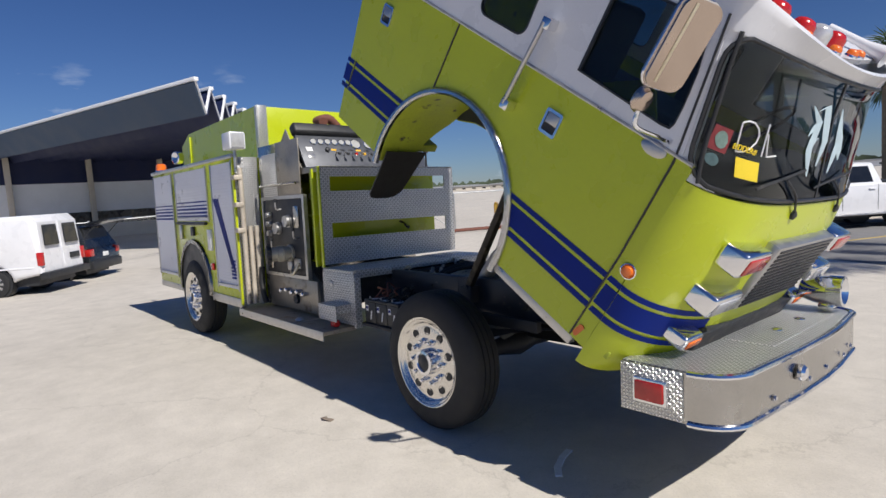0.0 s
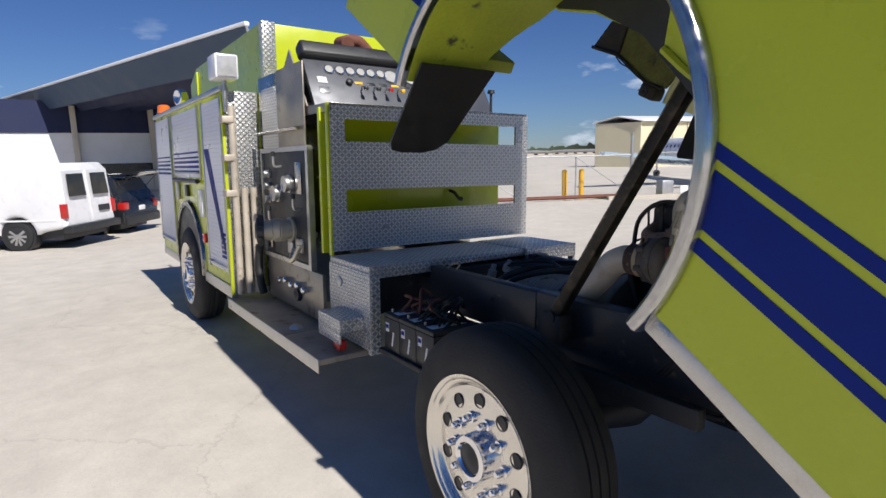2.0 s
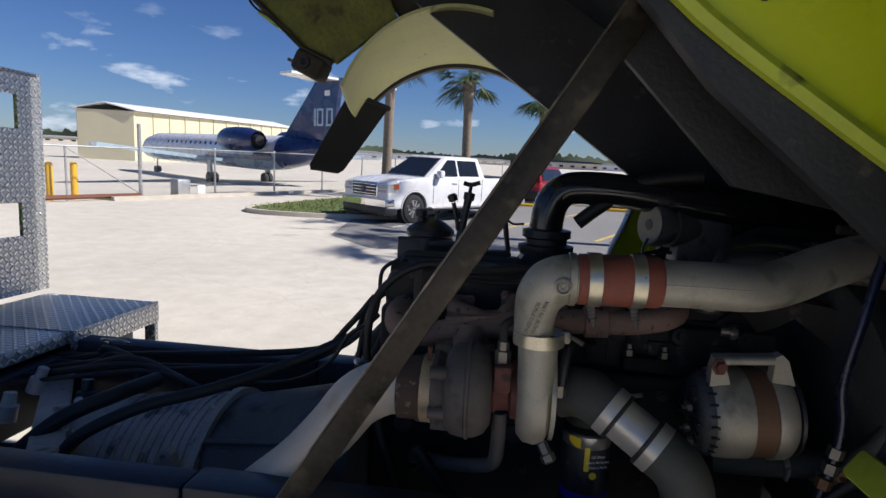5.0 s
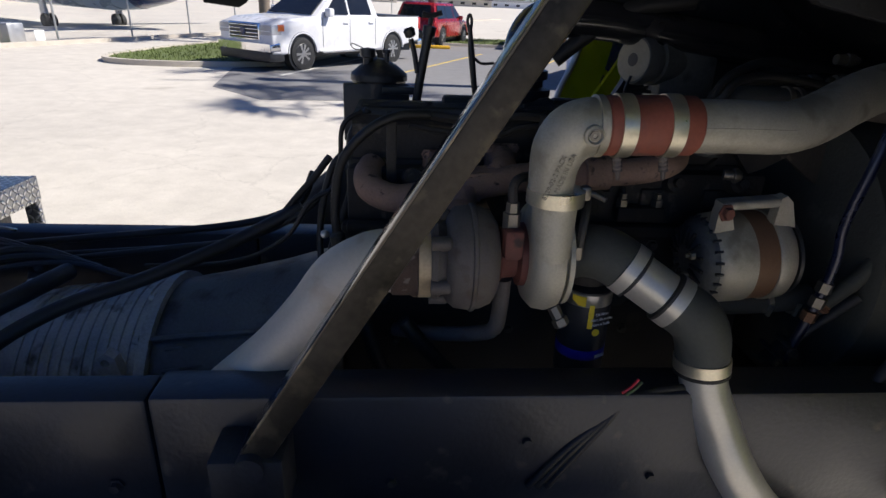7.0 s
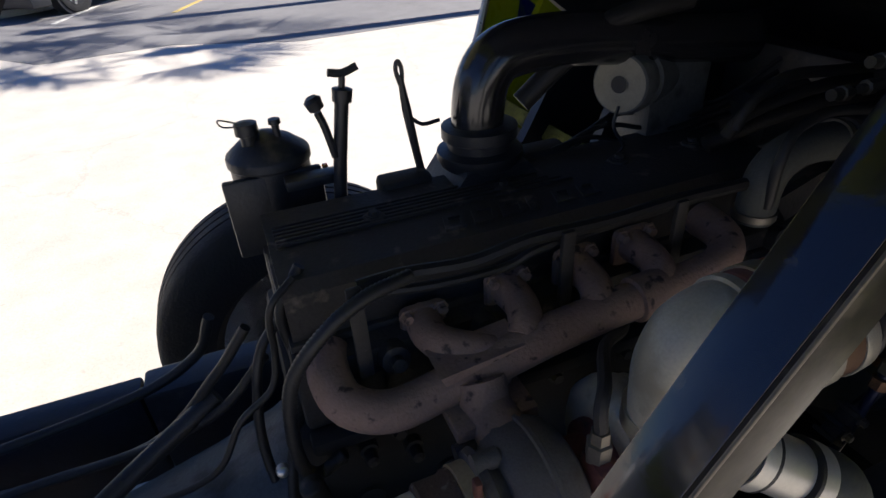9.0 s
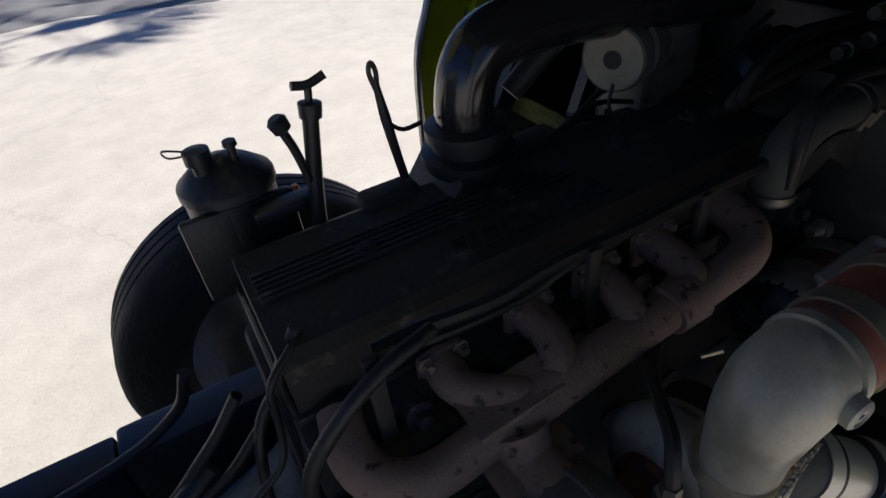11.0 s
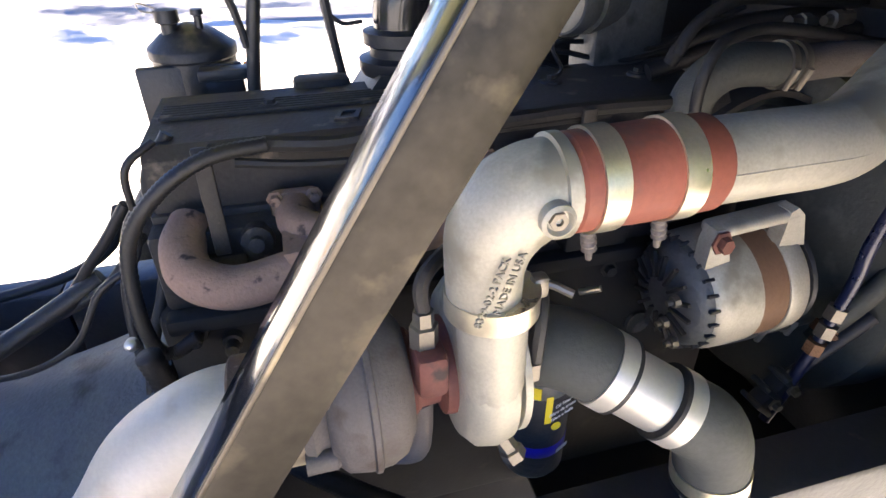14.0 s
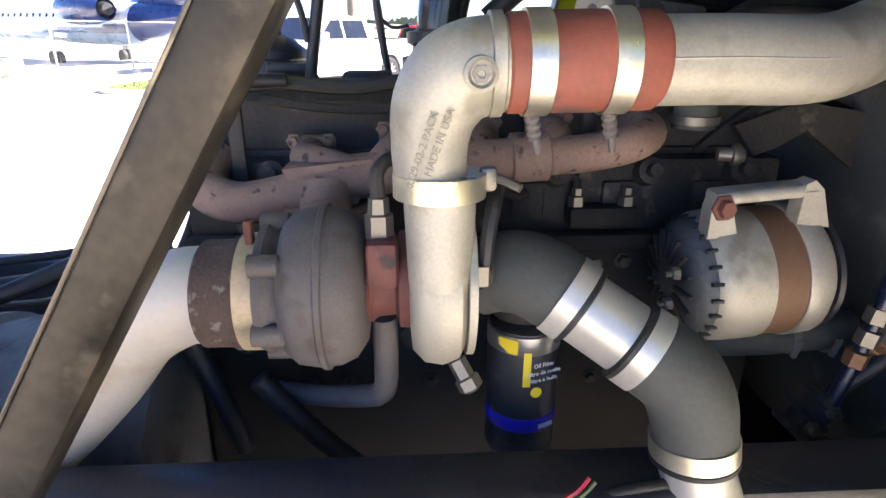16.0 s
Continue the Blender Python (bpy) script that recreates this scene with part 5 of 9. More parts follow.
for k in range(5):
    part("drain_valve", lathe(B(), [(0, 0.025), (0.03, 0.022), (0.05, 0.03), (0.06, 0.02), (0.06, 0.0001)], (-3.2 + 0.14 * k, -0.92, 0.88 + 0.02 * (k % 2)), (0, -1, 0), 12), CHROME, lp)
part("drain_port", lathe(B(), [(0, 0.06), (0.03, 0.055), (0.03, 0.04), (0.01, 0.0001)], (-2.85, -0.92, 0.80), (0, -1, 0), 20), BLACK, lp)
part("pump_drain_pipe", tube(B(), [(-3.66, -0.98, 1.15), (-3.66, -1.0, 0.95), (-3.62, -1.0, 0.8), (-3.6, -0.98, 0.68)], 0.035, 10, 4), HOSE, truck, "black drain hose")
# control desk on top, tilted to the front
DESK = pose(-2.80, 0.10, 2.62, 0, 60, 0)      # local x runs down the slope
ds = part("control_desk", box(B(), (-0.26, -0.90, -0.05), (0.27, 0.90, 0.0), 0.006), DESKM, truck, "sloping dark control desk with gauges and levers", DESK)
part("desk_side", plate(B(), [(-3.10, 2.72), (-2.96, 2.86), (-2.62, 2.37), (-2.20, 2.36), (-2.20, 2.30), (-3.10, 2.30)], axis="y", at=-0.885, thick=0.012), STAINED, truck, "stainless side of the control desk")
part("desk_hood", box(B(), (-0.34, -0.92, -0.06), (-0.20, 0.92, 0.07), 0.03, 3), BLACK, ds, "black hood over the gauges")
for k in range(6):
    y = -0.70 + 0.094 * k
    gg = part("gauge", lathe(B(), [(0, 0.043), (0.012, 0.043), (0.016, 0.036), (0.010, 0.034), (0.010, 0.0001)], (-0.10, y, 0), (0, 0, 1), 22), CHROME, ds, "small round pressure gauge")
    part("dial", lathe(B(), [(0.011, 0.034), (0.0115, 0.0001)], (-0.10, y, 0.001), (0, 0, 1), 22), DIAL, gg)
for y, r in ((-0.13, 0.07), (0.06, 0.07), (0.25, 0.045), (0.36, 0.045), (0.47, 0.045)):
    gg = part("gauge", lathe(B(), [(0, r), (0.014, r), (0.018, r * 0.88), (0.010, r * 0.85), (0.010, 0.0001)], (-0.08, y, 0), (0, 0, 1), 26), CHROME, ds, "round pressure gauge")
    part("dial", lathe(B(), [(0.011, r * 0.85), (0.0115, 0.0001)], (-0.08, y, 0.001), (0, 0, 1), 26), DIAL, gg)
for k in range(10):
    y = -0.46 + 0.115 * k
    lv = part("valve_lever", tube(B(), [(0.10, y, 0), (0.08, y, 0.05), (0.13, y, 0.09)], 0.008, 8, 3), ALU, ds)
    part("knob", lathe(B(), [(-0.02, 0.001), (-0.016, 0.016), (0.016, 0.018), (0.025, 0.001)], (0.13, y, 0.09), (0.6, 0, 0.8), 10), (REDLENS if k == 2 else YELLOW if k == 3 else BLACK), lv)
    part("name_plate", box(B(), (0.0, y - 0.035, 0), (0.025, y + 0.035, 0.004), 0.001), BLACK if k % 3 else YELLOW, ds)
for k in range(2):
    part("switch_plate", box(B(), (-0.02 + 0.1 * k, -0.82, 0), (0.04 + 0.1 * k, -0.74, 0.006), 0.002), WHITEMARK if k == 0 else ALU, ds)
part("switch_knob", lathe(B(), [(0, 0.03), (0.03, 0.028), (0.04, 0.015), (0.04, 0.0001)], (0.02, -0.55, 0), (0, 0, 1), 18), BLACK, ds)
part("desk_shelf", box(B(), (-2.70, -0.88, 2.34), (-2.20, 0.98, 2.362), 0.003), STEEL, truck, "stainless shelf before the control desk")
part("antenna_stub", lathe(B(), [(0, 0.012), (0.2, 0.012), (0.205, 0.035), (0.235, 0.03), (0.24, 0.0001)], (-2.45, 0.78, 2.36), (0, 0, 1), 12), BLACK, truck, "short black vent post")
mo = part("deck_gun", lathe(B(), [(0, 0.10), (0.02, 0.10), (0.03, 0.065), (0.16, 0.06), (0.17, 0.09), (0.22, 0.09), (0.23, 0.05), (0.3, 0.05)], (-3.3, 0.0, 2.72), (0, 0, 1), 20), RUST, truck, "red water monitor on the pump module")
part("monitor_barrel", tube(B(), [(-3.3, 0, 2.98), (-3.3, -0.12, 3.08), (-3.3, -0.28, 3.04), (-3.1, -0.3, 3.0)], 0.06, 14, 4), RUST, mo)

# ---- equipment body ----
bd = part("body", box(B(), (-7.45, -1.205, 0.70), (-3.80, 1.205, 2.60), 0.01), LIME, truck, "lime-yellow equipment body")
part("front_tread", box(B(), (-3.80, -1.21, 0.66), (-3.785, -0.90, 2.60), 0.002), TREAD, truck, "tread plate front of the body", uv=True)
part("body_edge", box(B(), (-3.83, -1.222, 0.66), (-3.78, -1.195, 2.60), 0.003), LIME, truck, "lime corner edge")
def shutter(x0, x1, z0, z1):
    sh = part("roller_shutter", box(B(), (x0, -1.214, z0), (x1, -1.204, z1), 0.002), SHUTTER, truck, "white roller shutter with blue stripes")
    n = int((z1 - z0) / 0.042)
    for k in range(n):
        z = z0 + 0.004 + k * 0.042
        part("slat", box(B(), (x0 + 0.012, -1.219, z), (x1 - 0.012, -1.213, z + 0.0405), 0.002, 1), SHUTTER, sh)
    for xx in (x0 - 0.02, x1):
        part("guide_rail", box(B(), (xx, -1.226, z0 - 0.02), (xx + 0.02, -1.204, z1 + 0.02), 0.003), ALU, sh)
    part("lift_bar", tube(B(), [(x0 + 0.03, -1.235, z0 + 0.05), (x1 - 0.03, -1.235, z0 + 0.05)], 0.012, 8, 2, False), ALU, sh)
    return sh


shutter(-7.40, -6.40, 0.86, 2.54)
shutter(-6.20, -4.80, 1.78, 2.54)
shutter(-4.58, -3.86, 0.86, 2.54)
for k in range(5):                  # blue stripes that slope down on the shutters
    z = 2.05 - 0.055 * k
    h_ = 0.02 if k in (0, 1) else 0.03
    part("blue_stripe", box(B(), (-6.18, -1.2225, z), (-4.82, -1.2195, z + h_), 0.0005), BLUE, truck)
    part("blue_stripe", box(B(), (-7.38, -1.2225, z - 0.03), (-6.42, -1.2195, z - 0.03 + h_), 0.0005), BLUE, truck)
for k in range(4):
    part("blue_stripe", plate(B(), [(-4.56 + 0.05 * k, 2.08), (-4.52 + 0.05 * k, 2.08), (-4.02 + 0.04 * k, 1.22 - 0.04 * k), (-4.05 + 0.04 * k, 1.18 - 0.04 * k)], axis="y", at=-1.2195, thick=-0.003), BLUE, truck)
for k in range(6):
    part("blue_bar", box(B(), (-4.06, -1.2225, 1.22 - 0.045 * k), (-3.90, -1.2195, 1.25 - 0.045 * k), 0.0005), BLUE, truck)
# rear wheel arch
bm = B()
for k in range(1):
    line = arc(-5.55, 0.80, 0.66, 190, -10, 36)
    rings = [[bm.verts.new((u + (u + 5.55) / 0.66 * a, -1.205 + b, v + (v - 0.80) / 0.66 * a)) for a, b in ((-0.03, 0.0), (-0.03, -0.035), (0.03, -0.035), (0.04, 0.0))] for u, v in line]
    for a, b in zip(rings, rings[1:]):
        for j in range(3):
            bm.faces.new((a[j], a[j + 1], b[j + 1], b[j]))
    bmesh.ops.solidify(bm, geom=bm.faces[:], thickness=0.004)
part("rear_arch_trim", bm, STEEL, truck, "stainless rear wheel arch trim")
part("rear_arch_well", plate(B(), arc(-5.55, 0.80, 0.63, 186, -6, 32), axis="y", at=-1.212, thick=-0.004), BLACK, truck, "dark rear wheel well")
for x, z, w_, h_, m_ in ((-6.05, 1.62, 0.1, 0.26, ALU), (-4.78, 1.50, 0.14, 0.3, WHITE), (-5.5, 1.62, 0.12, 0.14, BLACK), (-4.75, 1.12, 0.1, 0.1, REDLENS)):
    part("side_fitting", box(B(), (x - w_ / 2, -1.24, z - h_ / 2), (x + w_ / 2, -1.205, z + h_ / 2), 0.008), m_, truck)
part("catch_rail", tube(B(), [(-6.15, -1.24, 1.74), (-4.85, -1.24, 1.74)], 0.025, 8, 2, False), BLACK, truck, "black rail under the shutter")
part("skirt", box(B(), (-7.45, -1.21, 0.62), (-6.25, -1.16, 0.72), 0.006), ALU, truck, "aluminium lower skirt")
part("skirt", box(B(), (-4.85, -1.22, 0.62), (-3.80, -1.16, 0.74), 0.006), ALU, truck, "aluminium lower skirt")
part("top_rail", box(B(), (-7.48, -1.235, 2.585), (-3.78, -1.15, 2.64), 0.008), ALU, truck, "aluminium body top rail")
hb = part("hose_bed", plate(B(), [(-7.3, 2.60), (-4.06, 2.60), (-4.06, 3.33), (-6.9, 3.28), (-7.3, 3.1)], axis="y", at=-0.74, thick=0.03), LIME, truck, "lime-yellow hose bed side")
part("hose_bed", plate(B(), [(-7.3, 2.60), (-4.06, 2.60), (-4.06, 3.33), (-6.9, 3.28), (-7.3, 3.1)], axis="y", at=0.98, thick=-0.03), LIME, truck, "lime-yellow hose bed side")
part("hose_bed_front", box(B(), (-4.07, -0.71, 2.60), (-4.03, 0.98, 3.32), 0.005), LIME, truck, "lime-yellow hose bed front")
part("hose_bed_corner", box(B(), (-4.12, -0.75, 2.62), (-4.022, -0.62, 3.335), 0.003), TREAD, truck, "tread plate corner strip", uv=True)
for k in range(1):
    part("hose_bed_rib", box(B(), (-6.9 + 0.9 * k, -0.765, 2.64), (-6.8 + 0.9 * k, -0.74, 3.22), 0.006), LIME, truck)
# pipes and rails on the body's front corner
for k, (x, y) in enumerate(((-3.70, -1.16), (-3.70, -1.08), (-3.70, -1.00))):
    part("suction_pipe", tube(B(), [(x, y, 0.68), (x, y, 2.45 if k == 0 else 1.7)], 0.03, 12, 2, False), PIPECREAM, truck, "worn aluminium pipe")
for z in (2.30, 1.95, 1.62):
    part("pipe_clamp", box(B(), (-3.79, -1.25, z), (-3.66, -1.15, z + 0.06), 0.008), PIPECREAM, truck, "weathered pipe clamp")
fl = part("scene_light", box(B(), (-3.86, -1.30, 2.68), (-3.60, -1.10, 2.90), 0.02), WHITE, truck, "weathered white scene light on a pole")
part("light_face", box(B(), (-3.605, -1.28, 2.70), (-3.59, -1.12, 2.88), 0.004), LENS, fl)
part("light_pole", tube(B(), [(-3.72, -1.20, 2.4), (-3.72, -1.20, 2.70)], 0.02, 10, 2, False), ALU, fl)
bc = part("rear_beacon", lathe(B(), [(0.03, 0.085), (0.13, 0.078), (0.15, 0.05), (0.15, 0.0001)], (-7.25, -1.12, 2.64), (0, 0, 1), 18), AMBER, truck, "amber beacon")
part("beacon_base", lathe(B(), [(0, 0.095), (0.03, 0.092), (0.031, 0.08)], (-7.25, -1.12, 2.64), (0, 0, 1), 18), CHROME, bc)
sl = part("round_lamp", lathe(B(), [(0, 0.03), (0.05, 0.1), (0.14, 0.11), (0.15, 0.09), (0.12, 0.0001)], (-6.75, -0.9, 2.85), (0.3, -1, 0), 20), CHROME, truck, "round chrome spot lamp")


# ---------------- engine and driveline ----------------
HEAD = moved(0.05, -0.06, -0.055)
SECTION = HEAD
def band(x, y, z, axis, r, w_, material, name="hose_clamp", parent=None, screw=True, at=200):
    """A clamp round a pipe with its screw housing."""
    axis = Vector(axis).normalized()
    c = Vector((x, y, z))
    o = part(name, lathe(B(), [(-w_ / 2, r - 0.002), (-w_ / 2, r + 0.002), (w_ / 2, r + 0.002), (w_ / 2, r - 0.002)], c, axis, 36), material, parent or truck, "shiny band clamp")
    if screw:
        q_ = axis.to_track_quat("Z", "Y").to_matrix()
        e = c + q_ @ Vector((r * math.cos(radians(at)), r * math.sin(radians(at)), 0))
        t_ = q_ @ Vector((-math.sin(radians(at)), math.cos(radians(at)), 0))
        part("clamp_screw", cyl(B(), e - t_ * 0.018, e + t_ * 0.022, 0.006, 0.006, 8), material, o)
    return o


# block, head, covers
part("engine_block", box(B(), (0.03, 0.03, 0.78), (1.13, 0.52, 1.42), 0.02), BLOCK, truck, "grimy engine block, colour darkened for the bay's shade")
for k in range(6):
    x = 0.13 + 0.16 * k
    part("core_plug", lathe(B(), [(0, 0.028), (0.008, 0.027), (0.004, 0.02), (0.004, 0.0001)], (x, 0.03, 1.22), (0, -1, 0), 16), ENGINE, truck)
    bolt((x + 0.07, 0.03, 1.37), (0, -1, 0), 0.012, 0.016, ENGINE, truck, "block_bolt")
    bolt((x + 0.03, 0.03, 1.12), (0, -1, 0), 0.01, 0.014, ENGINE, truck, "block_bolt")
part("oil_pan", box(B(), (0.08, 0.06, 0.62), (1.10, 0.48, 0.78), 0.03), BLOCK, truck, "black oil pan")
part("side_rail_cover", box(B(), (0.05, 0.0, 1.40), (1.12, 0.04, 1.43), 0.008), BLOCK, truck)
part("cylinder_head", box(B(), (0.05, 0.04, 1.42), (1.12, 0.48, 1.56), 0.012), ENGINE, truck, "grimy dark cylinder head")
for k in range(6):
    x = 0.16 + 0.165 * k
    part("head_lug", lathe(B(), [(0, 0.028), (0.03, 0.024), (0.032, 0.012), (0.05, 0.012), (0.05, 0.0001)], (x + 0.05, 0.045, 1.535), (0, -1, 0.25), 12), ENGINE, truck)
    part("head_recess", box(B(), (x - 0.03, 0.028, 1.45), (x + 0.03, 0.05, 1.52), 0.006), ENGINE, truck)
vc = plate(B(), [(0.095, 1.555), (0.40, 1.555), (0.40, 1.62), (0.385, 1.668), (0.36, 1.68), (0.115, 1.675), (0.10, 1.655)], axis="x", at=0.062, thick=1.03)
vco = part("valve_cover", vc, ENGINE, truck, "grimy dark valve cover with cast ribs", smooth=25)
part("cover_flange", box(B(), (0.055, 0.085, 1.553), (1.10, 0.41, 1.572), 0.005), ENGINE, vco)
for k in range(6):
    part("cast_rib", box(B(), (0.075, 0.222 + 0.0135 * k, 1.677), (0.66 - 0.02 * k, 0.2285 + 0.0135 * k, 1.6835), 0.0015), ENGINE, vco)
for x in (0.255, 0.52, 0.79, 0.98):
    part("bolt_boss", lathe(B(), [(0, 0.022), (0.006, 0.021), (0.008, 0.017), (0.008, 0.0001)], (x, 0.25, 1.676), (0, 0, 1), 16), ENGINE, vco)
    bolt((x, 0.25, 1.683), (0, 0, 1), 0.010, 0.010, ENGINE, vco, "cover_bolt")
for k, w_ in enumerate((0.040, 0.046, 0.046, 0.018, 0.040, 0.040)):      # worn raised marks on the cover
    x = 0.355 + 0.056 * k
    part("raised_mark", plate(B(), [(x, 0.145), (x + w_, 0.145), (x + w_ + 0.012, 0.192), (x + 0.012, 0.192)], [[(x + 0.011, 0.154), (x + w_ - 0.007, 0.154), (x + w_ + 0.002, 0.183), (x + 0.019, 0.183)]] if w_ > 0.03 else [], axis="z", at=1.675, thick=0.006), ENGINE, vco)
for x in (0.30, 0.62, 0.93):
    part("cover_notch", box(B(), (x, 0.345, 1.64), (x + 0.11, 0.405, 1.695), 0.012), ENGINE, vco)
part("wire_loom", tube(B(), [(0.17, 0.04, 1.685), (0.24, 0.035, 1.69), (0.35, 0.03, 1.682), (0.46, 0.03, 1.695), (0.60, 0.03, 1.69), (0.75, 0.03, 1.695), (0.95, 0.03, 1.69)], 0.012, 8, 5), HOSE, truck, "black wiring loom along the head")
part("wire_loom", tube(B(), [(0.20, 0.04, 1.665), (0.30, 0.04, 1.65), (0.42, 0.04, 1.648), (0.50, 0.035, 1.672), (0.8, 0.04, 1.68)], 0.008, 8, 5), HOSE, truck, "black wiring loom along the head")
for x in (0.16, 0.52, 0.75):
    part("loom_bracket", box(B(), (x - 0.012, 0.012, 1.53), (x + 0.012, 0.024, 1.70), 0.003), ENGINE, truck)

# exhaust manifold with six runners
SECTION = moved(0.05, -0.03, 0)
mf = part("exhaust_manifold", tube(B(), [(0.112, 0.05, 1.50), (0.102, 0.0, 1.487), (0.118, -0.055, 1.468), (0.18, -0.085, 1.458), (0.28, -0.088, 1.478), (0.37, -0.088, 1.497), (0.46, -0.086, 1.512), (0.60, -0.085, 1.525), (0.72, -0.083, 1.531), (0.80, -0.075, 1.545), (0.845, -0.03, 1.555), (0.85, 0.04, 1.56)], [0.034, 0.034, 0.034, 0.033, 0.032, 0.034, 0.034, 0.032, 0.031, 0.031, 0.032, 0.034], 16, 5), MANIFOLD, truck, "rusty cast iron exhaust manifold")
for x, z in ((0.275, 1.492), (0.43, 1.512), (0.565, 1.522), (0.69, 1.53)):
    bend = 0.10 if x < 0.3 else -0.03
    part("runner", tube(B(), [(x + bend, -0.08, z + 0.004), (x + bend * 0.45, -0.062, z + 0.016), (x, -0.02, z + 0.02), (x, 0.045, z + 0.018)], [0.026, 0.029, 0.029, 0.033], 14, 4), MANIFOLD, mf)
    part("runner_flange", box(B(), (x - 0.04, 0.028, z - 0.024), (x + 0.04, 0.045, z + 0.054), 0.012), MANIFOLD, mf)
    for dx in (-0.03, 0.03):
        bolt((x + dx, 0.028, z + 0.045), (0, -1, 0), 0.009, 0.016, MANIFOLD, mf, "flange_bolt")
part("slip_collar", lathe(B(), [(-0.03, 0.037), (-0.028, 0.040), (0.028, 0.040), (0.03, 0.037)], (0.635, -0.085, 1.527), (1, 0, 0.06), 20), MANIFOLD, mf)
OUT = pose(-0.085, 0.02, 0.015)
part("turbo_outlet", plate(B(), [(0.335, 1.50), (0.475, 1.515), (0.455, 1.47), (0.45, 1.445), (0.355, 1.435), (0.35, 1.465)], axis="y", at=-0.13, thick=0.07), MANIFOLD, mf, "", OUT)
part("turbo_flange", box(B(), (0.335, -0.185, 1.415), (0.47, -0.075, 1.44), 0.005), MANIFOLD, mf, "", OUT)
part("turbo_neck", tube(B(), [(0.40, -0.12, 1.47), (0.40, -0.15, 1.43), (0.405, -0.21, 1.42), (0.41, -0.27, 1.42)], [0.042, 0.040, 0.042, 0.045], 14, 4), MANIFOLD, mf, "", OUT)

# turbocharger, its shaft along x
TURBINE = moved(-0.06, 0.022, -0.1536, 1.08)
SECTION = TURBINE
tb = part("turbocharger", lathe(B(), [(0.355, 0.055), (0.36, 0.085), (0.375, 0.099), (0.40, 0.103), (0.425, 0.101), (0.445, 0.092), (0.458, 0.072), (0.46, 0.05)], (0, -0.275, 1.42), (1, 0, 0), 40), TURBO, truck, "rough cast iron turbocharger")
part("turbine_seam", lathe(B(), [(0.404, 0.1035), (0.406, 0.1065), (0.412, 0.1065), (0.414, 0.1035)], (0, -0.275, 1.42), (1, 0, 0), 40), TURBO, tb)
part("turbine_outlet", lathe(B(), [(0.328, 0.066), (0.331, 0.080), (0.342, 0.084), (0.350, 0.076), (0.366, 0.074)], (0, -0.275, 1.42), (1, 0, 0), 32), TURBO, tb)
for k in range(6):
    a = radians(60 * k + 20)
    part("boss", lathe(B(), [(0, 0.014), (0.034, 0.014), (0.038, 0.01), (0.038, 0.0001)], (0.329, -0.275 + 0.082 * math.cos(a), 1.42 + 0.082 * math.sin(a)), (1, 0, 0), 10), TURBO, tb)
part("centre_housing", lathe(B(), [(0.455, 0.052), (0.465, 0.055), (0.472, 0.048), (0.495, 0.046), (0.50, 0.062), (0.52, 0.064)], (0, -0.275, 1.428), (1, 0, 0), 24), HOUSING, tb, "red-brown rusty centre housing")
part("oil_boss", box(B(), (0.462, -0.345, 1.44), (0.50, -0.29, 1.50), 0.01), HOUSING, tb)
oi = part("oil_fitting", lathe(B(), [(0, 0.017), (0.03, 0.017), (0.032, 0.013), (0.05, 0.012)], (0.478, -0.31, 1.495), (0, 0, 1), 6), NUT, tb, "steel oil fitting")
part("oil_line", tube(B(), [(0.478, -0.31, 1.545), (0.478, -0.305, 1.575), (0.50, -0.28, 1.585), (0.56, -0.2, 1.56), (0.66, -0.12, 1.50), (0.715, -0.02, 1.47), (0.715, 0.0, 1.43)], 0.009, 8, 5), ENGINE, tb)
part("line_fitting", lathe(B(), [(0, 0.014), (0.02, 0.018), (0.045, 0.018), (0.05, 0.012), (0.07, 0.012)], (0.712, -0.005, 1.40), (0, 0, 1), 8), NUT, tb)
part("oil_drain", tube(B(), [(0.478, -0.275, 1.375), (0.478, -0.265, 1.30), (0.472, -0.25, 1.245), (0.44, -0.22, 1.215), (0.36, -0.17, 1.185), (0.26, -0.10, 1.155)], 0.017, 10, 5), TURBO, tb, "dull oil drain pipe")
# compressor cover: a snail with its outlet upwards
part("compressor", lathe(B(), [(0.512, 0.06), (0.515, 0.092), (0.530, 0.108), (0.552, 0.112), (0.572, 0.106), (0.582, 0.085), (0.584, 0.05)], (0, -0.275, 1.43), (1, 0, 0), 44), CAST, tb, "pale cast aluminium compressor cover")
part("compressor_rim", lathe(B(), [(0.580, 0.092), (0.581, 0.100), (0.590, 0.100), (0.592, 0.088)], (0, -0.275, 1.43), (1, 0, 0), 36), CAST, tb)
part("compressor_outlet", tube(B(), [(0.548, -0.352, 1.40), (0.548, -0.348, 1.46), (0.548, -0.340, 1.53), (0.548, -0.336, 1.57)], [0.028, 0.037, 0.040, 0.042], 20, 5), CAST, tb)
part("compressor_inlet", lathe(B(), [(0.582, 0.048), (0.60, 0.046), (0.628, 0.046)], (0, -0.275, 1.435), (1, 0, 0), 28), CAST, tb)
band(0.548, -0.336, 1.567, (0, 0, 1), 0.050, 0.026, BRASSY, "v_clamp", tb, False)
part("clamp_bolt", tube(B(), [(0.60, -0.33, 1.575), (0.62, -0.34, 1.570), (0.636, -0.352, 1.564)], 0.005, 8, 2, False), NUT, tb)
part("clamp_ear", box(B(), (0.592, -0.345, 1.558), (0.612, -0.326, 1.586), 0.006), NUT, tb)
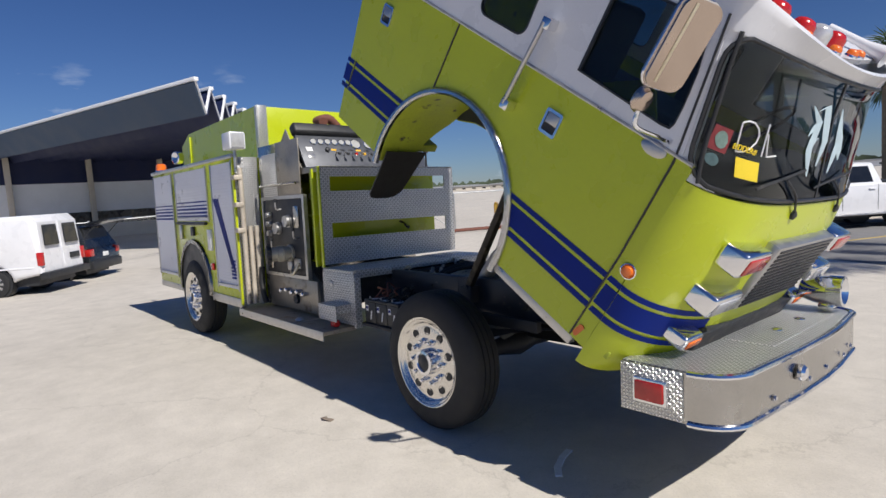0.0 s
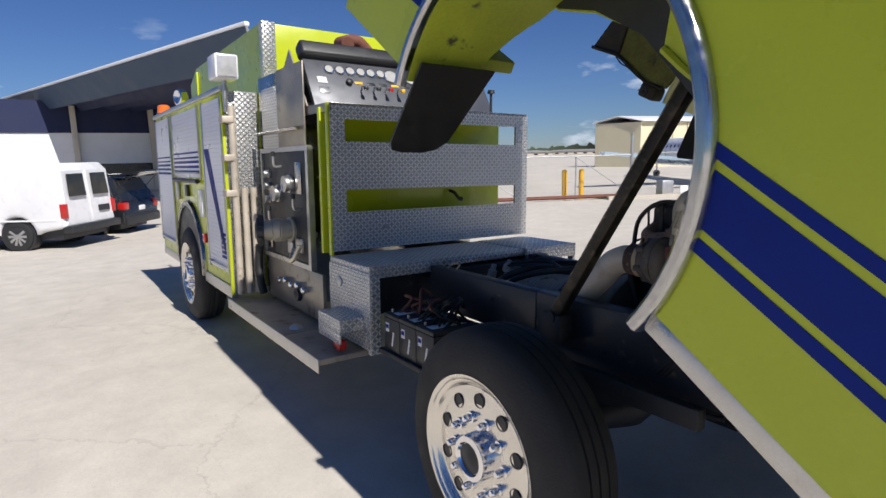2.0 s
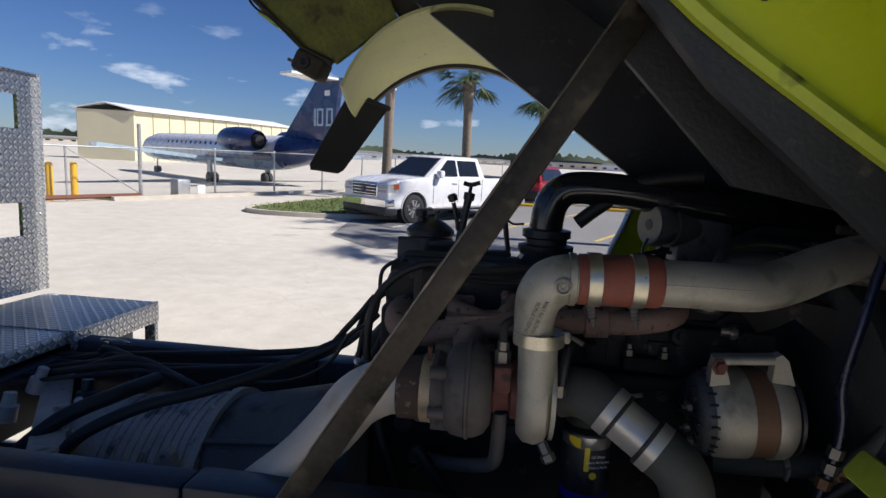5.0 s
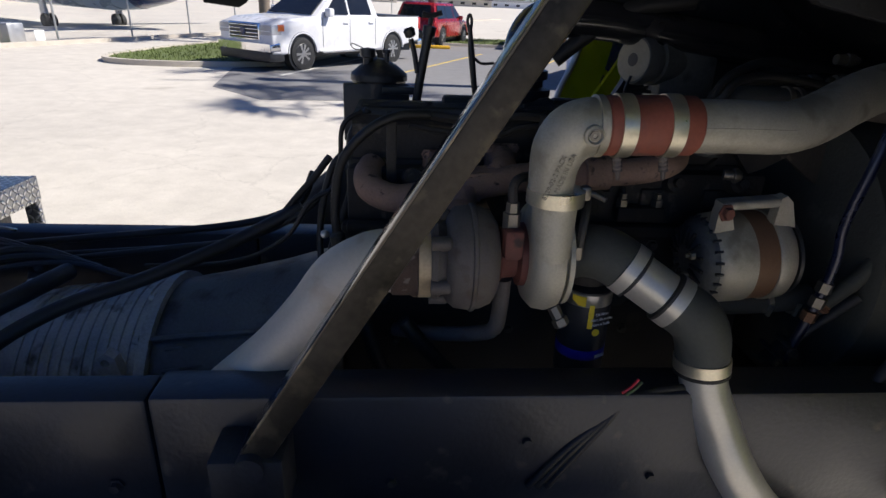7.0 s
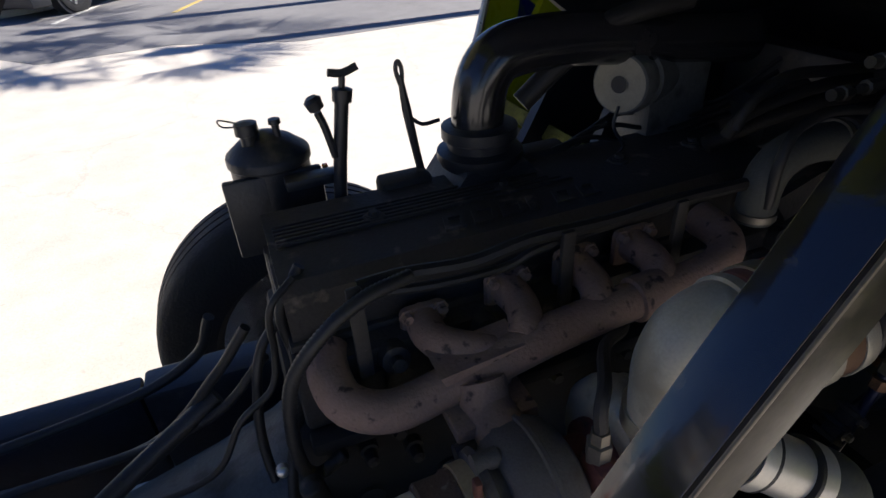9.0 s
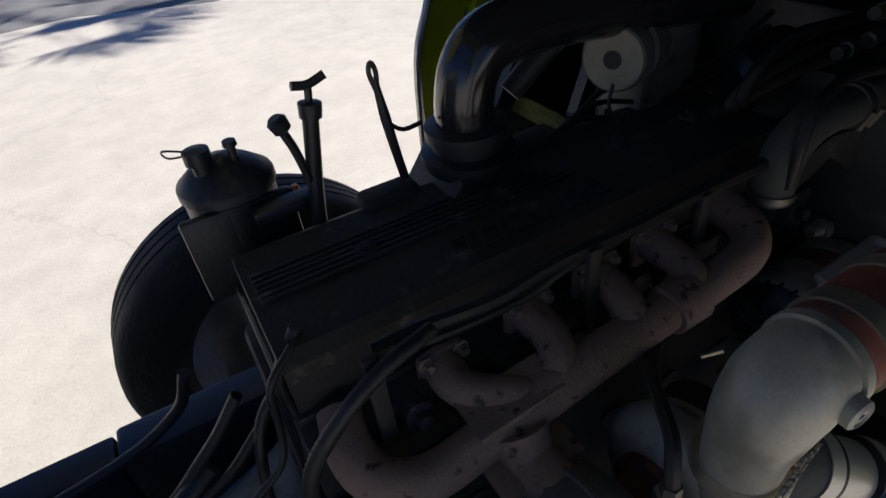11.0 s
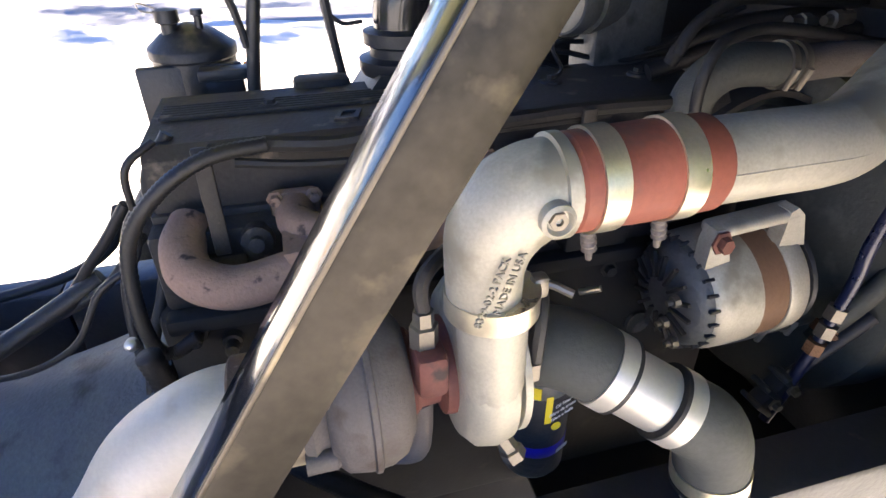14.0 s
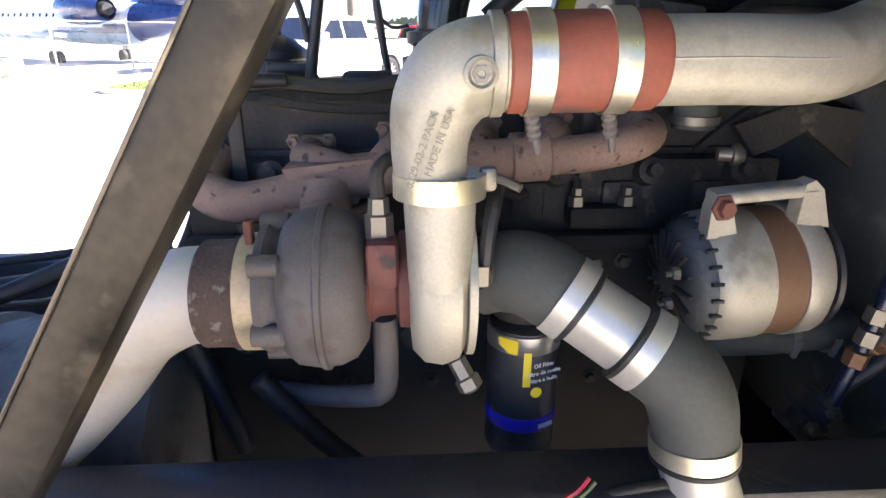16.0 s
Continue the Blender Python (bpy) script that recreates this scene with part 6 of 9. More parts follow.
part("boost_hose", tube(B(), [(0.585, -0.33, 1.445), (0.598, -0.345, 1.455), (0.603, -0.345, 1.51), (0.612, -0.325, 1.545), (0.62, -0.29, 1.55)], 0.009, 8, 5), HOSE, tb)
part("boost_nut", lathe(B(), [(-0.012, 0.014), (0.012, 0.014)], (0.596, -0.345, 1.462), (0, 0, 1), 6), NUT, tb)
part("drain_fitting", lathe(B(), [(-0.02, 0.012), (0.004, 0.012), (0.006, 0.016), (0.02, 0.016), (0.024, 0.010), (0.024, 0.0001)], (0.578, -0.34, 1.325), (0.45, -0.3, -0.8), 6), NUT, tb, "dull hexagon fitting", smooth=20)

# charge air pipe with red couplers
SECTION = WHOLE
cpy, cpz = -0.345, 1.675
ce = part("charge_elbow", tube(B(), [(0.521, cpy, 1.545), (0.520, cpy, 1.59), (0.527, cpy, 1.628), (0.546, cpy, 1.657), (0.574, cpy, 1.671), (0.612, cpy, cpz)], [0.043, 0.045, 0.051, 0.055, 0.054, 0.051], 28, 7), CAST, truck, "cast aluminium charge air elbow")
part("elbow_rim", lathe(B(), [(-0.012, 0.050), (-0.010, 0.057), (0.003, 0.057), (0.006, 0.050)], (0.596, cpy, cpz - 0.001), (1, 0, 0.02), 36), CAST, ce)
pl = part("plug_boss", lathe(B(), [(0, 0.019), (0.016, 0.018), (0.019, 0.014), (0.013, 0.011), (0.013, 0.0001)], (0.572, cpy - 0.048, 1.667), (-0.05, -1, 0.0), 22), CAST, ce)
part("plug", lathe(B(), [(0.010, 0.0105), (0.017, 0.010), (0.017, 0.0045), (0.012, 0.004), (0.012, 0.0001)], (0.572, cpy - 0.048, 1.667), (-0.05, -1, 0.0), 6), NUT, ce)
for txt, x, z in (("8329-02-2 PACK", 0.510, 1.588), ("MADE IN USA", 0.529, 1.596)):
    writing(ce, "cast_writing", txt, pose(x, cpy - 0.0535, z, 90, 0, 0) @ pose(0, 0, 0, 0, 0, 70), 0.0125, RAISED, 0.0015)
rh = part("red_coupler", lathe(B(), [(0.603, 0.051), (0.607, 0.0545), (0.690, 0.0555), (0.770, 0.0545), (0.776, 0.050)], (0, cpy, cpz), (1, 0, 0), 40), REDHOSE, truck, "red silicone hose coupler", pose(0.6, 0, cpz, 0, -1.2, 0) @ pose(-0.6, 0, -cpz))
for x in (0.6375, 0.7265):
    band(x, cpy, cpz, (1, 0, 0), 0.0562, 0.027, BRASSY, "coupler_clamp", rh, False)
    part("clamp_spring", tube(B(), [(x - 0.004, cpy - 0.01, cpz - 0.054), (x + 0.002, cpy - 0.006, cpz - 0.075), (x + 0.008, cpy, cpz - 0.102)], [0.007, 0.006, 0.004], 8, 2, False), TURBO, rh)
    part("spring_coil", lathe(B(), [(0.004 * k, 0.0095 if k % 2 else 0.0075) for k in range(8)], (x - 0.003, cpy - 0.009, cpz - 0.056), (0.2, 0.05, -1), 10), TURBO, rh)
PIPE = [(0.775, cpy, 1.678), (0.86, cpy, 1.679), (0.945, -0.34, 1.678), (1.00, -0.325, 1.684), (1.06, -0.30, 1.700), (1.13, -0.265, 1.722), (1.25, -0.21, 1.748), (1.45, -0.15, 1.765)]
part("charge_pipe", tube(B(), PIPE, 0.0495, 28, 5), CAST, truck, "dull aluminium charge air pipe")
part("pipe_seam", tube(B(), [(x, y - 0.0488, z + 0.004) for x, y, z in PIPE[:5]], 0.0016, 6, 4), CAST, truck)

# exhaust down pipe
SECTION = TURBINE @ pose(0.030, 0, 0)
ex = part("exhaust_pipe", tube(B(), [(0.228, -0.275, 1.412), (0.19, -0.278, 1.408), (0.13, -0.285, 1.375), (0.075, -0.295, 1.305), (0.0, -0.30, 1.225), (-0.085, -0.305, 1.155), (-0.15, -0.31, 1.10)], [0.062, 0.062, 0.062, 0.060, 0.056, 0.052, 0.050], 24, 5), EXHAUST, truck, "heat-stained pale exhaust pipe")
part("exhaust_flange", lathe(B(), [(0.225, 0.066), (0.228, 0.069), (0.262, 0.069), (0.268, 0.073), (0.276, 0.073)], (0, -0.275, 1.413), (1, 0, 0), 32), SCALE_RUST, ex, "dark rusty flange")
band(0.289, -0.275, 1.415, (1, 0, 0), 0.073, 0.024, TAN, "exhaust_clamp", ex, False)
part("clamp_tab", box(B(), (0.286, -0.30, 1.483), (0.296, -0.285, 1.515), 0.003), RUST, ex)
band(-0.143, -0.31, 1.105, (-0.75, -0.05, -0.6), 0.053, 0.014, ALU, "exhaust_clamp", ex)

# intake hose, two bends with a metal pipe between
SECTION = WHOLE
C1, C2, C3 = Vector((0.700, -0.345, 1.386)), Vector((0.786, -0.385, 1.333)), Vector((0.861, -0.412, 1.206))
dB = (C2 - C1).normalized()
dD = Vector((0.10, -0.10, -0.99)).normalized()
ih = part("intake_hose", tube(B(), [(0.586, -0.275, 1.386), (0.618, -0.288, 1.402), (0.652, -0.312, 1.407), (0.682, -0.334, 1.397), tuple(C1 + dB * 0.012)], [0.052, 0.056, 0.057, 0.056, 0.053], 28, 7), DUSTY, truck, "dusty black rubber intake elbow")
part("intake_link", tube(B(), [tuple(C1 + dB * 0.004), tuple(C2 + dB * 0.012)], 0.0485, 28, 2, False), DULLALU, ih, "bright metal link pipe")
part("intake_bend", tube(B(), [tuple(C2 - dB * 0.012), tuple(C2 + dB * 0.018), (0.832, -0.403, 1.300), (0.852, -0.409, 1.258), tuple(C3 + dD * 0.016)], [0.052, 0.055, 0.056, 0.055, 0.052], 28, 7), DUSTY, ih)
part("intake_pipe", tube(B(), [tuple(C3), (0.872, -0.425, 1.15), (0.905, -0.445, 1.07), (0.945, -0.475, 0.98), (1.03, -0.49, 0.87), (1.16, -0.49, 0.78)], 0.048, 28, 5), DULLALU, ih, "bright metal intake pipe")
for c, dd in ((C1, dB), (C2, dB), (C3, dD)):
    band(c.x, c.y, c.z, dd, 0.0545, 0.025, BRASSY if dd is dD else DULLALU, "intake_clamp", ih, False)
for c, dd in ((C1 + dB * 0.0155, dB), (C2 - dB * 0.0155, dB), (C3 + dD * 0.018, dD)):
    part("hose_lip", lathe(B(), [(-0.006, 0.050), (-0.003, 0.0565), (0.003, 0.0565), (0.006, 0.050)], c, dd, 36), HOSE, ih)

# oil filter with its printed label
SECTION = moved(0.034, -0.155, 0.02)
of = part("oil_filter", lathe(B(), [(1.02, 0.03), (1.025, 0.05), (1.04, 0.058), (1.245, 0.058), (1.262, 0.055), (1.27, 0.04)], (0.64, -0.045, 0), (0, 0, 1), 36), BLACK, truck, "black spin-on oil filter with a blue band")
part("blue_band", lathe(B(), [(1.088, 0.0583), (1.089, 0.0588), (1.112, 0.0588), (1.113, 0.0583)], (0.64, -0.045, 0), (0, 0, 1), 36), mat("blue_label", (0.02, 0.02, 0.42), 0.35, 0, 0.05, 20, 100, 0.0), of, "blue label band")
part("silver_band", lathe(B(), [(1.228, 0.0583), (1.229, 0.0588), (1.258, 0.0588), (1.259, 0.0575)], (0.64, -0.045, 0), (0, 0, 1), 36), ALU, of)
part("label_patch", plate(B(), [(-0.016, 0), (0, -0.012), (0.016, -0.012), (0.016, 0.012), (0, 0.012), (-0.016, 0.012)], axis="y", at=0, thick=0.001), PAPER, of, "plain yellow label patch", pose(0.607, -0.0945, 1.243, 0, 0, -34))
part("label_stripe", box(B(), (-0.006, 0, -0.03), (0.006, 0.001, 0.03), 0.0003), PAPER, of, "", pose(0.636, -0.1045, 1.205, 0, 0, -3))
for k, txt in enumerate(("Oil Filter", "Filtro de aceite", "Filtre a huile")):
    writing(of, "label_writing", txt, pose(0.663, -0.1005, 1.212 - 0.013 * k, 90, 0, 20), 0.010, WHITEMARK, 0.0004)
part("label_ring", lathe(B(), [(0, 0.009), (0.001, 0.009), (0.001, 0.006)], (0.652, -0.1035, 1.165), (0.1, -1, 0), 18), PAPER, of)
part("label_bar", box(B(), (-0.014, 0, -0.004), (0.014, 0.001, 0.004), 0.0003), WHITEMARK, of, "", pose(0.672, -0.0985, 1.10, 0, 0, 26))
part("filter_head", lathe(B(), [(1.27, 0.05), (1.30, 0.055), (1.34, 0.05)], (0.64, -0.03, 0), (0, 0, 1), 24), ENGINE, truck, "dark filter head")

# alternator
SECTION = WHOLE
al = part("alternator", lathe(B(), [(0.885, 0.06), (0.888, 0.098), (0.90, 0.106), (0.93, 0.108), (0.985, 0.108), (0.988, 0.104)], (0, 0.06, 1.335), (1, 0, 0), 36), CAST, truck, "dusty grey alternator", pose(1.043, -0.15, 1.338, 0, -5, 0) @ Matrix.Diagonal((0.86, 1.02, 1.02, 1)) @ pose(-0.985, -0.06, -1.335))
part("winding_band", lathe(B(), [(0.985, 0.103), (0.986, 0.105), (1.044, 0.105), (1.046, 0.103)], (0, 0.06, 1.335), (1, 0, 0), 36), WINDING, al, "brown winding band")
part("drive_end", lathe(B(), [(1.044, 0.108), (1.048, 0.110), (1.085, 0.108), (1.10, 0.095), (1.102, 0.04)], (0, 0.06, 1.335), (1, 0, 0), 36), CAST, al)
part("rear_cover", lathe(B(), [(0.846, 0.02), (0.848, 0.062), (0.856, 0.084), (0.87, 0.094), (0.888, 0.098)], (0, 0.06, 1.335), (1, 0, 0), 36), BELL, al, "dark grey vented rear cover")
for k in range(24):
    a = 2 * math.pi * k / 24
    part("cooling_fin", box(B(), (-0.012, -0.003, 0.086), (0.02, 0.003, 0.102), 0.001, 1), BLACK, al, "", Matrix.Translation((0.886, 0.06, 1.335)) @ pose(0, 0, 0, math.degrees(a), 0, 0))
for z, y in ((1.37, 0.0), (1.31, 0.02), (1.29, -0.01)):
    part("terminal", lathe(B(), [(0, 0.011), (0.012, 0.010), (0.013, 0.005), (0.024, 0.005), (0.024, 0.0001)], (0.832, y, z), (-1, 0, 0), 8), NUT, al)
for k in range(16):
    part("vent_bar", box(B(), (-0.002, -0.003, 0.035), (0.008, 0.003, 0.082), 0.001, 1), ENGINE, al, "", Matrix.Translation((0.832, 0.06, 1.335)) @ pose(0, 0, 0, 22.5 * k, 0, 0) @ pose(0, 0, 0, 0, 8, 0))
part("pulley", lathe(B(), [(1.102, 0.05), (1.104, 0.099), (1.112, 0.101), (1.118, 0.092), (1.122, 0.03)], (0, 0.06, 1.335), (1, 0, 0), 32), BLACK, al)
part("mount_ear", plate(B(), [(0.88, 1.42), (0.935, 1.42), (0.922, 1.465), (0.912, 1.488), (0.894, 1.488), (0.885, 1.465)], axis="y", at=0.0, thick=0.03), CAST, al)
part("mount_ear", plate(B(), [(1.04, 1.43), (1.10, 1.42), (1.082, 1.48), (1.065, 1.495), (1.05, 1.49)], axis="y", at=0.0, thick=0.03), CAST, al)
bolt((0.903, -0.002, 1.468), (0, -1, 0), 0.014, 0.018, RUST, al, "mount_bolt")
part("mount_arm", box(B(), (0.895, 0.0, 1.468), (1.08, 0.045, 1.489), 0.009, 3), CAST, al)
# lower right fittings and coolant pipe
SECTION = moved(0.11, -0.09, -0.01)
part("coolant_pipe", tube(B(), [(0.90, -0.02, 1.20), (0.99, -0.05, 1.215), (1.07, -0.05, 1.22), (1.16, -0.06, 1.235)], 0.032, 14, 4), DUSTY, truck, "dusty coolant hose")
for x in (1.05, 1.12):
    band(x, -0.05, 1.222, (1, 0, 0.1), 0.034, 0.012, ALU, "coolant_clamp")
tw = part("tie_rod", tube(B(), [(1.02, -0.14, 1.10), (1.08, -0.15, 1.165), (1.19, -0.17, 1.29)], 0.0125, 10, 3), FRAME, truck, "dark linkage rod with plates and bolts")
TW = pose(1.055, -0.15, 1.125, 0, -48, 0)
for k, (h0, h1) in enumerate(((-0.035, 0.03), (-0.028, 0.045), (-0.045, 0.03))):
    part("bracket_plate", box(B(), (-0.05 + 0.035 * k, -0.02, h0), (-0.038 + 0.035 * k, 0.03, h1), 0.004), FRAME if k % 2 else ENGINE, tw, "", TW)
part("pivot_block", box(B(), (-0.045, -0.016, -0.022), (0.04, 0.022, 0.022), 0.005), FRAME, tw, "", TW)
for k in range(2):
    bolt((1.04 + 0.03 * k, -0.168, 1.11 + 0.03 * k), (0, -1, 0), 0.009, 0.014, NUT, tw)
part("ribbed_hose", tube(B(), [(1.12, -0.13, 1.22), (1.15, -0.14, 1.27), (1.20, -0.15, 1.34), (1.26, -0.16, 1.46)], 0.02, 12, 4), DUSTY, truck, "dark convoluted hose")
band(1.135, -0.135, 1.245, (0.5, 0, 0.8), 0.022, 0.02, COPPER, "hose_clamp")
# front: fan, shroud, radiator
SECTION = moved(0.09, -0.09, 0)
part("radiator", box(B(), (1.34, -0.42, 0.80), (1.42, 0.72, 1.75), 0.01), BLACK, truck, "black radiator core")
sh = part("fan_shroud", lathe(B(), [(1.22, 0.36), (1.23, 0.38), (1.33, 0.39), (1.335, 0.37), (1.24, 0.355)], (0, 0.18, 1.28), (1, 0, 0), 40), DUSTY, truck, "dusty black fan shroud")
for k in range(7):
    a = 360 * k / 7
    part("fan_blade", plate(B(), [(-0.045, 0.06), (0.045, 0.06), (0.07, 0.33), (-0.06, 0.33)], axis="x", at=0, thick=0.006), BLACK, sh, "", Matrix.Translation((1.27, 0.18, 1.28)) @ pose(0, 0, 0, a, 0, 0) @ pose(0, 0, 0, 0, 0, 35))
part("bracket_web", plate(B(), [(0.985, 1.56), (1.03, 1.505), (1.07, 1.52), (1.12, 1.55), (1.22, 1.48), (1.24, 1.58), (1.10, 1.60)], axis="y", at=0.08, thick=0.02), ENGINE, truck, "grimy cast bracket")
part("heater_hose", tube(B(), [(0.893, 0.05, 1.56), (0.895, 0.05, 1.62), (0.905, 0.05, 1.655), (0.935, 0.05, 1.682), (0.985, 0.05, 1.692), (1.075, 0.05, 1.685), (1.09, 0.05, 1.685)], 0.036, 18, 5), DUSTY, truck, "dusty black coolant elbow hose")
part("hose_pipe", tube(B(), [(1.07, 0.05, 1.685), (1.13, 0.05, 1.687), (1.2, 0.04, 1.69), (1.32, 0.0, 1.68)], 0.031, 16, 4), TURBO, truck, "stained metal coolant pipe")
part("loop_cable", tube(B(), [(0.885, 0.02, 1.60), (0.885, 0.02, 1.68), (0.912, 0.03, 1.73), (0.96, 0.04, 1.745), (1.02, 0.05, 1.748), (1.12, 0.05, 1.735), (1.25, 0.05, 1.71), (1.34, 0.05, 1.70)], 0.010, 10, 5), HOSE, truck, "black cable looped over the hose")
band(0.893, 0.05, 1.575, (0, 0, 1), 0.038, 0.014, NUT, "coolant_clamp")
part("bleed_fitting", lathe(B(), [(0, 0.012), (0.02, 0.012), (0.022, 0.018), (0.03, 0.018), (0.04, 0.01)], (0.90, -0.03, 1.53), (1, -0.3, 0), 10), NUT, truck)
for x, y, z in ((1.055, 0.05, 1.687), (1.082, 0.05, 1.685)):
    band(x, y, z, (1, 0, -0.05), 0.0385, 0.012, NUT, "coolant_clamp")

SECTION = WHOLE
for pts, r in (([(1.05, 0.10, 1.68), (1.06, 0.10, 1.71), (1.09, 0.10, 1.742), (1.165, 0.10, 1.772), (1.29, 0.10, 1.764), (1.45, 0.10, 1.75)], 0.012),
               ([(1.05, 0.12, 1.66), (1.07, 0.11, 1.70), (1.165, 0.10, 1.726), (1.28, 0.10, 1.737), (1.40, 0.10, 1.735)], 0.014),
               ([(1.02, 0.14, 1.64), (1.12, 0.12, 1.675), (1.25, 0.10, 1.70), (1.45, 0.08, 1.705)], 0.018)):
    part("bay_hose", tube(B(), pts, r, 10, 6), HOSE, truck, "black hose across the front of the engine")
for x, z, d in ((1.26, 1.733, 1), (1.34, 1.735, -1), (1.345, 1.786, 1)):
    part("hose_end", lathe(B(), [(-0.03, 0.013), (-0.005, 0.013), (-0.004, 0.017), (0.014, 0.017), (0.016, 0.011), (0.03, 0.010)], (x, 0.05, z), (d, 0, -0.05), 8), NUT, truck, "dull hose fitting")
part("fan_bracket", grid_sheet(B(), [[(1.02 + 0.42 * k / 10, y, 1.42 + 0.20 * math.sin(math.pi * (0.15 + 0.72 * k / 10))) for k in range(11)] for y in (0.02, 0.09)], 0.012), ENGINE, truck, "grimy cast fan bracket")
part("block_fitting", box(B(), (0.775, -0.06, 1.385), (0.90, 0.0, 1.425), 0.008), BLOCK, truck, "dark block fitting")
for x in (0.79, 0.88):
    part("fitting_nut", lathe(B(), [(0, 0.015), (0.02, 0.015), (0.022, 0.01), (0.035, 0.01), (0.035, 0.0001)], (x, -0.04, 1.422), (0, 0, 1), 6), NUT, truck)
part("fitting_pipe", tube(B(), [(0.79, -0.04, 1.455), (0.785, -0.03, 1.475), (0.74, -0.02, 1.48), (0.68, -0.01, 1.47)], 0.007, 8, 4), ENGINE, truck)
SECTION = moved(0.09, -0.09, 0)
# added black sheet that shuts out daylight behind the engine
part("dark_gap_panel", box(B(), (1.02, 0.60, 0.32), (1.75, 0.64, 1.80), 0.006), BLACK, truck, "added black panel closing the view to sunlit ground")

# far side of the engine
SECTION = moved(0.14, 0.06, 0.022)
rs = part("steering_reservoir", lathe(B(), [(1.44, 0.06), (1.45, 0.083), (1.635, 0.083), (1.64, 0.088), (1.655, 0.088), (1.66, 0.086), (1.685, 0.055), (1.70, 0.024), (1.705, 0.0001)], (0.02, 0.42, 0), (0, 0, 1), 36), BLACK, truck, "black fluid reservoir with a filler cap")
part("filler_cap", lathe(B(), [(1.665, 0.016), (1.705, 0.016), (1.708, 0.024), (1.731, 0.023), (1.735, 0.0001)], (-0.012, 0.40, 0), (0, 0, 1), 20), BLACK, rs)
part("cap_wire", tube(B(), [(-0.02, 0.40, 1.73), (-0.06, 0.40, 1.745), (-0.055, 0.40, 1.73), (-0.02, 0.40, 1.725)], 0.002, 6, 4), ALU, rs)
part("breather", lathe(B(), [(1.688, 0.008), (1.718, 0.008), (1.720, 0.013), (1.730, 0.012), (1.730, 0.0001)], (0.045, 0.40, 0), (0, 0, 1), 12), BLACK, rs)
part("reservoir_bracket", box(B(), (-0.085, 0.34, 1.46), (0.115, 0.36, 1.635), 0.006), BLACK, rs)
part("orange_tag", box(B(), (0.118, 0.345, 1.615), (0.13, 0.36, 1.632), 0.003), AMBER, rs)
SECTION = moved(0.094, 0.060, -0.008, 1.08, (0.214, 0.275, 1.826))
tp = part("dipstick_tube", tube(B(), [(0.175, 0.275, 1.50), (0.185, 0.275, 1.65), (0.214, 0.275, 1.826)], 0.0125, 12, 3), BLACK, truck, "black filler tube with a tee handle")
part("tube_collar", lathe(B(), [(-0.012, 0.017), (0.01, 0.018), (0.012, 0.012)], (0.214, 0.275, 1.822), (0.16, 0, 1), 14), BLACK, tp)
part("tee_handle", tube(B(), [(0.195, 0.275, 1.862), (0.219, 0.275, 1.858), (0.246, 0.275, 1.866)], 0.007, 8, 3), BLACK, tp)
part("tee_stem", tube(B(), [(0.214, 0.275, 1.825), (0.219, 0.275, 1.86)], 0.006, 8, 2, False), BLACK, tp)
part("tube_clamp", box(B(), (0.09, 0.29, 1.655), (0.19, 0.33, 1.675), 0.004), BLACK, tp)
kn = part("breather_stick", tube(B(), [(0.185, 0.27, 1.715), (0.175, 0.27, 1.77), (0.166, 0.27, 1.80)], 0.007, 8, 3), BLACK, truck, "short black stick with a knob")
part("knob", lathe(B(), [(-0.01, 0.006), (-0.006, 0.014), (0.01, 0.016), (0.016, 0.01), (0.016, 0.0001)], (0.164, 0.27, 1.812), (-0.35, 0, 1), 14), BLACK, kn)
SECTION = moved(0.106, 0.022, -0.016, 1.08, (0.312, 0.31, 1.87))
dp = part("oil_dipstick", tube(B(), [(0.352, 0.31, 1.60), (0.335, 0.31, 1.70), (0.323, 0.31, 1.785), (0.316, 0.31, 1.85)], [0.008, 0.008, 0.009, 0.005], 8, 4), BLACK, truck, "oil dipstick with a loop handle")
part("dipstick_loop", tube(B(), [(0.316, 0.31, 1.83), (0.309, 0.31, 1.86), (0.314, 0.31, 1.875), (0.320, 0.31, 1.86), (0.318, 0.31, 1.83)], 0.004, 6, 4), BLACK, dp)
part("dipstick_stay", tube(B(), [(0.325, 0.31, 1.775), (0.35, 0.31, 1.755), (0.385, 0.31, 1.757)], 0.004, 6, 3), BLACK, dp)
SECTION = moved(0.125, -0.01, -0.01, 1.12, (0.445, 0.31, 1.69))
ci = part("intake_crossover", tube(B(), [(0.445, 0.31, 1.655), (0.442, 0.31, 1.70), (0.444, 0.31, 1.761), (0.458, 0.31, 1.811), (0.49, 0.31, 1.842), (0.552, 0.31, 1.851), (0.668, 0.31, 1.846), (0.829, 0.31, 1.824), (1.052, 0.31, 1.797)], 0.048, 20, 5), mat("glossy_black_pipe", (0.015, 0.015, 0.017), 0.2, 0, 0.2, 10, 90, 0.03, coat=0.4), truck, "glossy black intake crossover pipe")
part("crossover_flange", lathe(B(), [(1.655, 0.075), (1.665, 0.08), (1.68, 0.08), (1.685, 0.06), (1.70, 0.06), (1.705, 0.07), (1.725, 0.07), (1.73, 0.05)], (0.445, 0.31, 0), (0, 0, 1), 24), BLACK, ci)
part("crossover_base", plate(B(), [(0.34, 1.60), (0.56, 1.60), (0.51, 1.665), (0.39, 1.665)], axis="y", at=0.24, thick=0.14), BLACK, ci)
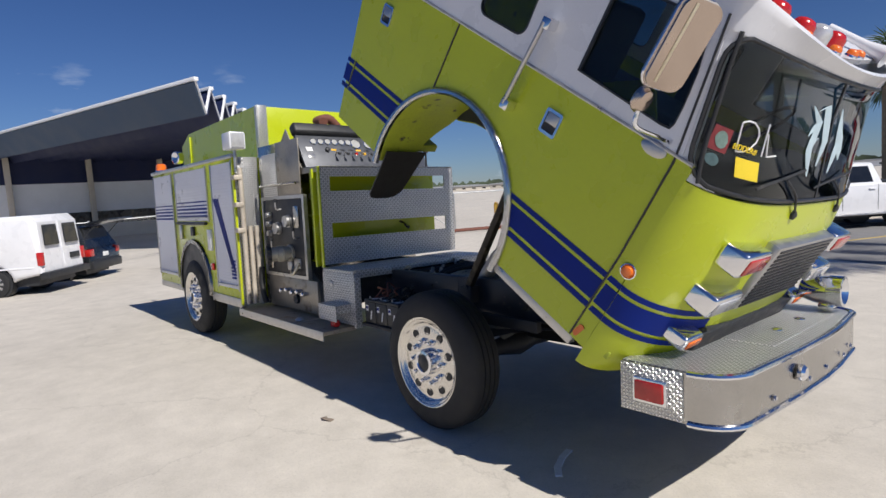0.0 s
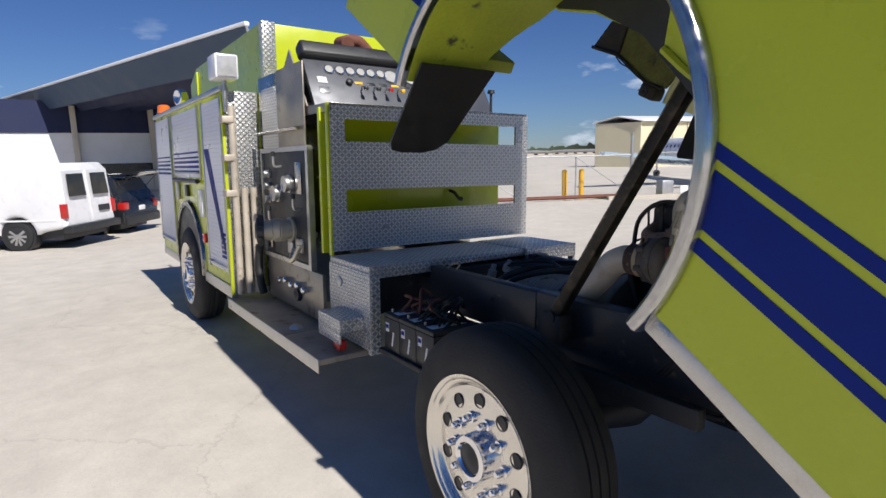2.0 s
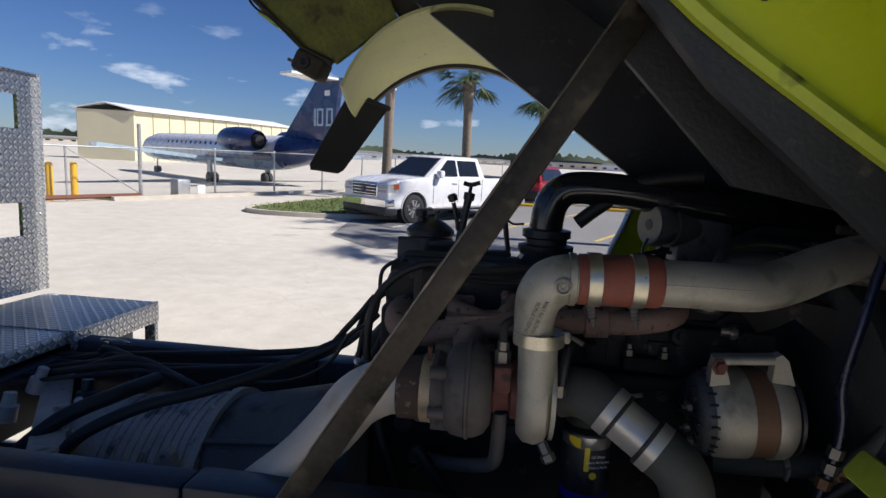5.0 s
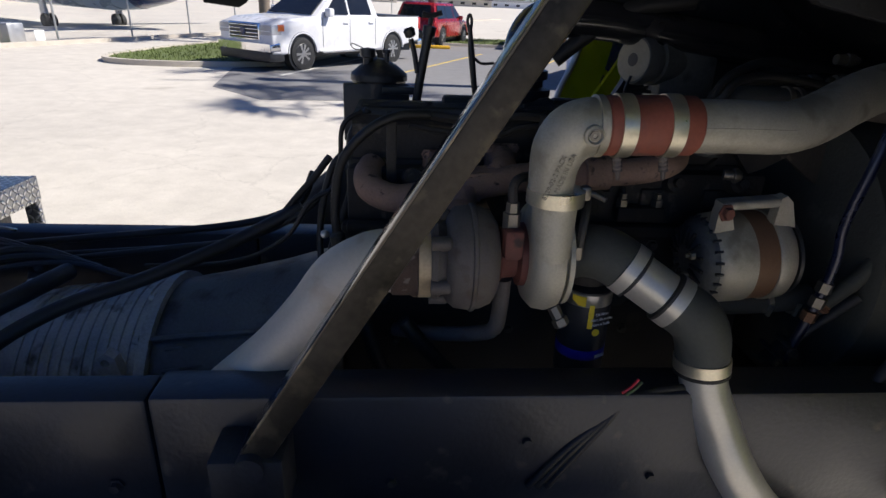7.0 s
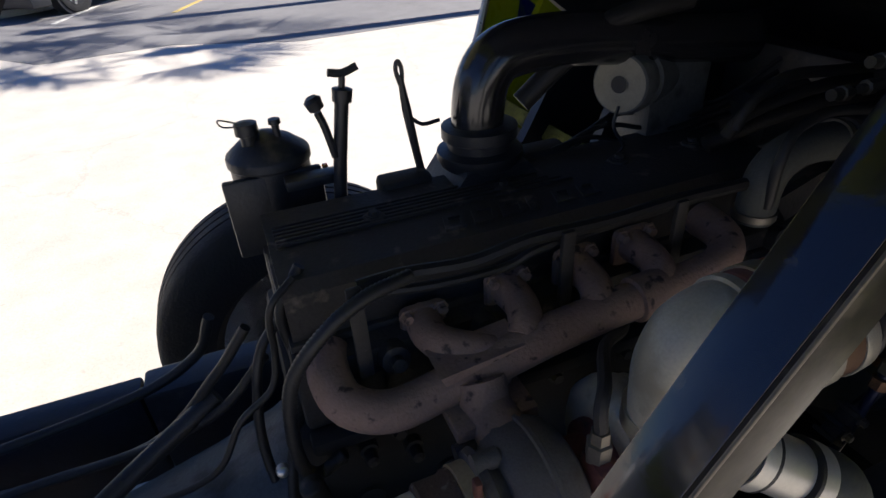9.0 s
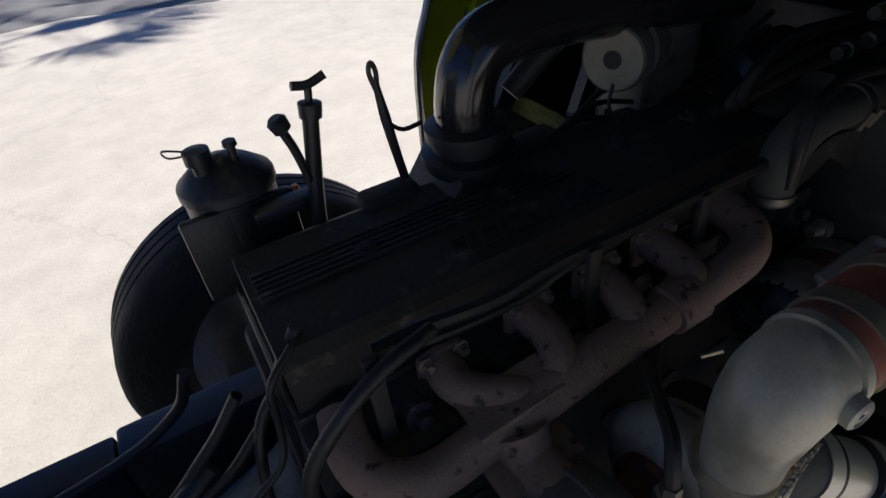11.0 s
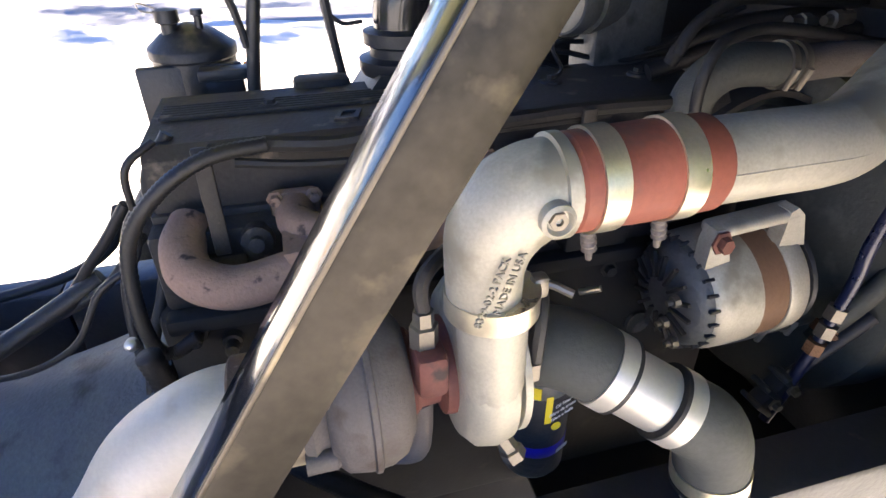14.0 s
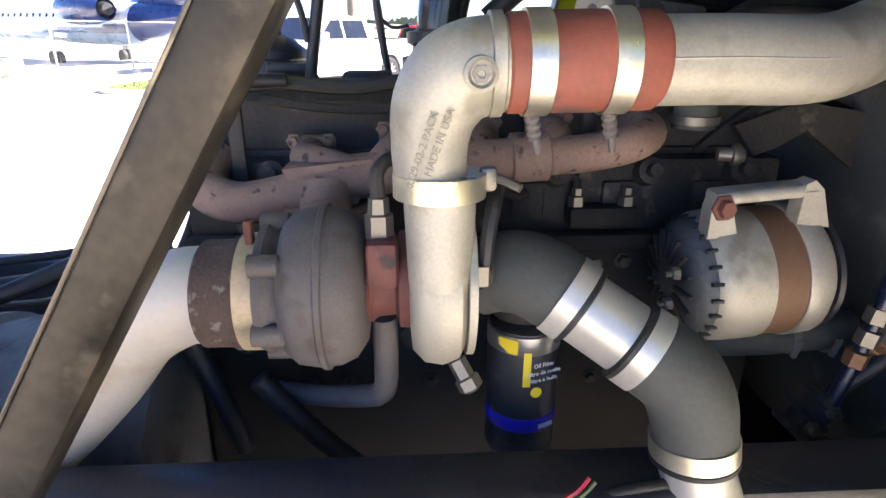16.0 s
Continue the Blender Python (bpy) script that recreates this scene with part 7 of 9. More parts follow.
part("coolant_line", tube(B(), [(0.53, 0.31, 1.75), (0.60, 0.30, 1.81), (0.70, 0.29, 1.875), (0.85, 0.27, 1.90)], 0.02, 10, 4), HOSE, truck, "black coolant line")
SECTION = moved(0.180, -0.070, 0.015, 1.02, (0.715, 0.345, 1.742))
ac = part("air_compressor", lathe(B(), [(-0.01, 0.062), (0.0, 0.066), (0.02, 0.067), (0.022, 0.06), (0.05, 0.058), (0.052, 0.066), (0.16, 0.066)], (0.715, 0.345, 1.742), (0.9, 0.42, -0.05), 32), BELL, truck, "dark round accessory pump with a pale face")
part("pump_face", lathe(B(), [(-0.013, 0.058), (-0.012, 0.022), (-0.006, 0.019), (-0.006, 0.0001)], (0.715, 0.345, 1.742), (0.9, 0.42, -0.05), 32), RAISED, ac)
part("pump_port", lathe(B(), [(-0.016, 0.018), (-0.014, 0.0001)], (0.716, 0.3455, 1.742), (0.9, 0.42, -0.05), 16), BLACK, ac)
part("pump_bracket", box(B(), (0.79, 0.34, 1.58), (0.95, 0.46, 1.83), 0.014), BELL, ac)
part("pump_wire", tube(B(), [(0.70, 0.33, 1.70), (0.685, 0.32, 1.66), (0.70, 0.30, 1.62), (0.64, 0.27, 1.61)], 0.004, 6, 4), BLACK, ac)
for k in range(4):
    part("cable", tube(B(), [(0.56 + 0.02 * k, 0.36, 1.62), (0.66 + 0.05 * k, 0.36 + 0.02 * k, 1.63 + 0.012 * k), (0.82 + 0.05 * k, 0.34, 1.60 + 0.02 * k), (1.1, 0.3, 1.66 + 0.03 * k)], 0.006, 6, 4), HOSE, truck, "thin black cable")
part("air_dryer", lathe(B(), [(0, 0.05), (0.02, 0.07), (0.16, 0.07), (0.18, 0.05), (0.2, 0.02)], (1.0, 0.3, 1.62), (1, -0.1, 0.15), 24), BLACK, truck, "black accessory housing")

# hoses and wires behind the head
SECTION = moved(0.06, 0.0, -0.06)
HW = [([(0.075, 0.05, 1.69), (0.03, 0.03, 1.655), (0.02, 0.04, 1.56), (0.0, 0.03, 1.50), (-0.06, 0.02, 1.46), (-0.13, 0.02, 1.36), (-0.30, 0.1, 1.26), (-0.6, 0.25, 1.18)], 0.006),
      ([(0.09, 0.08, 1.69), (0.045, 0.07, 1.62), (0.05, 0.05, 1.52), (0.03, 0.02, 1.44), (0.0, -0.02, 1.36), (-0.02, -0.06, 1.26)], 0.010),
      ([(0.06, 0.10, 1.60), (0.0, 0.08, 1.55), (-0.03, 0.06, 1.45), (-0.04, 0.04, 1.35), (-0.03, 0.0, 1.25)], 0.009),
      ([(-0.02, 0.15, 1.55), (-0.10, 0.16, 1.45), (-0.25, 0.20, 1.30), (-0.5, 0.25, 1.24), (-0.9, 0.28, 1.18)], 0.010),
      ([(0.0, 0.12, 1.50), (-0.12, 0.14, 1.38), (-0.35, 0.22, 1.27), (-0.8, 0.30, 1.20), (-1.3, 0.33, 1.16)], 0.009),
      ([(-0.10, 0.36, 1.45), (-0.16, 0.38, 1.34), (-0.35, 0.38, 1.27), (-0.9, 0.38, 1.21), (-1.5, 0.38, 1.15)], 0.012)]
for pts, r in HW:
    part("engine_hose", tube(B(), pts, r, 10, 6), HOSE, truck, "black engine hose")
# ribbed loom
SECTION = HEAD
def ribbed(points, r, name="ribbed_loom"):
    line = smooth_line(points, 22)
    bm = tube(B(), line, [r * (1.0 if k % 2 else 0.86) for k in range(len(line))], 10, 1, False)
    return part(name, bm, HOSE, truck, "black corrugated wiring sleeve", smooth=80)


SECTION = WHOLE
ribbed([(0.30, -0.04, 1.64), (0.22, -0.06, 1.636), (0.150, -0.07, 1.598), (0.095, -0.07, 1.528), (0.077, -0.07, 1.42), (0.082, -0.07, 1.345), (0.105, -0.07, 1.325), (0.148, -0.07, 1.35)], 0.012)
ribbed([(0.085, -0.12, 1.37), (0.104, -0.12, 1.26), (0.15, -0.13, 1.12), (0.19, -0.14, 1.0)], 0.020)
SECTION = HEAD
ribbed([(0.19, -0.12, 1.23), (0.24, -0.12, 1.16), (0.30, -0.12, 1.09), (0.39, -0.12, 1.0)], 0.020)
for k in range(3):
    ribbed([(0.46 + 0.02 * k, -0.40, 0.98), (0.56 + 0.02 * k, -0.39, 1.10 + 0.01 * k), (0.66, -0.38, 1.165 + 0.012 * k), (0.78, -0.37, 1.19 + 0.01 * k), (1.0, -0.34, 1.16)], 0.009)
part("red_wire", tube(B(), [(0.63, -0.40, 1.22), (0.645, -0.402, 1.235), (0.66, -0.398, 1.252)], 0.003, 6, 4), REDLENS, truck, "thin red wire")
part("green_wire", tube(B(), [(0.64, -0.40, 1.215), (0.655, -0.402, 1.232), (0.668, -0.398, 1.245)], 0.003, 6, 4), FROND, truck, "thin green wire")
for x, y, z in ((0.14, 0.0, 1.36), (0.22, 0.0, 1.33), (0.09, -0.02, 1.39), (0.06, 0.0, 1.16), (0.17, 0.0, 1.10), (0.25, 0.0, 1.12)):
    part("sensor", lathe(B(), [(0, 0.018), (0.02, 0.017), (0.022, 0.012), (0.045, 0.011), (0.05, 0.006), (0.05, 0.0001)], (x, 0.03, z), (0, -1, 0.1), 10), ENGINE, truck, "small engine sensor")
part("bright_fitting", lathe(B(), [(0, 0.011), (0.012, 0.010), (0.016, 0.005), (0.016, 0.0001)], (-0.003, 0.007, 1.399), (0, -1, 0.4), 12), ALU, truck)
part("drain_bolt", tube(B(), [(0.735, -0.05, 1.39), (0.765, -0.07, 1.405)], 0.006, 8, 2, False), BRASSY, truck)

# gearbox
SECTION = moved(0.035, 0.02, -0.06)
gb = part("gearbox", lathe(B(), [(-0.98, 0.12), (-0.96, 0.20), (-0.90, 0.225), (-0.80, 0.225), (-0.79, 0.25), (-0.765, 0.25), (-0.755, 0.255), (-0.44, 0.285), (-0.43, 0.305), (-0.405, 0.305), (-0.395, 0.24)], (0, 0.02, 0.925), (1, 0, 0), 44), TRANS, truck, "dirty grey automatic gearbox casting")
part("bell_housing", lathe(B(), [(-0.404, 0.24), (-0.403, 0.287), (-0.30, 0.305), (-0.12, 0.345), (0.0, 0.38), (0.02, 0.39), (0.04, 0.39)], (0, 0.02, 0.925), (1, 0, 0), 44), BELL, gb, "dark grey bell housing")
for k in range(11):
    x = -0.735 + 0.027 * k
    part("casting_rib", lathe(B(), [(x, 0.256 + 0.0025 * k), (x + 0.002, 0.262 + 0.0026 * k), (x + 0.008, 0.262 + 0.0026 * k), (x + 0.010, 0.257 + 0.0026 * k)], (0, 0.02, 0.925), (1, 0, 0), 44), TRANS, gb)
for k in range(14):
    a = 2 * math.pi * k / 14
    bolt((-0.43, 0.02 + 0.295 * math.cos(a), 0.925 + 0.295 * math.sin(a)), (-1, 0, 0), 0.010, 0.016, TRANS, gb)
    bolt((-0.79, 0.02 + 0.238 * math.cos(a), 0.925 + 0.238 * math.sin(a)), (-1, 0, 0), 0.010, 0.016, TRANS, gb)
for a, r0, r1 in ((128, 0.300, 0.355), (146, 0.298, 0.352), (162, 0.296, 0.35)):
    ca, sa = math.cos(radians(a)), math.sin(radians(a))
    part("bell_rib", tube(B(), [(-0.40, 0.02 + r0 * ca, 0.925 + r0 * sa), (-0.10, 0.02 + r1 * ca, 0.925 + r1 * sa)], 0.008, 6, 2, False), BELL, gb)
for k in range(9):
    a = radians(64 + 9 * k)
    part("bell_web", box(B(), (-0.37, -0.004, 0.0), (-0.03, 0.004, 0.03), 0.002, 1), BELL, gb, "", Matrix.Translation((0, 0.02 + 0.305 * math.cos(a), 0.925 + 0.315 * math.sin(a))) @ pose(0, 0, 0, math.degrees(a) - 90, -9, 0))
for x, y, z in ((-0.86, -0.12, 1.10), (-0.90, -0.02, 1.14), (-0.82, 0.10, 1.15), (-1.05, -0.2, 1.05)):
    part("hose_fitting", lathe(B(), [(0, 0.016), (0.018, 0.016), (0.02, 0.011), (0.045, 0.010), (0.047, 0.014), (0.06, 0.013), (0.06, 0.0001)], (x, y, z), (0.2, -0.5, 0.8), 8), DULLALU, gb)
part("bell_window", box(B(), (-0.36, -0.285, 1.04), (-0.12, -0.24, 1.10), 0.006), BLACK, gb)
part("lifting_lug", plate(B(), [(-0.52, 1.10), (-0.45, 1.10), (-0.46, 1.15), (-0.48, 1.165), (-0.50, 1.15)], [arc(-0.483, 1.138, 0.010, 0, 330, 10)], axis="y", at=-0.235, thick=0.03), TRANS, gb)
part("shift_lever", tube(B(), [(-0.95, -0.18, 1.06), (-0.98, -0.28, 1.09), (-0.88, -0.30, 1.12)], 0.012, 8, 4), TRANS, gb)
part("sump_cover", box(B(), (-0.97, -0.16, 0.58), (-0.42, 0.2, 0.72), 0.02), TRANS, gb)
part("gearbox_hose", tube(B(), [(-0.81, -0.20, 0.98), (-0.80, -0.24, 1.08), (-0.74, -0.22, 1.17), (-0.62, -0.12, 1.225), (-0.45, -0.02, 1.26), (-0.25, 0.1, 1.32), (-0.08, 0.15, 1.40)], 0.019, 12, 6), HOSE, truck, "black gearbox breather hose")
part("gearbox_hose", tube(B(), [(-1.0, -0.25, 0.95), (-0.97, -0.23, 1.06), (-0.87, -0.15, 1.17), (-0.76, -0.05, 1.22), (-0.72, 0.1, 1.22)], 0.024, 12, 6), HOSE, truck, "black gearbox breather hose")
part("drive_shaft", tube(B(), [(-0.98, 0.02, 0.92), (-2.4, 0.02, 0.86)], 0.06, 16, 2, False), FRAME, truck, "dark drive shaft")
for k in range(7):
    pts = [(-0.55 - 0.06 * k, 0.10 + 0.03 * k, 1.2), (-0.8 - 0.05 * k, 0.16 + 0.025 * k, 1.22 + 0.01 * (k % 3)), (-1.15, 0.12 + 0.045 * k, 1.17 + 0.012 * (k % 2)), (-1.6, 0.08 + 0.05 * k, 1.10)]
    part("chassis_cable", tube(B(), pts, 0.008 + 0.003 * (k % 3), 8, 5), HOSE if k % 3 else FRAME, truck, "black chassis cable")
for k, (x, y) in enumerate(((-0.95, 0.05), (-1.1, -0.1), (-0.88, 0.2), (-1.2, 0.12))):
    cn = part("valve_unit", lathe(B(), [(0, 0.03), (0.05, 0.03), (0.055, 0.02), (0.09, 0.018), (0.09, 0.0001)], (x, y, 1.12), (0.1 * k, 0.2, 1), 14), TRANS if k % 2 else BLACK, truck, "small chassis valve")
for y in (-0.43, 0.43):
    part("frame_loop", tube(B(), [(-1.16, y, 1.21), (-1.15, y * 0.9, 1.235), (-1.08, y * 0.9, 1.24), (-1.06, y, 1.215)], 0.006, 6, 4), BRASSY, truck)
part("cross_member", box(B(), (-1.36, -0.43, 0.95), (-1.28, 0.43, 1.17), 0.01), FRAME, truck, "black frame cross member")
part("cross_strap", box(B(), (-0.045, -0.35, -0.012), (0.045, 0.35, 0.012), 0.004), TRANS, truck, "grey steel strap", pose(-1.02, 0.0, 1.13, 0, 0, 38))
# added plate: keeps the gap between the rails as dark as deep shade
part("added_dark_plate", box(B(), (0.72, -0.345, 0.80), (1.85, 0.445, 0.815), 0.004), HOSE, truck, "added black plate hiding bright ground between the frame rails")
part("fender_brace", box(B(), (-0.6, -0.62, 0.86), (0.75, -0.56, 0.95), 0.01), FRAME, truck, "black side brace")

# lifting cylinder line and linkage on the near side
SECTION = WHOLE
hl = part("hydraulic_line", tube(B(), [(1.30, -0.25, 2.0), (1.245, -0.27, 1.75), (1.215, -0.28, 1.60), (1.20, -0.27, 1.46), (1.215, -0.26, 1.38), (1.214, -0.25, 1.28), (1.178, -0.25, 1.13), (1.15, -0.25, 1.05)], 0.011, 12, 5), mat("blue_black_line", (0.012, 0.017, 0.05), 0.35, 0.2, 0.2, 9, 90, 0.05, coat=0.25), truck, "blue-black hydraulic line")
for z, x in ((1.30, 1.217), (1.262, 1.211), (1.225, 1.201)):
    part("line_nut", lathe(B(), [(-0.014, 0.014), (-0.012, 0.018), (0.012, 0.018), (0.014, 0.014)], (x, -0.25, z), (0.2, 0, 1), 6), NUT if z > 1.25 else COPPER, hl)
rod = part("grey_tipped_rod", tube(B(), [(1.30, -0.40, 1.20), (1.20, -0.425, 1.04)], 0.013, 12, 2, False), FRAME, truck, "dark rod with a bright end")
part("rod_end", tube(B(), [(1.20, -0.425, 1.04), (1.163, -0.435, 0.935)], [0.012, 0.010], 12, 2, False), DULLALU, rod)

# batteries in their tray, beside the frame
tray = tagged(part("battery_tray", box(B(), (-1.16, -0.92, 0.66), (-0.54, -0.55, 0.69), 0.004), FRAME, truck, "black steel battery tray"))
def battery(x):
    bt = thing("battery", TRUCK @ pose(x, -0.735, 0.691) @ Matrix.Diagonal((0.77, 0.88, 1, 1)), "dusty black lead-acid battery with white labels on a tray", "battery", "batteries on the tray")
    part("case", box(B(), (-0.118, -0.185, 0), (0.118, 0.185, 0.205), 0.008), BLACK, bt)
    part("lid", box(B(), (-0.12, -0.188, 0.206), (0.12, 0.188, 0.232), 0.008), BLACK, bt)
    part("top_label", box(B(), (-0.04, -0.15, 0.232), (0.05, 0.12, 0.2335), 0.0005), WHITEMARK, bt, "worn white label")
    part("front_label", box(B(), (-0.085, -0.1875, 0.12), (-0.035, -0.185, 0.175), 0.0005), WHITEMARK, bt, "small white label")
    part("label_print", box(B(), (-0.08, -0.189, 0.14), (-0.04, -0.1874, 0.165), 0.0003), BLUE, bt)
    part("chalk_mark", plate(B(), [(0.0, 0.04), (0.018, 0.035), (0.045, 0.125), (0.025, 0.13)], axis="y", at=-0.1875, thick=0.002), WHITEMARK, bt, "white chalk mark")
    for y in (-0.13, 0.13):
        part("terminal", lathe(B(), [(0, 0.010), (0.02, 0.009), (0.02, 0.0001)], (-0.08, y, 0.232), (0, 0, 1), 12), ALU, bt)
    return bt


for x in (-1.035, -0.85, -0.665):
    battery(x)
cb = thing("battery_cables", TRUCK @ pose(-0.85, -0.72, 0.92), "tangle of black and red battery cables", "cable")
random.seed(4)
for k in range(16):
    x0, x1 = random.uniform(-0.25, 0.23), random.uniform(-0.23, 0.25)
    pts = [(x0, random.uniform(-0.14, 0.14), 0.0), (x0 * 0.6 + 0.05, random.uniform(-0.1, 0.12), random.uniform(0.04, 0.1)), ((x0 + x1) / 2, random.uniform(-0.06, 0.16), random.uniform(0.05, 0.15)), (x1 * 0.8, random.uniform(-0.1, 0.14), random.uniform(0.03, 0.09)), (x1, random.uniform(-0.14, 0.14), 0.0)]
    part("cable", tube(B(), pts, random.choice((0.005, 0.007, 0.009)), 6, 6), RUST if k % 5 == 0 else HOSE, cb)


# ---------------- surroundings ----------------
RNG = random.Random(5)
KERB_A, KERB_D, KERB_N = Vector((-11.7, 15.7, 0)), Vector((0.388, 0.922, 0)), Vector((-0.922, 0.388, 0))


def field(u, s, z=0.0):
    """A place u along the airfield kerb and s beyond it; the airfield lies a little lower."""
    p = KERB_A + KERB_D * u + KERB_N * s
    return Vector((p.x, p.y, -0.04 * min(max(s, 0), 17.5) + z))


def facing(x, y, deg, z=0.0):
    return pose(x, y, z, 0, 0, deg)


# --- road vehicles: x forward, y to the vehicle's left, the front axle over x = 0
def slab(bm, outline, y0, y1, bevel=0.04):
    """A side outline pushed from y0 to y1 with rounded shoulders."""
    start = len(bm.verts)
    plate(bm, outline, axis="y", at=y0, thick=y1 - y0)
    bmesh.ops.recalc_face_normals(bm, faces=bm.faces[:])
    bm.verts.ensure_lookup_table()
    mine = set(bm.verts[start:])
    rim = [e for e in bm.edges if e.verts[0] in mine and len(e.link_faces) == 2 and e.calc_face_angle(0) > 1.2 and abs(e.verts[0].co.y - e.verts[1].co.y) < 1e-5]
    if bevel:
        bmesh.ops.bevel(bm, geom=rim, offset=bevel, segments=3, affect="EDGES", profile=0.5)
    return bm


def greenhouse(bm, low, high, z0, z1, w0, w1):
    """The glazed upper body: low and high are its (rear, front) ends in x, narrower at the roof."""
    rows = []
    for k in range(5):
        s = k / 4
        c = math.sin(s * math.pi / 2)
        z = z0 + (z1 - z0) * s
        xr, xf = low[0] + (high[0] - low[0]) * s, low[1] + (high[1] - low[1]) * s
        w = w0 + (w1 - w0) * s
        rows.append([(xr, -w, z), (xr + 0.06, -w - 0.02, z), (xf - 0.06, -w - 0.02, z), (xf, -w + 0.05, z), (xf + 0.03, 0, z), (xf, w - 0.05, z), (xf - 0.06, w + 0.02, z), (xr + 0.06, w + 0.02, z), (xr, w, z), (xr, -w, z)])
    top = rows[-1]
    rows.append([(p[0] * 0.94 + 0.06 * (high[0] + high[1]) / 2, p[1] * 0.92, z1 + 0.035) for p in top])
    rows.append([((high[0] + high[1]) / 2 + (p[0] - (high[0] + high[1]) / 2) * 0.5, p[1] * 0.5, z1 + 0.05) for p in top])
    grid_sheet(bm, rows)
    bmesh.ops.remove_doubles(bm, verts=bm.verts[:], dist=1e-4)
    bmesh.ops.holes_fill(bm, edges=[e for e in bm.edges if len(e.link_faces) == 1], sides=0)
    return bm


def quad(bm, pts, thick=0.008):
    vs = [bm.verts.new(p) for p in pts]
    f = bm.faces.new(vs)
    bmesh.ops.recalc_face_normals(bm, faces=[f])
    bmesh.ops.solidify(bm, geom=[f], thickness=thick)
    return bm


def road_wheel(parent, x, y, r, material=None):
    """A car wheel with a tyre and a spoked rim; the outer face looks away from the car's middle."""
    s = 1 if y > 0 else -1
    w = part("wheel", lathe(B(), [(-0.11, r * 0.64), (-0.12, r * 0.8), (-0.1, r * 0.96), (-0.06, r), (0.06, r), (0.1, r * 0.96), (0.12, r * 0.8), (0.11, r * 0.64)], (x, y, r), (0, s, 0), 28), RUBBER, parent, "black tyre on an alloy rim")
    part("rim", lathe(B(), [(0.112, r * 0.645), (0.118, r * 0.62), (0.09, r * 0.58), (0.03, r * 0.56), (0.03, 0.0001)], (x, y, r), (0, s, 0), 28), BLACK, w)
    for k in range(10):
        a = 2 * math.pi * k / 10
        d_ = Vector((math.cos(a), 0, math.sin(a)))
        e_ = Vector((-math.sin(a), 0, math.cos(a)))
        c = Vector((x, y + s * 0.095, r))
        bm = B()
        quad(bm, [c + d_ * r * 0.1 - e_ * 0.022, c + d_ * r * 0.6 - e_ * 0.03, c + d_ * r * 0.6 + e_ * 0.03, c + d_ * r * 0.1 + e_ * 0.022], 0.02)
        part("spoke", bm, material or ALU, w)
    part("hub", lathe(B(), [(0.06, 0.07), (0.11, 0.065), (0.118, 0.04), (0.118, 0.0001)], (x, y, r), (0, s, 0), 16), ALU, w)
    return w


def arch_line(wx, r, z):
    """Points over a wheel opening, from its front foot to its rear foot."""
    return [(wx + r * math.cos(radians(a)), z + r * math.sin(radians(a))) for a in range(0, 181, 15)]


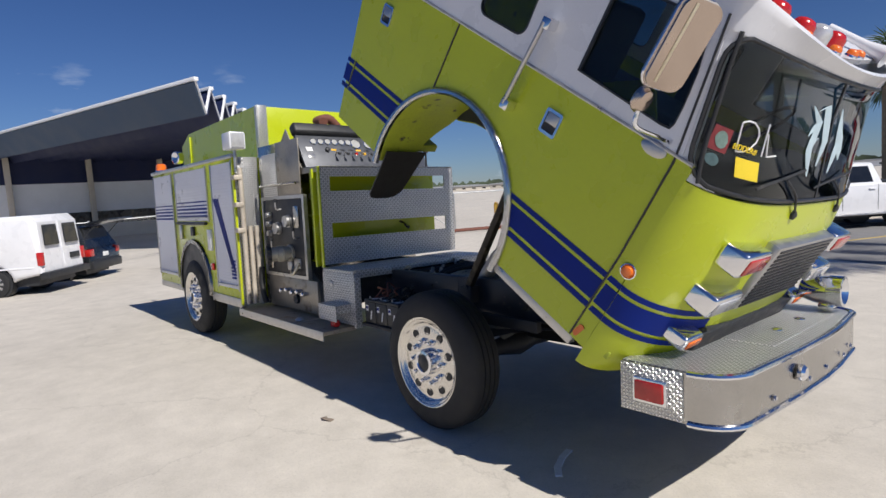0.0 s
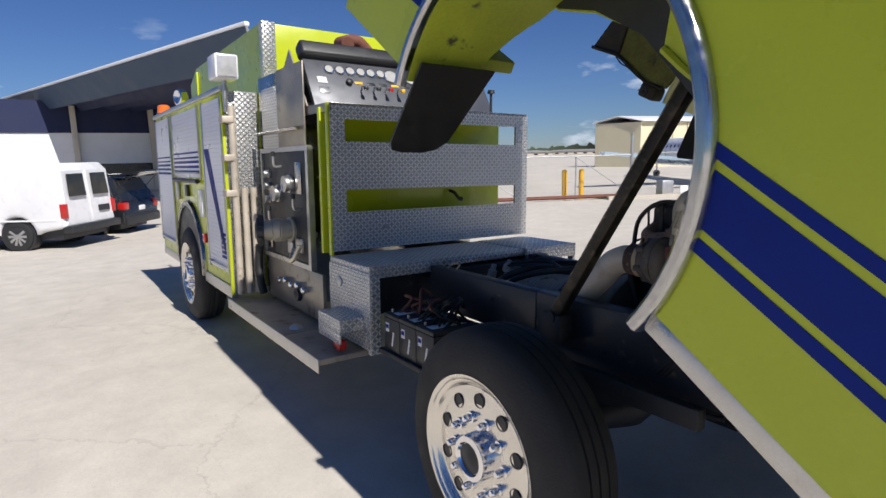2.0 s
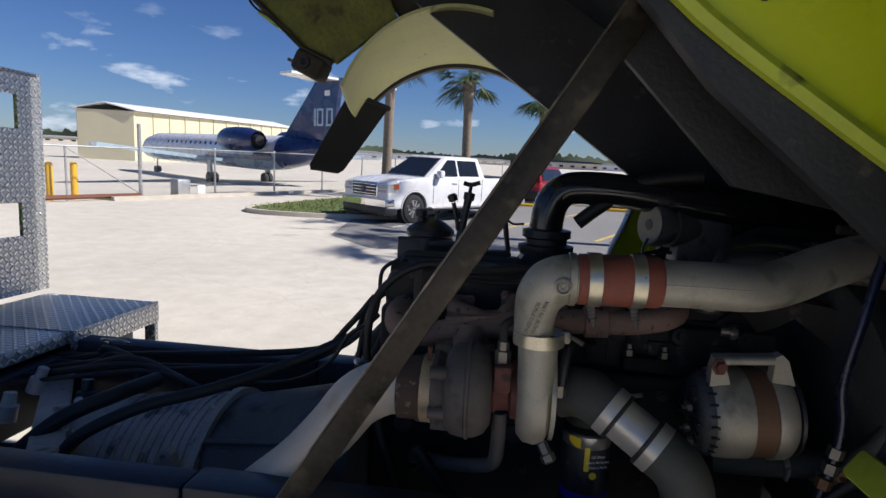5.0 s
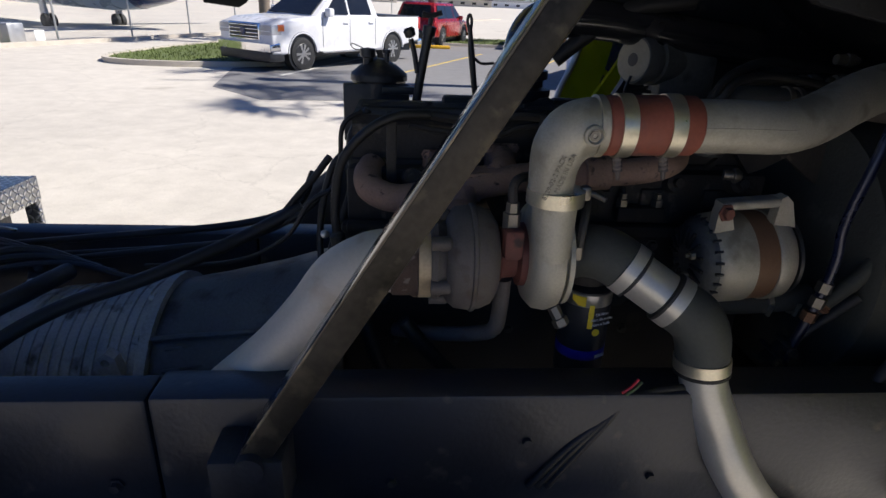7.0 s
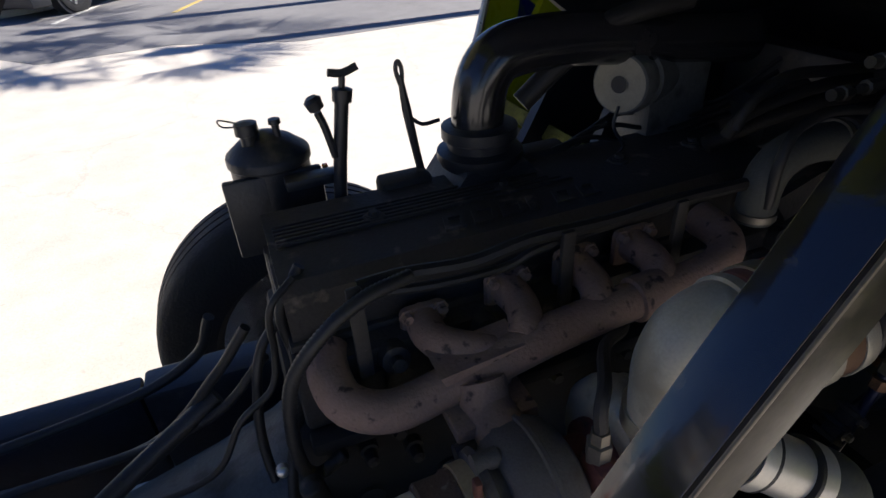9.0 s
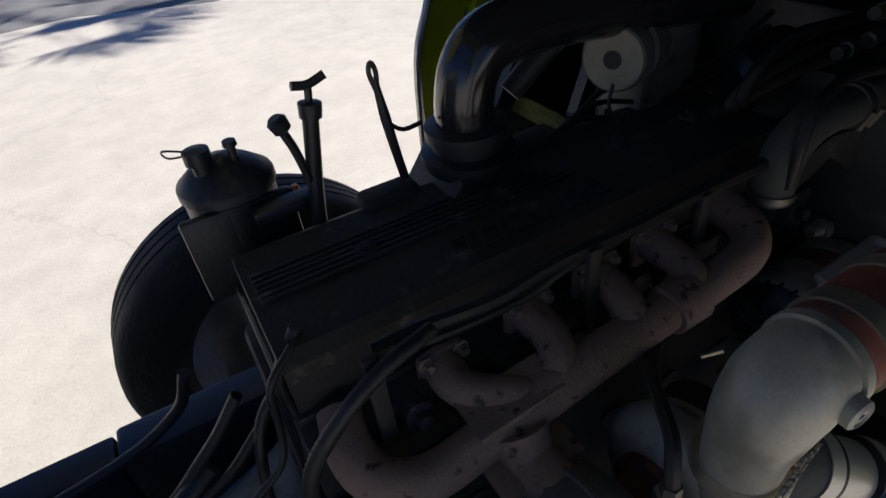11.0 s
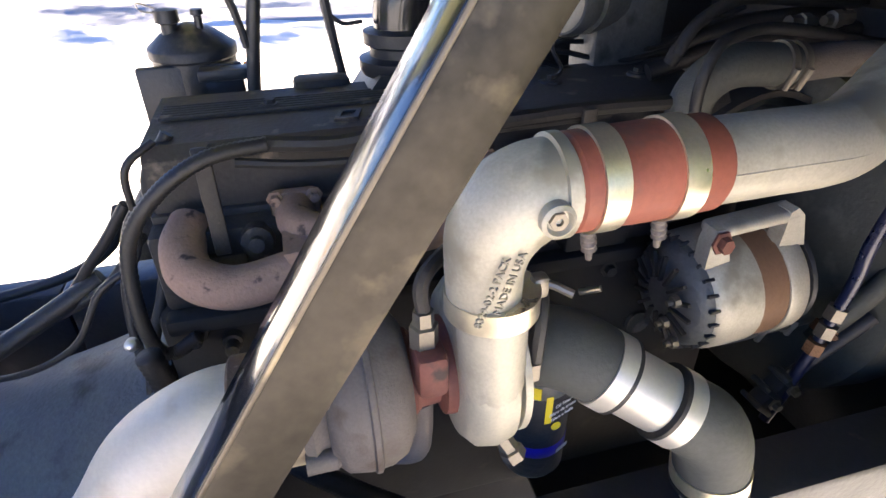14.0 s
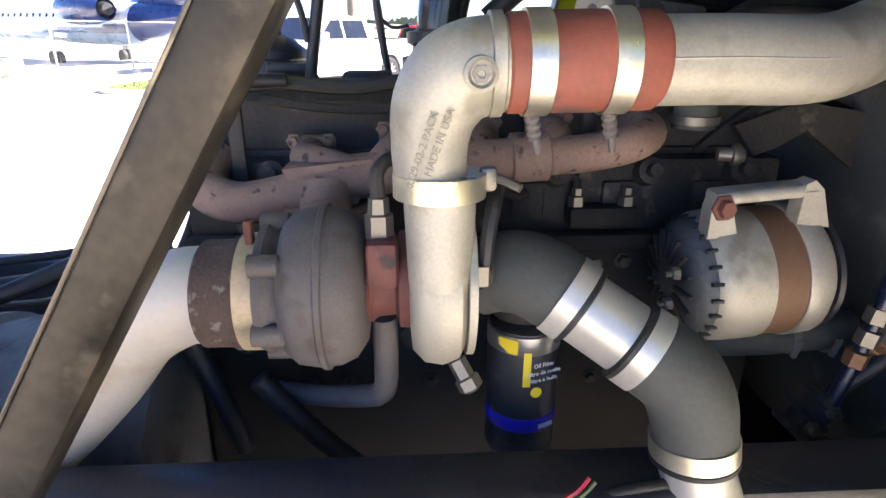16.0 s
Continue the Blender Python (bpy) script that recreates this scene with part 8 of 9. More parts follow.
def pickup(m):
    v = thing("pickup_truck", m, "white crew-cab pickup truck with chrome grille, parked on asphalt", "pickup truck")
    W, wb, r = 0.97, 3.68, 0.40
    bm = B()
    low = [(0.98, 0.42), (1.0, 0.95), (0.93, 1.10), (0.55, 1.22), (-0.62, 1.30), (-2.95, 1.30), (-5.02, 1.32), (-5.05, 0.62), (-4.3, 0.5)] + [(p[0], p[1]) for p in arch_line(-wb, 0.48, 0.42)][::-1] + [(-3.1, 0.42), (-0.55, 0.42)] + arch_line(0, 0.48, 0.42)[::-1] + [(0.6, 0.40)]
    slab(bm, low, -W, W, 0.06)
    part("body", bm, WHITE, v)
    part("cab", greenhouse(B(), (-3.0, -0.45), (-2.82, -1.32), 1.28, 1.87, 0.93, 0.74), WHITE, v)
    part("windscreen", quad(B(), [(-0.50, -0.82, 1.33), (-0.50, 0.82, 1.33), (-1.26, 0.66, 1.83), (-1.26, -0.66, 1.83)], 0.03), DARKGLASS, v, "dark tinted windscreen")
    for s in (-1, 1):
        for x0, x1, xt0, xt1 in ((-1.72, -0.82, -1.72, -1.38), (-2.72, -1.82, -2.66, -1.82)):
            part("side_window", quad(B(), [(x0, s * 0.937, 1.34), (x1, s * 0.937, 1.34), (xt1, s * 0.79, 1.80), (xt0, s * 0.79, 1.80)], 0.025), DARKGLASS, v, "dark tinted side window")
        for x0 in (-0.72, -1.77, -2.85):
            part("door_gap", box(B(), (x0 - 0.006, s * (W + 0.001) - 0.004, 0.55), (x0 + 0.006, s * (W + 0.001) + 0.004, 1.26)), BLACK, v)
        for x0 in (-1.6, -2.66):
            part("door_handle", box(B(), (x0 - 0.1, s * W - 0.02, 1.12), (x0 + 0.1, s * W + 0.03, 1.16), 0.01), WHITE, v)
        mi = part("door_mirror", box(B(), (-0.98, s * 1.02 - 0.06, 1.28), (-0.80, s * 1.02 + 0.14, 1.50), 0.04), WHITE, v)
        part("mirror_arm", box(B(), (-0.92, s * 0.95 - 0.06, 1.28), (-0.84, s * 0.95 + 0.06, 1.34), 0.01), BLACK, mi)
        hl = part("headlight", slab(B(), [(0.70, 0.86), (1.005, 0.86), (0.99, 1.07), (0.62, 1.13)], s * 0.74 - 0.235, s * 0.74 + 0.237, 0.03), LENS, v, "clear headlight with an amber corner")
        part("indicator", box(B(), (0.60, s * 0.965 - 0.015, 0.95), (0.80, s * 0.965 + 0.018, 1.1), 0.01), AMBER, hl)
        part("fog_lamp", lathe(B(), [(-0.02, 0.06), (0.03, 0.055), (0.02, 0.045), (0.02, 0.0001)], (1.05, s * 0.72, 0.52), (1, 0, 0), 16), LENS, v)
        part("running_board", box(B(), (-3.05, s * 0.98 - 0.11, 0.40), (-0.6, s * 0.98 + 0.11, 0.45), 0.015), ALU, v)
        part("tail_lamp", box(B(), (-5.075, s * 0.88 - 0.09, 0.95), (-4.95, s * 0.88 + 0.095, 1.3), 0.02), REDLENS, v)
        part("wheel_arch_lip", tube(B(), [(p[0], s * (W + 0.003), p[1]) for p in arch_line(0, 0.485, 0.42)], 0.018, 6, 1, False), WHITE, v)
        part("wheel_arch_lip", tube(B(), [(p[0], s * (W + 0.003), p[1]) for p in arch_line(-wb, 0.485, 0.42)], 0.018, 6, 1, False), WHITE, v)
    gr = part("grille", box(B(), (0.95, -0.56, 0.72), (1.03, 0.56, 1.12), 0.03), CHROME, v, "chrome grille with horizontal bars")
    part("grille_opening", box(B(), (1.0, -0.53, 0.75), (1.036, 0.53, 1.09), 0.01), BLACK, gr)
    for k in range(4):
        part("grille_bar", box(B(), (1.02, -0.52, 0.79 + 0.085 * k), (1.052, 0.52, 0.815 + 0.085 * k), 0.008), CHROME, gr)
    part("grille_badge", lathe(B(), [(0, 0.09), (0.02, 0.085), (0.02, 0.0001)], (1.05, 0, 0.92), (1, 0, 0), 20), NAVY, gr)
    part("front_bumper", slab(B(), [(0.72, 0.48), (1.07, 0.48), (1.09, 0.66), (0.75, 0.70)], -0.985, 0.985, 0.04), CHROME, v, "chrome front bumper")
    part("bumper_valance", box(B(), (0.6, -0.94, 0.24), (1.06, 0.94, 0.485), 0.03), BLACK, v)
    part("rear_bumper", box(B(), (-5.22, -0.95, 0.46), (-5.0, 0.95, 0.66), 0.03), CHROME, v)
    part("bed_floor", box(B(), (-4.97, -0.84, 1.318), (-3.08, 0.84, 1.326)), BLACK, v, "dark open load bed")
    for s in (-1, 1):
        part("bed_rail", box(B(), (-5.02, s * 0.90 - 0.06, 1.315), (-3.05, s * 0.90 + 0.06, 1.335), 0.005), BLACK, v)
    part("underside", box(B(), (-4.9, -0.7, 0.3), (0.7, 0.7, 0.5)), BLACK, v)
    for x in (0, -wb):
        for s in (-1, 1):
            part("wheel_well", lathe(B(), [(0, 0.47), (0.24, 0.47), (0.24, 0.0001)], (x, s * 0.93, 0.42), (0, -s, 0), 20), BLACK, v)
            road_wheel(v, x, s * 0.86, r)
    return v


def suv(m, paint, label, hatch_open=False, plate_light=True, length=4.75, high=1.72):
    v = thing("car", m, label, "car")
    W, wb, r = 0.93, 2.8, 0.36
    xr = -(length - 0.92)
    low = [(0.88, 0.34), (0.92, 0.72), (0.80, 0.90), (-0.35, 1.04), (xr + 0.12, 1.06), (xr, 0.9), (xr + 0.02, 0.38), (xr + 0.45, 0.36)] + arch_line(-wb, 0.42, 0.37)[::-1] + [(-2.2, 0.32), (-0.6, 0.32)] + arch_line(0, 0.42, 0.37)[::-1]
    part("body", slab(B(), low, -W, W, 0.07), paint, v)
    part("cabin", greenhouse(B(), (xr + 0.06, -0.3), (xr + 0.36, -1.15), 1.03, high - 0.05, 0.90, 0.70), paint, v)
    part("windscreen", quad(B(), [(-0.36, -0.78, 1.08), (-0.36, 0.78, 1.08), (-1.08, 0.62, high - 0.09), (-1.08, -0.62, high - 0.09)], 0.03), DARKGLASS, v)
    if not hatch_open:
        part("rear_window", quad(B(), [(xr + 0.065, -0.72, 1.12), (xr + 0.065, 0.72, 1.12), (xr + 0.30, 0.60, high - 0.12), (xr + 0.30, -0.60, high - 0.12)], 0.03), DARKGLASS, v)
    else:
        part("load_opening", quad(B(), [(xr - 0.004, -0.74, 0.62), (xr - 0.004, 0.74, 0.62), (xr + 0.28, 0.64, high - 0.1), (xr + 0.28, -0.64, high - 0.1)], 0.02), BLACK, v, "dark open load space")
        h = part("open_tailgate", quad(B(), [(xr + 0.40, -0.72, high), (xr + 0.40, 0.72, high), (xr - 0.62, 0.74, high + 0.16), (xr - 0.62, -0.74, high + 0.16)], 0.05), paint, v, "raised dark tailgate")
        part("tailgate_window", quad(B(), [(xr + 0.25, -0.6, high + 0.03), (xr + 0.25, 0.6, high + 0.03), (xr - 0.25, 0.62, high + 0.11), (xr - 0.25, -0.62, high + 0.11)], 0.062), DARKGLASS, h)
        for s in (-1, 1):
            part("gas_strut", tube(B(), [(xr + 0.2, s * 0.7, high - 0.3), (xr - 0.2, s * 0.7, high + 0.08)], 0.012, 6, 1, False), BLACK, h)
    for s in (-1, 1):
        for x0, x1, xt0, xt1 in ((-1.42, -0.62, -1.42, -1.14), (-2.4, -1.5, -2.4, -1.5), (xr + 0.3, -2.5, xr + 0.5, -2.5)):
            part("side_window", quad(B(), [(x0, s * 0.906, 1.1), (x1, s * 0.906, 1.1), (xt1, s * 0.755, high - 0.12), (xt0, s * 0.755, high - 0.12)], 0.025), DARKGLASS, v)
        for x0 in (-0.55, -1.46, -2.46):
            part("door_gap", box(B(), (x0 - 0.006, s * (W + 0.001) - 0.004, 0.45), (x0 + 0.006, s * (W + 0.001) + 0.004, 1.02)), BLACK, v)
        part("door_mirror", box(B(), (-0.75, s * 0.99 - 0.06, 1.04), (-0.6, s * 0.99 + 0.1, 1.2), 0.03), paint, v)
        part("headlight", slab(B(), [(0.55, 0.68), (0.93, 0.66), (0.85, 0.84), (0.5, 0.88)], s * 0.70 - 0.22, s * 0.70 + 0.236, 0.02), LENS, v)
        part("tail_lamp", box(B(), (xr - 0.012, s * 0.80 - 0.12, 0.78), (xr + 0.2, s * 0.80 + 0.135, 1.0), 0.02), REDLENS, v)
        part("roof_rail", tube(B(), [(xr + 0.6, s * 0.62, high + 0.0), (xr + 0.7, s * 0.62, high + 0.05), (-1.6, s * 0.62, high + 0.05), (-1.5, s * 0.62, high)], 0.015, 6, 2), BLACK, v)
    part("grille", box(B(), (0.86, -0.42, 0.56), (0.935, 0.42, 0.78), 0.02), BLACK, v)
    part("front_bumper", box(B(), (0.7, -0.88, 0.30), (0.96, 0.88, 0.52), 0.05), paint, v)
    part("rear_bumper", box(B(), (xr - 0.07, -0.90, 0.34), (xr + 0.2, 0.90, 0.62), 0.05), BLACK if paint is not WHITE else paint, v)
    part("licence_plate", box(B(), (xr - 0.012, -0.16, 0.72), (xr + 0.01, 0.16, 0.86), 0.004), WHITEMARK, v)
    part("underside", box(B(), (xr + 0.3, -0.7, 0.2), (0.6, 0.7, 0.4)), BLACK, v)
    for x in (0, -wb):
        for s in (-1, 1):
            part("wheel_well", lathe(B(), [(0, 0.41), (0.22, 0.41), (0.22, 0.0001)], (x, s * 0.90, 0.37), (0, -s, 0), 20), BLACK, v)
            road_wheel(v, x, s * 0.83, r)
    return v


def van(m):
    v = thing("van", m, "white panel van with two dark rear door windows", "van")
    W, wb, r = 1.0, 3.5, 0.37
    low = [(0.85, 0.4), (0.88, 0.9), (0.62, 1.12), (0.2, 1.2), (-0.55, 1.98), (-0.9, 2.06), (-4.45, 2.08), (-4.62, 1.9), (-4.7, 0.55), (-4.1, 0.45)] + arch_line(-wb, 0.43, 0.38)[::-1] + [(-2.9, 0.38), (-0.6, 0.38)] + arch_line(0, 0.43, 0.38)[::-1]
    part("body", slab(B(), low, -W, W, 0.12), WHITE, v)
    for s in (-1, 1):
        d_ = part("rear_door", quad(B(), [(-4.703, s * 0.47 - 0.42, 0.62), (-4.703, s * 0.47 + 0.42, 0.62), (-4.632, s * 0.45 + 0.40, 1.9), (-4.632, s * 0.45 - 0.40, 1.9)], 0.02), WHITE, v)
        part("rear_window", quad(B(), [(-4.70, s * 0.45 - 0.30, 1.28), (-4.70, s * 0.45 + 0.30, 1.28), (-4.662, s * 0.44 + 0.28, 1.82), (-4.662, s * 0.44 - 0.28, 1.82)], 0.03), DARKGLASS, d_, "dark rear door window")
        part("tail_lamp", box(B(), (-4.735, s * 0.93 - 0.05, 0.78), (-4.6, s * 0.93 + 0.06, 1.12), 0.01), REDLENS, v)
        part("side_moulding", box(B(), (-4.5, s * 1.0 - 0.01, 0.72), (0.5, s * 1.0 + 0.012, 0.76), 0.004), WHITE, v)
        part("front_door_window", quad(B(), [(-1.0, s * 1.0, 1.25), (0.0, s * 1.0, 1.25), (-0.5, s * 0.985, 1.78), (-1.0, s * 0.985, 1.78)], 0.02), DARKGLASS, v)
    part("licence_plate", box(B(), (-4.735, -0.72, 0.85), (-4.70, -0.3, 1.0), 0.004), BLACK, v)
    part("rear_bumper", box(B(), (-4.85, -0.96, 0.42), (-4.6, 0.96, 0.60), 0.03), BLACK, v, "dark rear bumper")
    part("windscreen", quad(B(), [(0.16, -0.85, 1.25), (0.16, 0.85, 1.25), (-0.5, 0.8, 1.92), (-0.5, -0.8, 1.92)], 0.04), DARKGLASS, v)
    part("underside", box(B(), (-4.5, -0.8, 0.25), (0.6, 0.8, 0.5)), BLACK, v)
    for x in (0, -wb):
        for s in (-1, 1):
            part("wheel_well", lathe(B(), [(0, 0.42), (0.24, 0.42), (0.24, 0.0001)], (x, s * 0.96, 0.38), (0, -s, 0), 20), BLACK, v)
            road_wheel(v, x, s * 0.89, r)
    return v


pickup(facing(-3.1, 14.7, 233))
suv(facing(2.2, 27.6, 66), REDCAR, "dark red sport utility car parked beyond the lawn")
suv(facing(6.0, 24.4, 249), REDCAR, "bright red car parked nose towards the yard")
suv(facing(6.5, 15.8, 66), WHITE, "white car parked tail towards the concrete yard")
VH = math.degrees(math.atan2(-0.8, -0.6))
van(facing(-14.15 - 0.6 * 4.7 - 0.8, -2.2 - 0.8 * 4.7 + 0.6, VH, -0.26))
suv(facing(-17.6 - 0.6 * 3.8, -0.15 - 0.8 * 3.8, VH, -0.36), DARKCAR, "black sport utility car with its tailgate raised", True)

# --- lawn, kerbs, painted lines
def ribbon(bm, line, w, z0, z1):
    """A low wall of width w along a line on the ground."""
    n = len(line)
    rows = []
    for i in range(n):
        a, b = Vector(line[max(i - 1, 0)]), Vector(line[min(i + 1, n - 1)])
        d_ = (b - a).normalized()
        s = Vector((-d_.y, d_.x)) * w / 2
        p = Vector(line[i])
        rows.append([bm.verts.new((p.x + s.x, p.y + s.y, z0)), bm.verts.new((p.x + s.x * 0.9, p.y + s.y * 0.9, z1)), bm.verts.new((p.x - s.x * 0.9, p.y - s.y * 0.9, z1)), bm.verts.new((p.x - s.x, p.y - s.y, z0))])
    for a, b in zip(rows, rows[1:]):
        for k in range(3):
            bm.faces.new((a[k], a[k + 1], b[k + 1], b[k]))
    bm.faces.new(rows[0])
    bm.faces.new(rows[-1][::-1])
    return bm


def lawn(name, outline, z, label, blades):
    """A raised bed of turf with blades standing on it."""
    ob = tagged(part(name, plate(B(), outline, axis="z", at=-0.9, thick=0.9 + z), GRASS), label, "lawn", kind="structure")
    xs, ys = [p[0] for p in outline], [p[1] for p in outline]
    bm = B()
    done = 0
    while done < blades:
        x, y = RNG.uniform(min(xs), max(xs)), RNG.uniform(min(ys), max(ys))
        inside = False
        for (x0, y0), (x1, y1) in zip(outline, outline[1:] + outline[:1]):
            if (y0 > y) != (y1 > y) and x < (x1 - x0) * (y - y0) / (y1 - y0) + x0:
                inside = not inside
        if not inside:
            continue
        done += 1
        a, h, w = RNG.uniform(0, 6.28), RNG.uniform(0.03, 0.09), RNG.uniform(0.008, 0.02)
        c, s = math.cos(a), math.sin(a)
        bm.faces.new([bm.verts.new((x - c * w, y - s * w, z)), bm.verts.new((x + c * w, y + s * w, z)), bm.verts.new((x + s * h * 0.5, y - c * h * 0.5, z + h))])
    tagged(part("grass_blades", bm, GRASS), "short sunlit green grass blades on the lawn", "grass", kind="stuff")
    return ob


island = [(p.x, p.y) for p in smooth_line([(-3.2, 14.75, 0), (-5.0, 13.95, 0), (-6.75, 13.9, 0), (-7.5, 14.7, 0), (-7.4, 16.5, 0), (-6.8, 19.2, 0), (-5.3, 23.3, 0), (-2.6, 27.0, 0), (1.2, 28.6, 0)], 6)]
back = [(16.0, 32.0), (15.0, 25.6), (5.8, 25.0), (1.0, 24.6), (-0.6, 22.4)]
lawn("lawn_1", island + back, 0.09, "green grass island with a pale concrete kerb", 14000)
tagged(part("kerb_1", ribbon(B(), [back[-1]] + [(-1.9, 18.2)] + island, 0.16, -0.05, 0.13), PALECON), "pale concrete kerb round the grass island", "kerb", kind="structure")
tagged(part("kerb_2", ribbon(B(), back[1:], 0.16, -0.05, 0.13), PALECON), "pale concrete kerb round the grass island", "kerb", kind="structure")
tagged(part("kerb_3", ribbon(B(), [tuple(field(u, -0.1).xy) for u in (-1.0, 10, 24, 60)], 0.2, -0.05, 0.12), PALECON), "pale concrete kerb along the airfield fence", "kerb", kind="structure")
bm = B()
grid_sheet(bm, [[field(u, s, 0.02) for u in (-1.0, 10, 24, 60)] for s in (0.0, 1.1)])
tagged(part("lawn_2", bm, GRASS), "narrow dry grass strip under the fence", "lawn", kind="structure")

def painted_line(a, b, w, material):
    return tagged(part("road_marking", ribbon(B(), [a, ((a[0] + b[0]) / 2, (a[1] + b[1]) / 2), b], w, 0.004, 0.011), material), "faded painted parking line on grey asphalt", "road marking", kind="structure")


FADED_Y = mat("faded_yellow_line", (0.50, 0.36, 0.10), 0.8, 0, 0.2, 3, 40, 0.1, spots=((0.2, 0.19, 0.17), 0.3, 5))
FADED_W = mat("faded_white_line", (0.5, 0.49, 0.46), 0.8, 0, 0.2, 3, 40, 0.1, spots=((0.2, 0.19, 0.18), 0.3, 5))
painted_line((-2.7, 12.9), (-0.1, 21.0), 0.11, FADED_W)
painted_line((-0.5, 12.8), (3.2, 21.4), 0.11, FADED_Y)
painted_line((2.5, 12.9), (6.6, 22.0), 0.11, FADED_Y)
for x0, y0 in ((1.2, 23.0), (5.2, 23.2)):
    tagged(part("wheel_stop", box(B(), (-0.9, -0.09, 0.006), (0.9, 0.09, 0.13), 0.03), YELLOW, m=facing(x0, y0, 6)), "yellow painted concrete wheel stop", "wheel stop")

# --- palms
def palm(x, y, h, crown_r, lean=0.0):
    v = thing("palm_tree", pose(x, y, 0), "tall palm with a bare grey trunk and fan fronds", "palm tree", "palms in the lawn")
    pts = [(0, 0, -0.1), (lean * 0.3, 0.03, h * 0.3), (lean * 0.7, -0.03, h * 0.65), (lean, 0, h)]
    line = smooth_line(pts, 16)
    bm = B()
    tube(bm, line, [0.24] + [0.19 + 0.012 * (k % 2) for k in range(len(line) - 2)] + [0.17], 14, 1, False)
    part("trunk", bm, BARK, v)
    bm = B()
    for k in range(34 if h < 9 else 18):
        a = RNG.uniform(0, 2 * math.pi)
        el = RNG.uniform(-0.7, 1.3)
        L = crown_r * RNG.uniform(0.75, 1.1)
        d_ = Vector((math.cos(a) * math.cos(el), math.sin(a) * math.cos(el), math.sin(el)))
        droop = Vector((0, 0, -0.35 * L * math.cos(el)))
        base = Vector((lean, 0, h)) + Vector((0, 0, RNG.uniform(-0.15, 0.25)))
        mid = base + d_ * L * 0.55
        side = d_.cross(Vector((0, 0, 1))).normalized()
        up = side.cross(d_)
        q = 0.012
        r4 = [bm.verts.new(base + side * q), bm.verts.new(base - side * q), bm.verts.new(mid - side * q), bm.verts.new(mid + side * q)]
        bm.faces.new(r4)
        for j in range(18):          # the fan's fingers
            f_ = radians(-80 + 160 * j / 17)
            dd = (d_ * math.cos(f_) + side * math.sin(f_) + up * 0.12 * math.cos(f_)).normalized()
            tip = mid + dd * L * 0.5 * RNG.uniform(0.8, 1.1) + droop * (0.5 + 0.5 * math.cos(f_)) * RNG.uniform(0.5, 1.0)
            n_ = dd.cross(up).normalized() * 0.03
            half = mid + (tip - mid) * 0.5 + up * 0.02
            bm.faces.new([bm.verts.new(mid), bm.verts.new(half + n_), bm.verts.new(tip), bm.verts.new(half - n_)])
    part("crown", bm, FROND, v, smooth=180)
    bm = B()
    for k in range(60):              # old frond stubs below the crown
        a, z = RNG.uniform(0, 2 * math.pi), h - RNG.uniform(0.05, 0.7)
        c = Vector((lean + 0.17 * math.cos(a), 0.17 * math.sin(a), z))
        tube(bm, [c, c + Vector((math.cos(a) * 0.13, math.sin(a) * 0.13, 0.16))], [0.03, 0.018], 5, 1, False)
    part("frond_stubs", bm, BARK, v)
    return v


# the last two, unseen and extra tall, are added to shadow the lot
for x, y, h, cr, ln in ((-4.9, 21.5, 5.8, 1.75, 0.1), (-1.8, 23.6, 5.3, 1.7, -0.05), (1.4, 25.6, 4.6, 1.7, 0.1), (7.4, 28.0, 5.2, 1.7, 0.0), (9.3, 12.6, 12.6, 2.4, -0.1), (10.9, 9.7, 12.2, 2.4, 0.1)):
    palm(x, y, h, cr, ln)

# --- fences
def chain_link(parent, a, b, z0, z1, step=0.1):
    """Crossing wires between two feet."""
    a, b = Vector(a), Vector(b)
    L = (b - a).length
    d_ = (b - a) / L
    H = z1 - z0
    vs, fs = [], []
    t = 0.0013
    n_ = int((L + H) / step)
    for k in range(n_):
        for sgn in (1, -1):
            u0 = k * step - H
            u1 = u0 + H
            c0, c1 = max(u0, 0.0), min(u1, L)
            if c1 <= c0:
                continue
            h0, h1 = c0 - u0, c1 - u0
            if sgn < 0:
                h0, h1 = H - h0, H - h1
            p, q = a + d_ * c0 + Vector((0, 0, z0 + h0)), a + d_ * c1 + Vector((0, 0, z0 + h1))
            w_ = (q - p).normalized().cross(Vector((-d_.y, d_.x, 0))) * t
            i = len(vs)
            vs += [p + w_, p - w_, q - w_, q + w_]
            fs.append((i, i + 1, i + 2, i + 3))
    me = bpy.data.meshes.new("chain_link")
    me.from_pydata([tuple(p) for p in vs], [], fs)
    me.materials.append(GALV)
    ob = new("chain_link", me)
    ob.parent = parent
    return ob


def fence(posts, h, label):
    v = thing("chain_link_fence", pose(0, 0, 0), label, "fence")
    for p in posts:
        po = part("post", tube(B(), [p - Vector((0, 0, 0.1)), p + Vector((0, 0, h))], 0.035, 8, 1, False), GALV, v)
        part("post_cap", lathe(B(), [(0, 0.042), (0.03, 0.04), (0.05, 0.02), (0.055, 0.0001)], p + Vector((0, 0, h)), (0, 0, 1), 8), GALV, po)
    for p, q in zip(posts, posts[1:]):
        part("top_rail", tube(B(), [p + Vector((0, 0, h - 0.03)), q + Vector((0, 0, h - 0.03))], 0.022, 6, 1, False), GALV, v)
        chain_link(v, p, q, 0.03, h - 0.03)
    return v


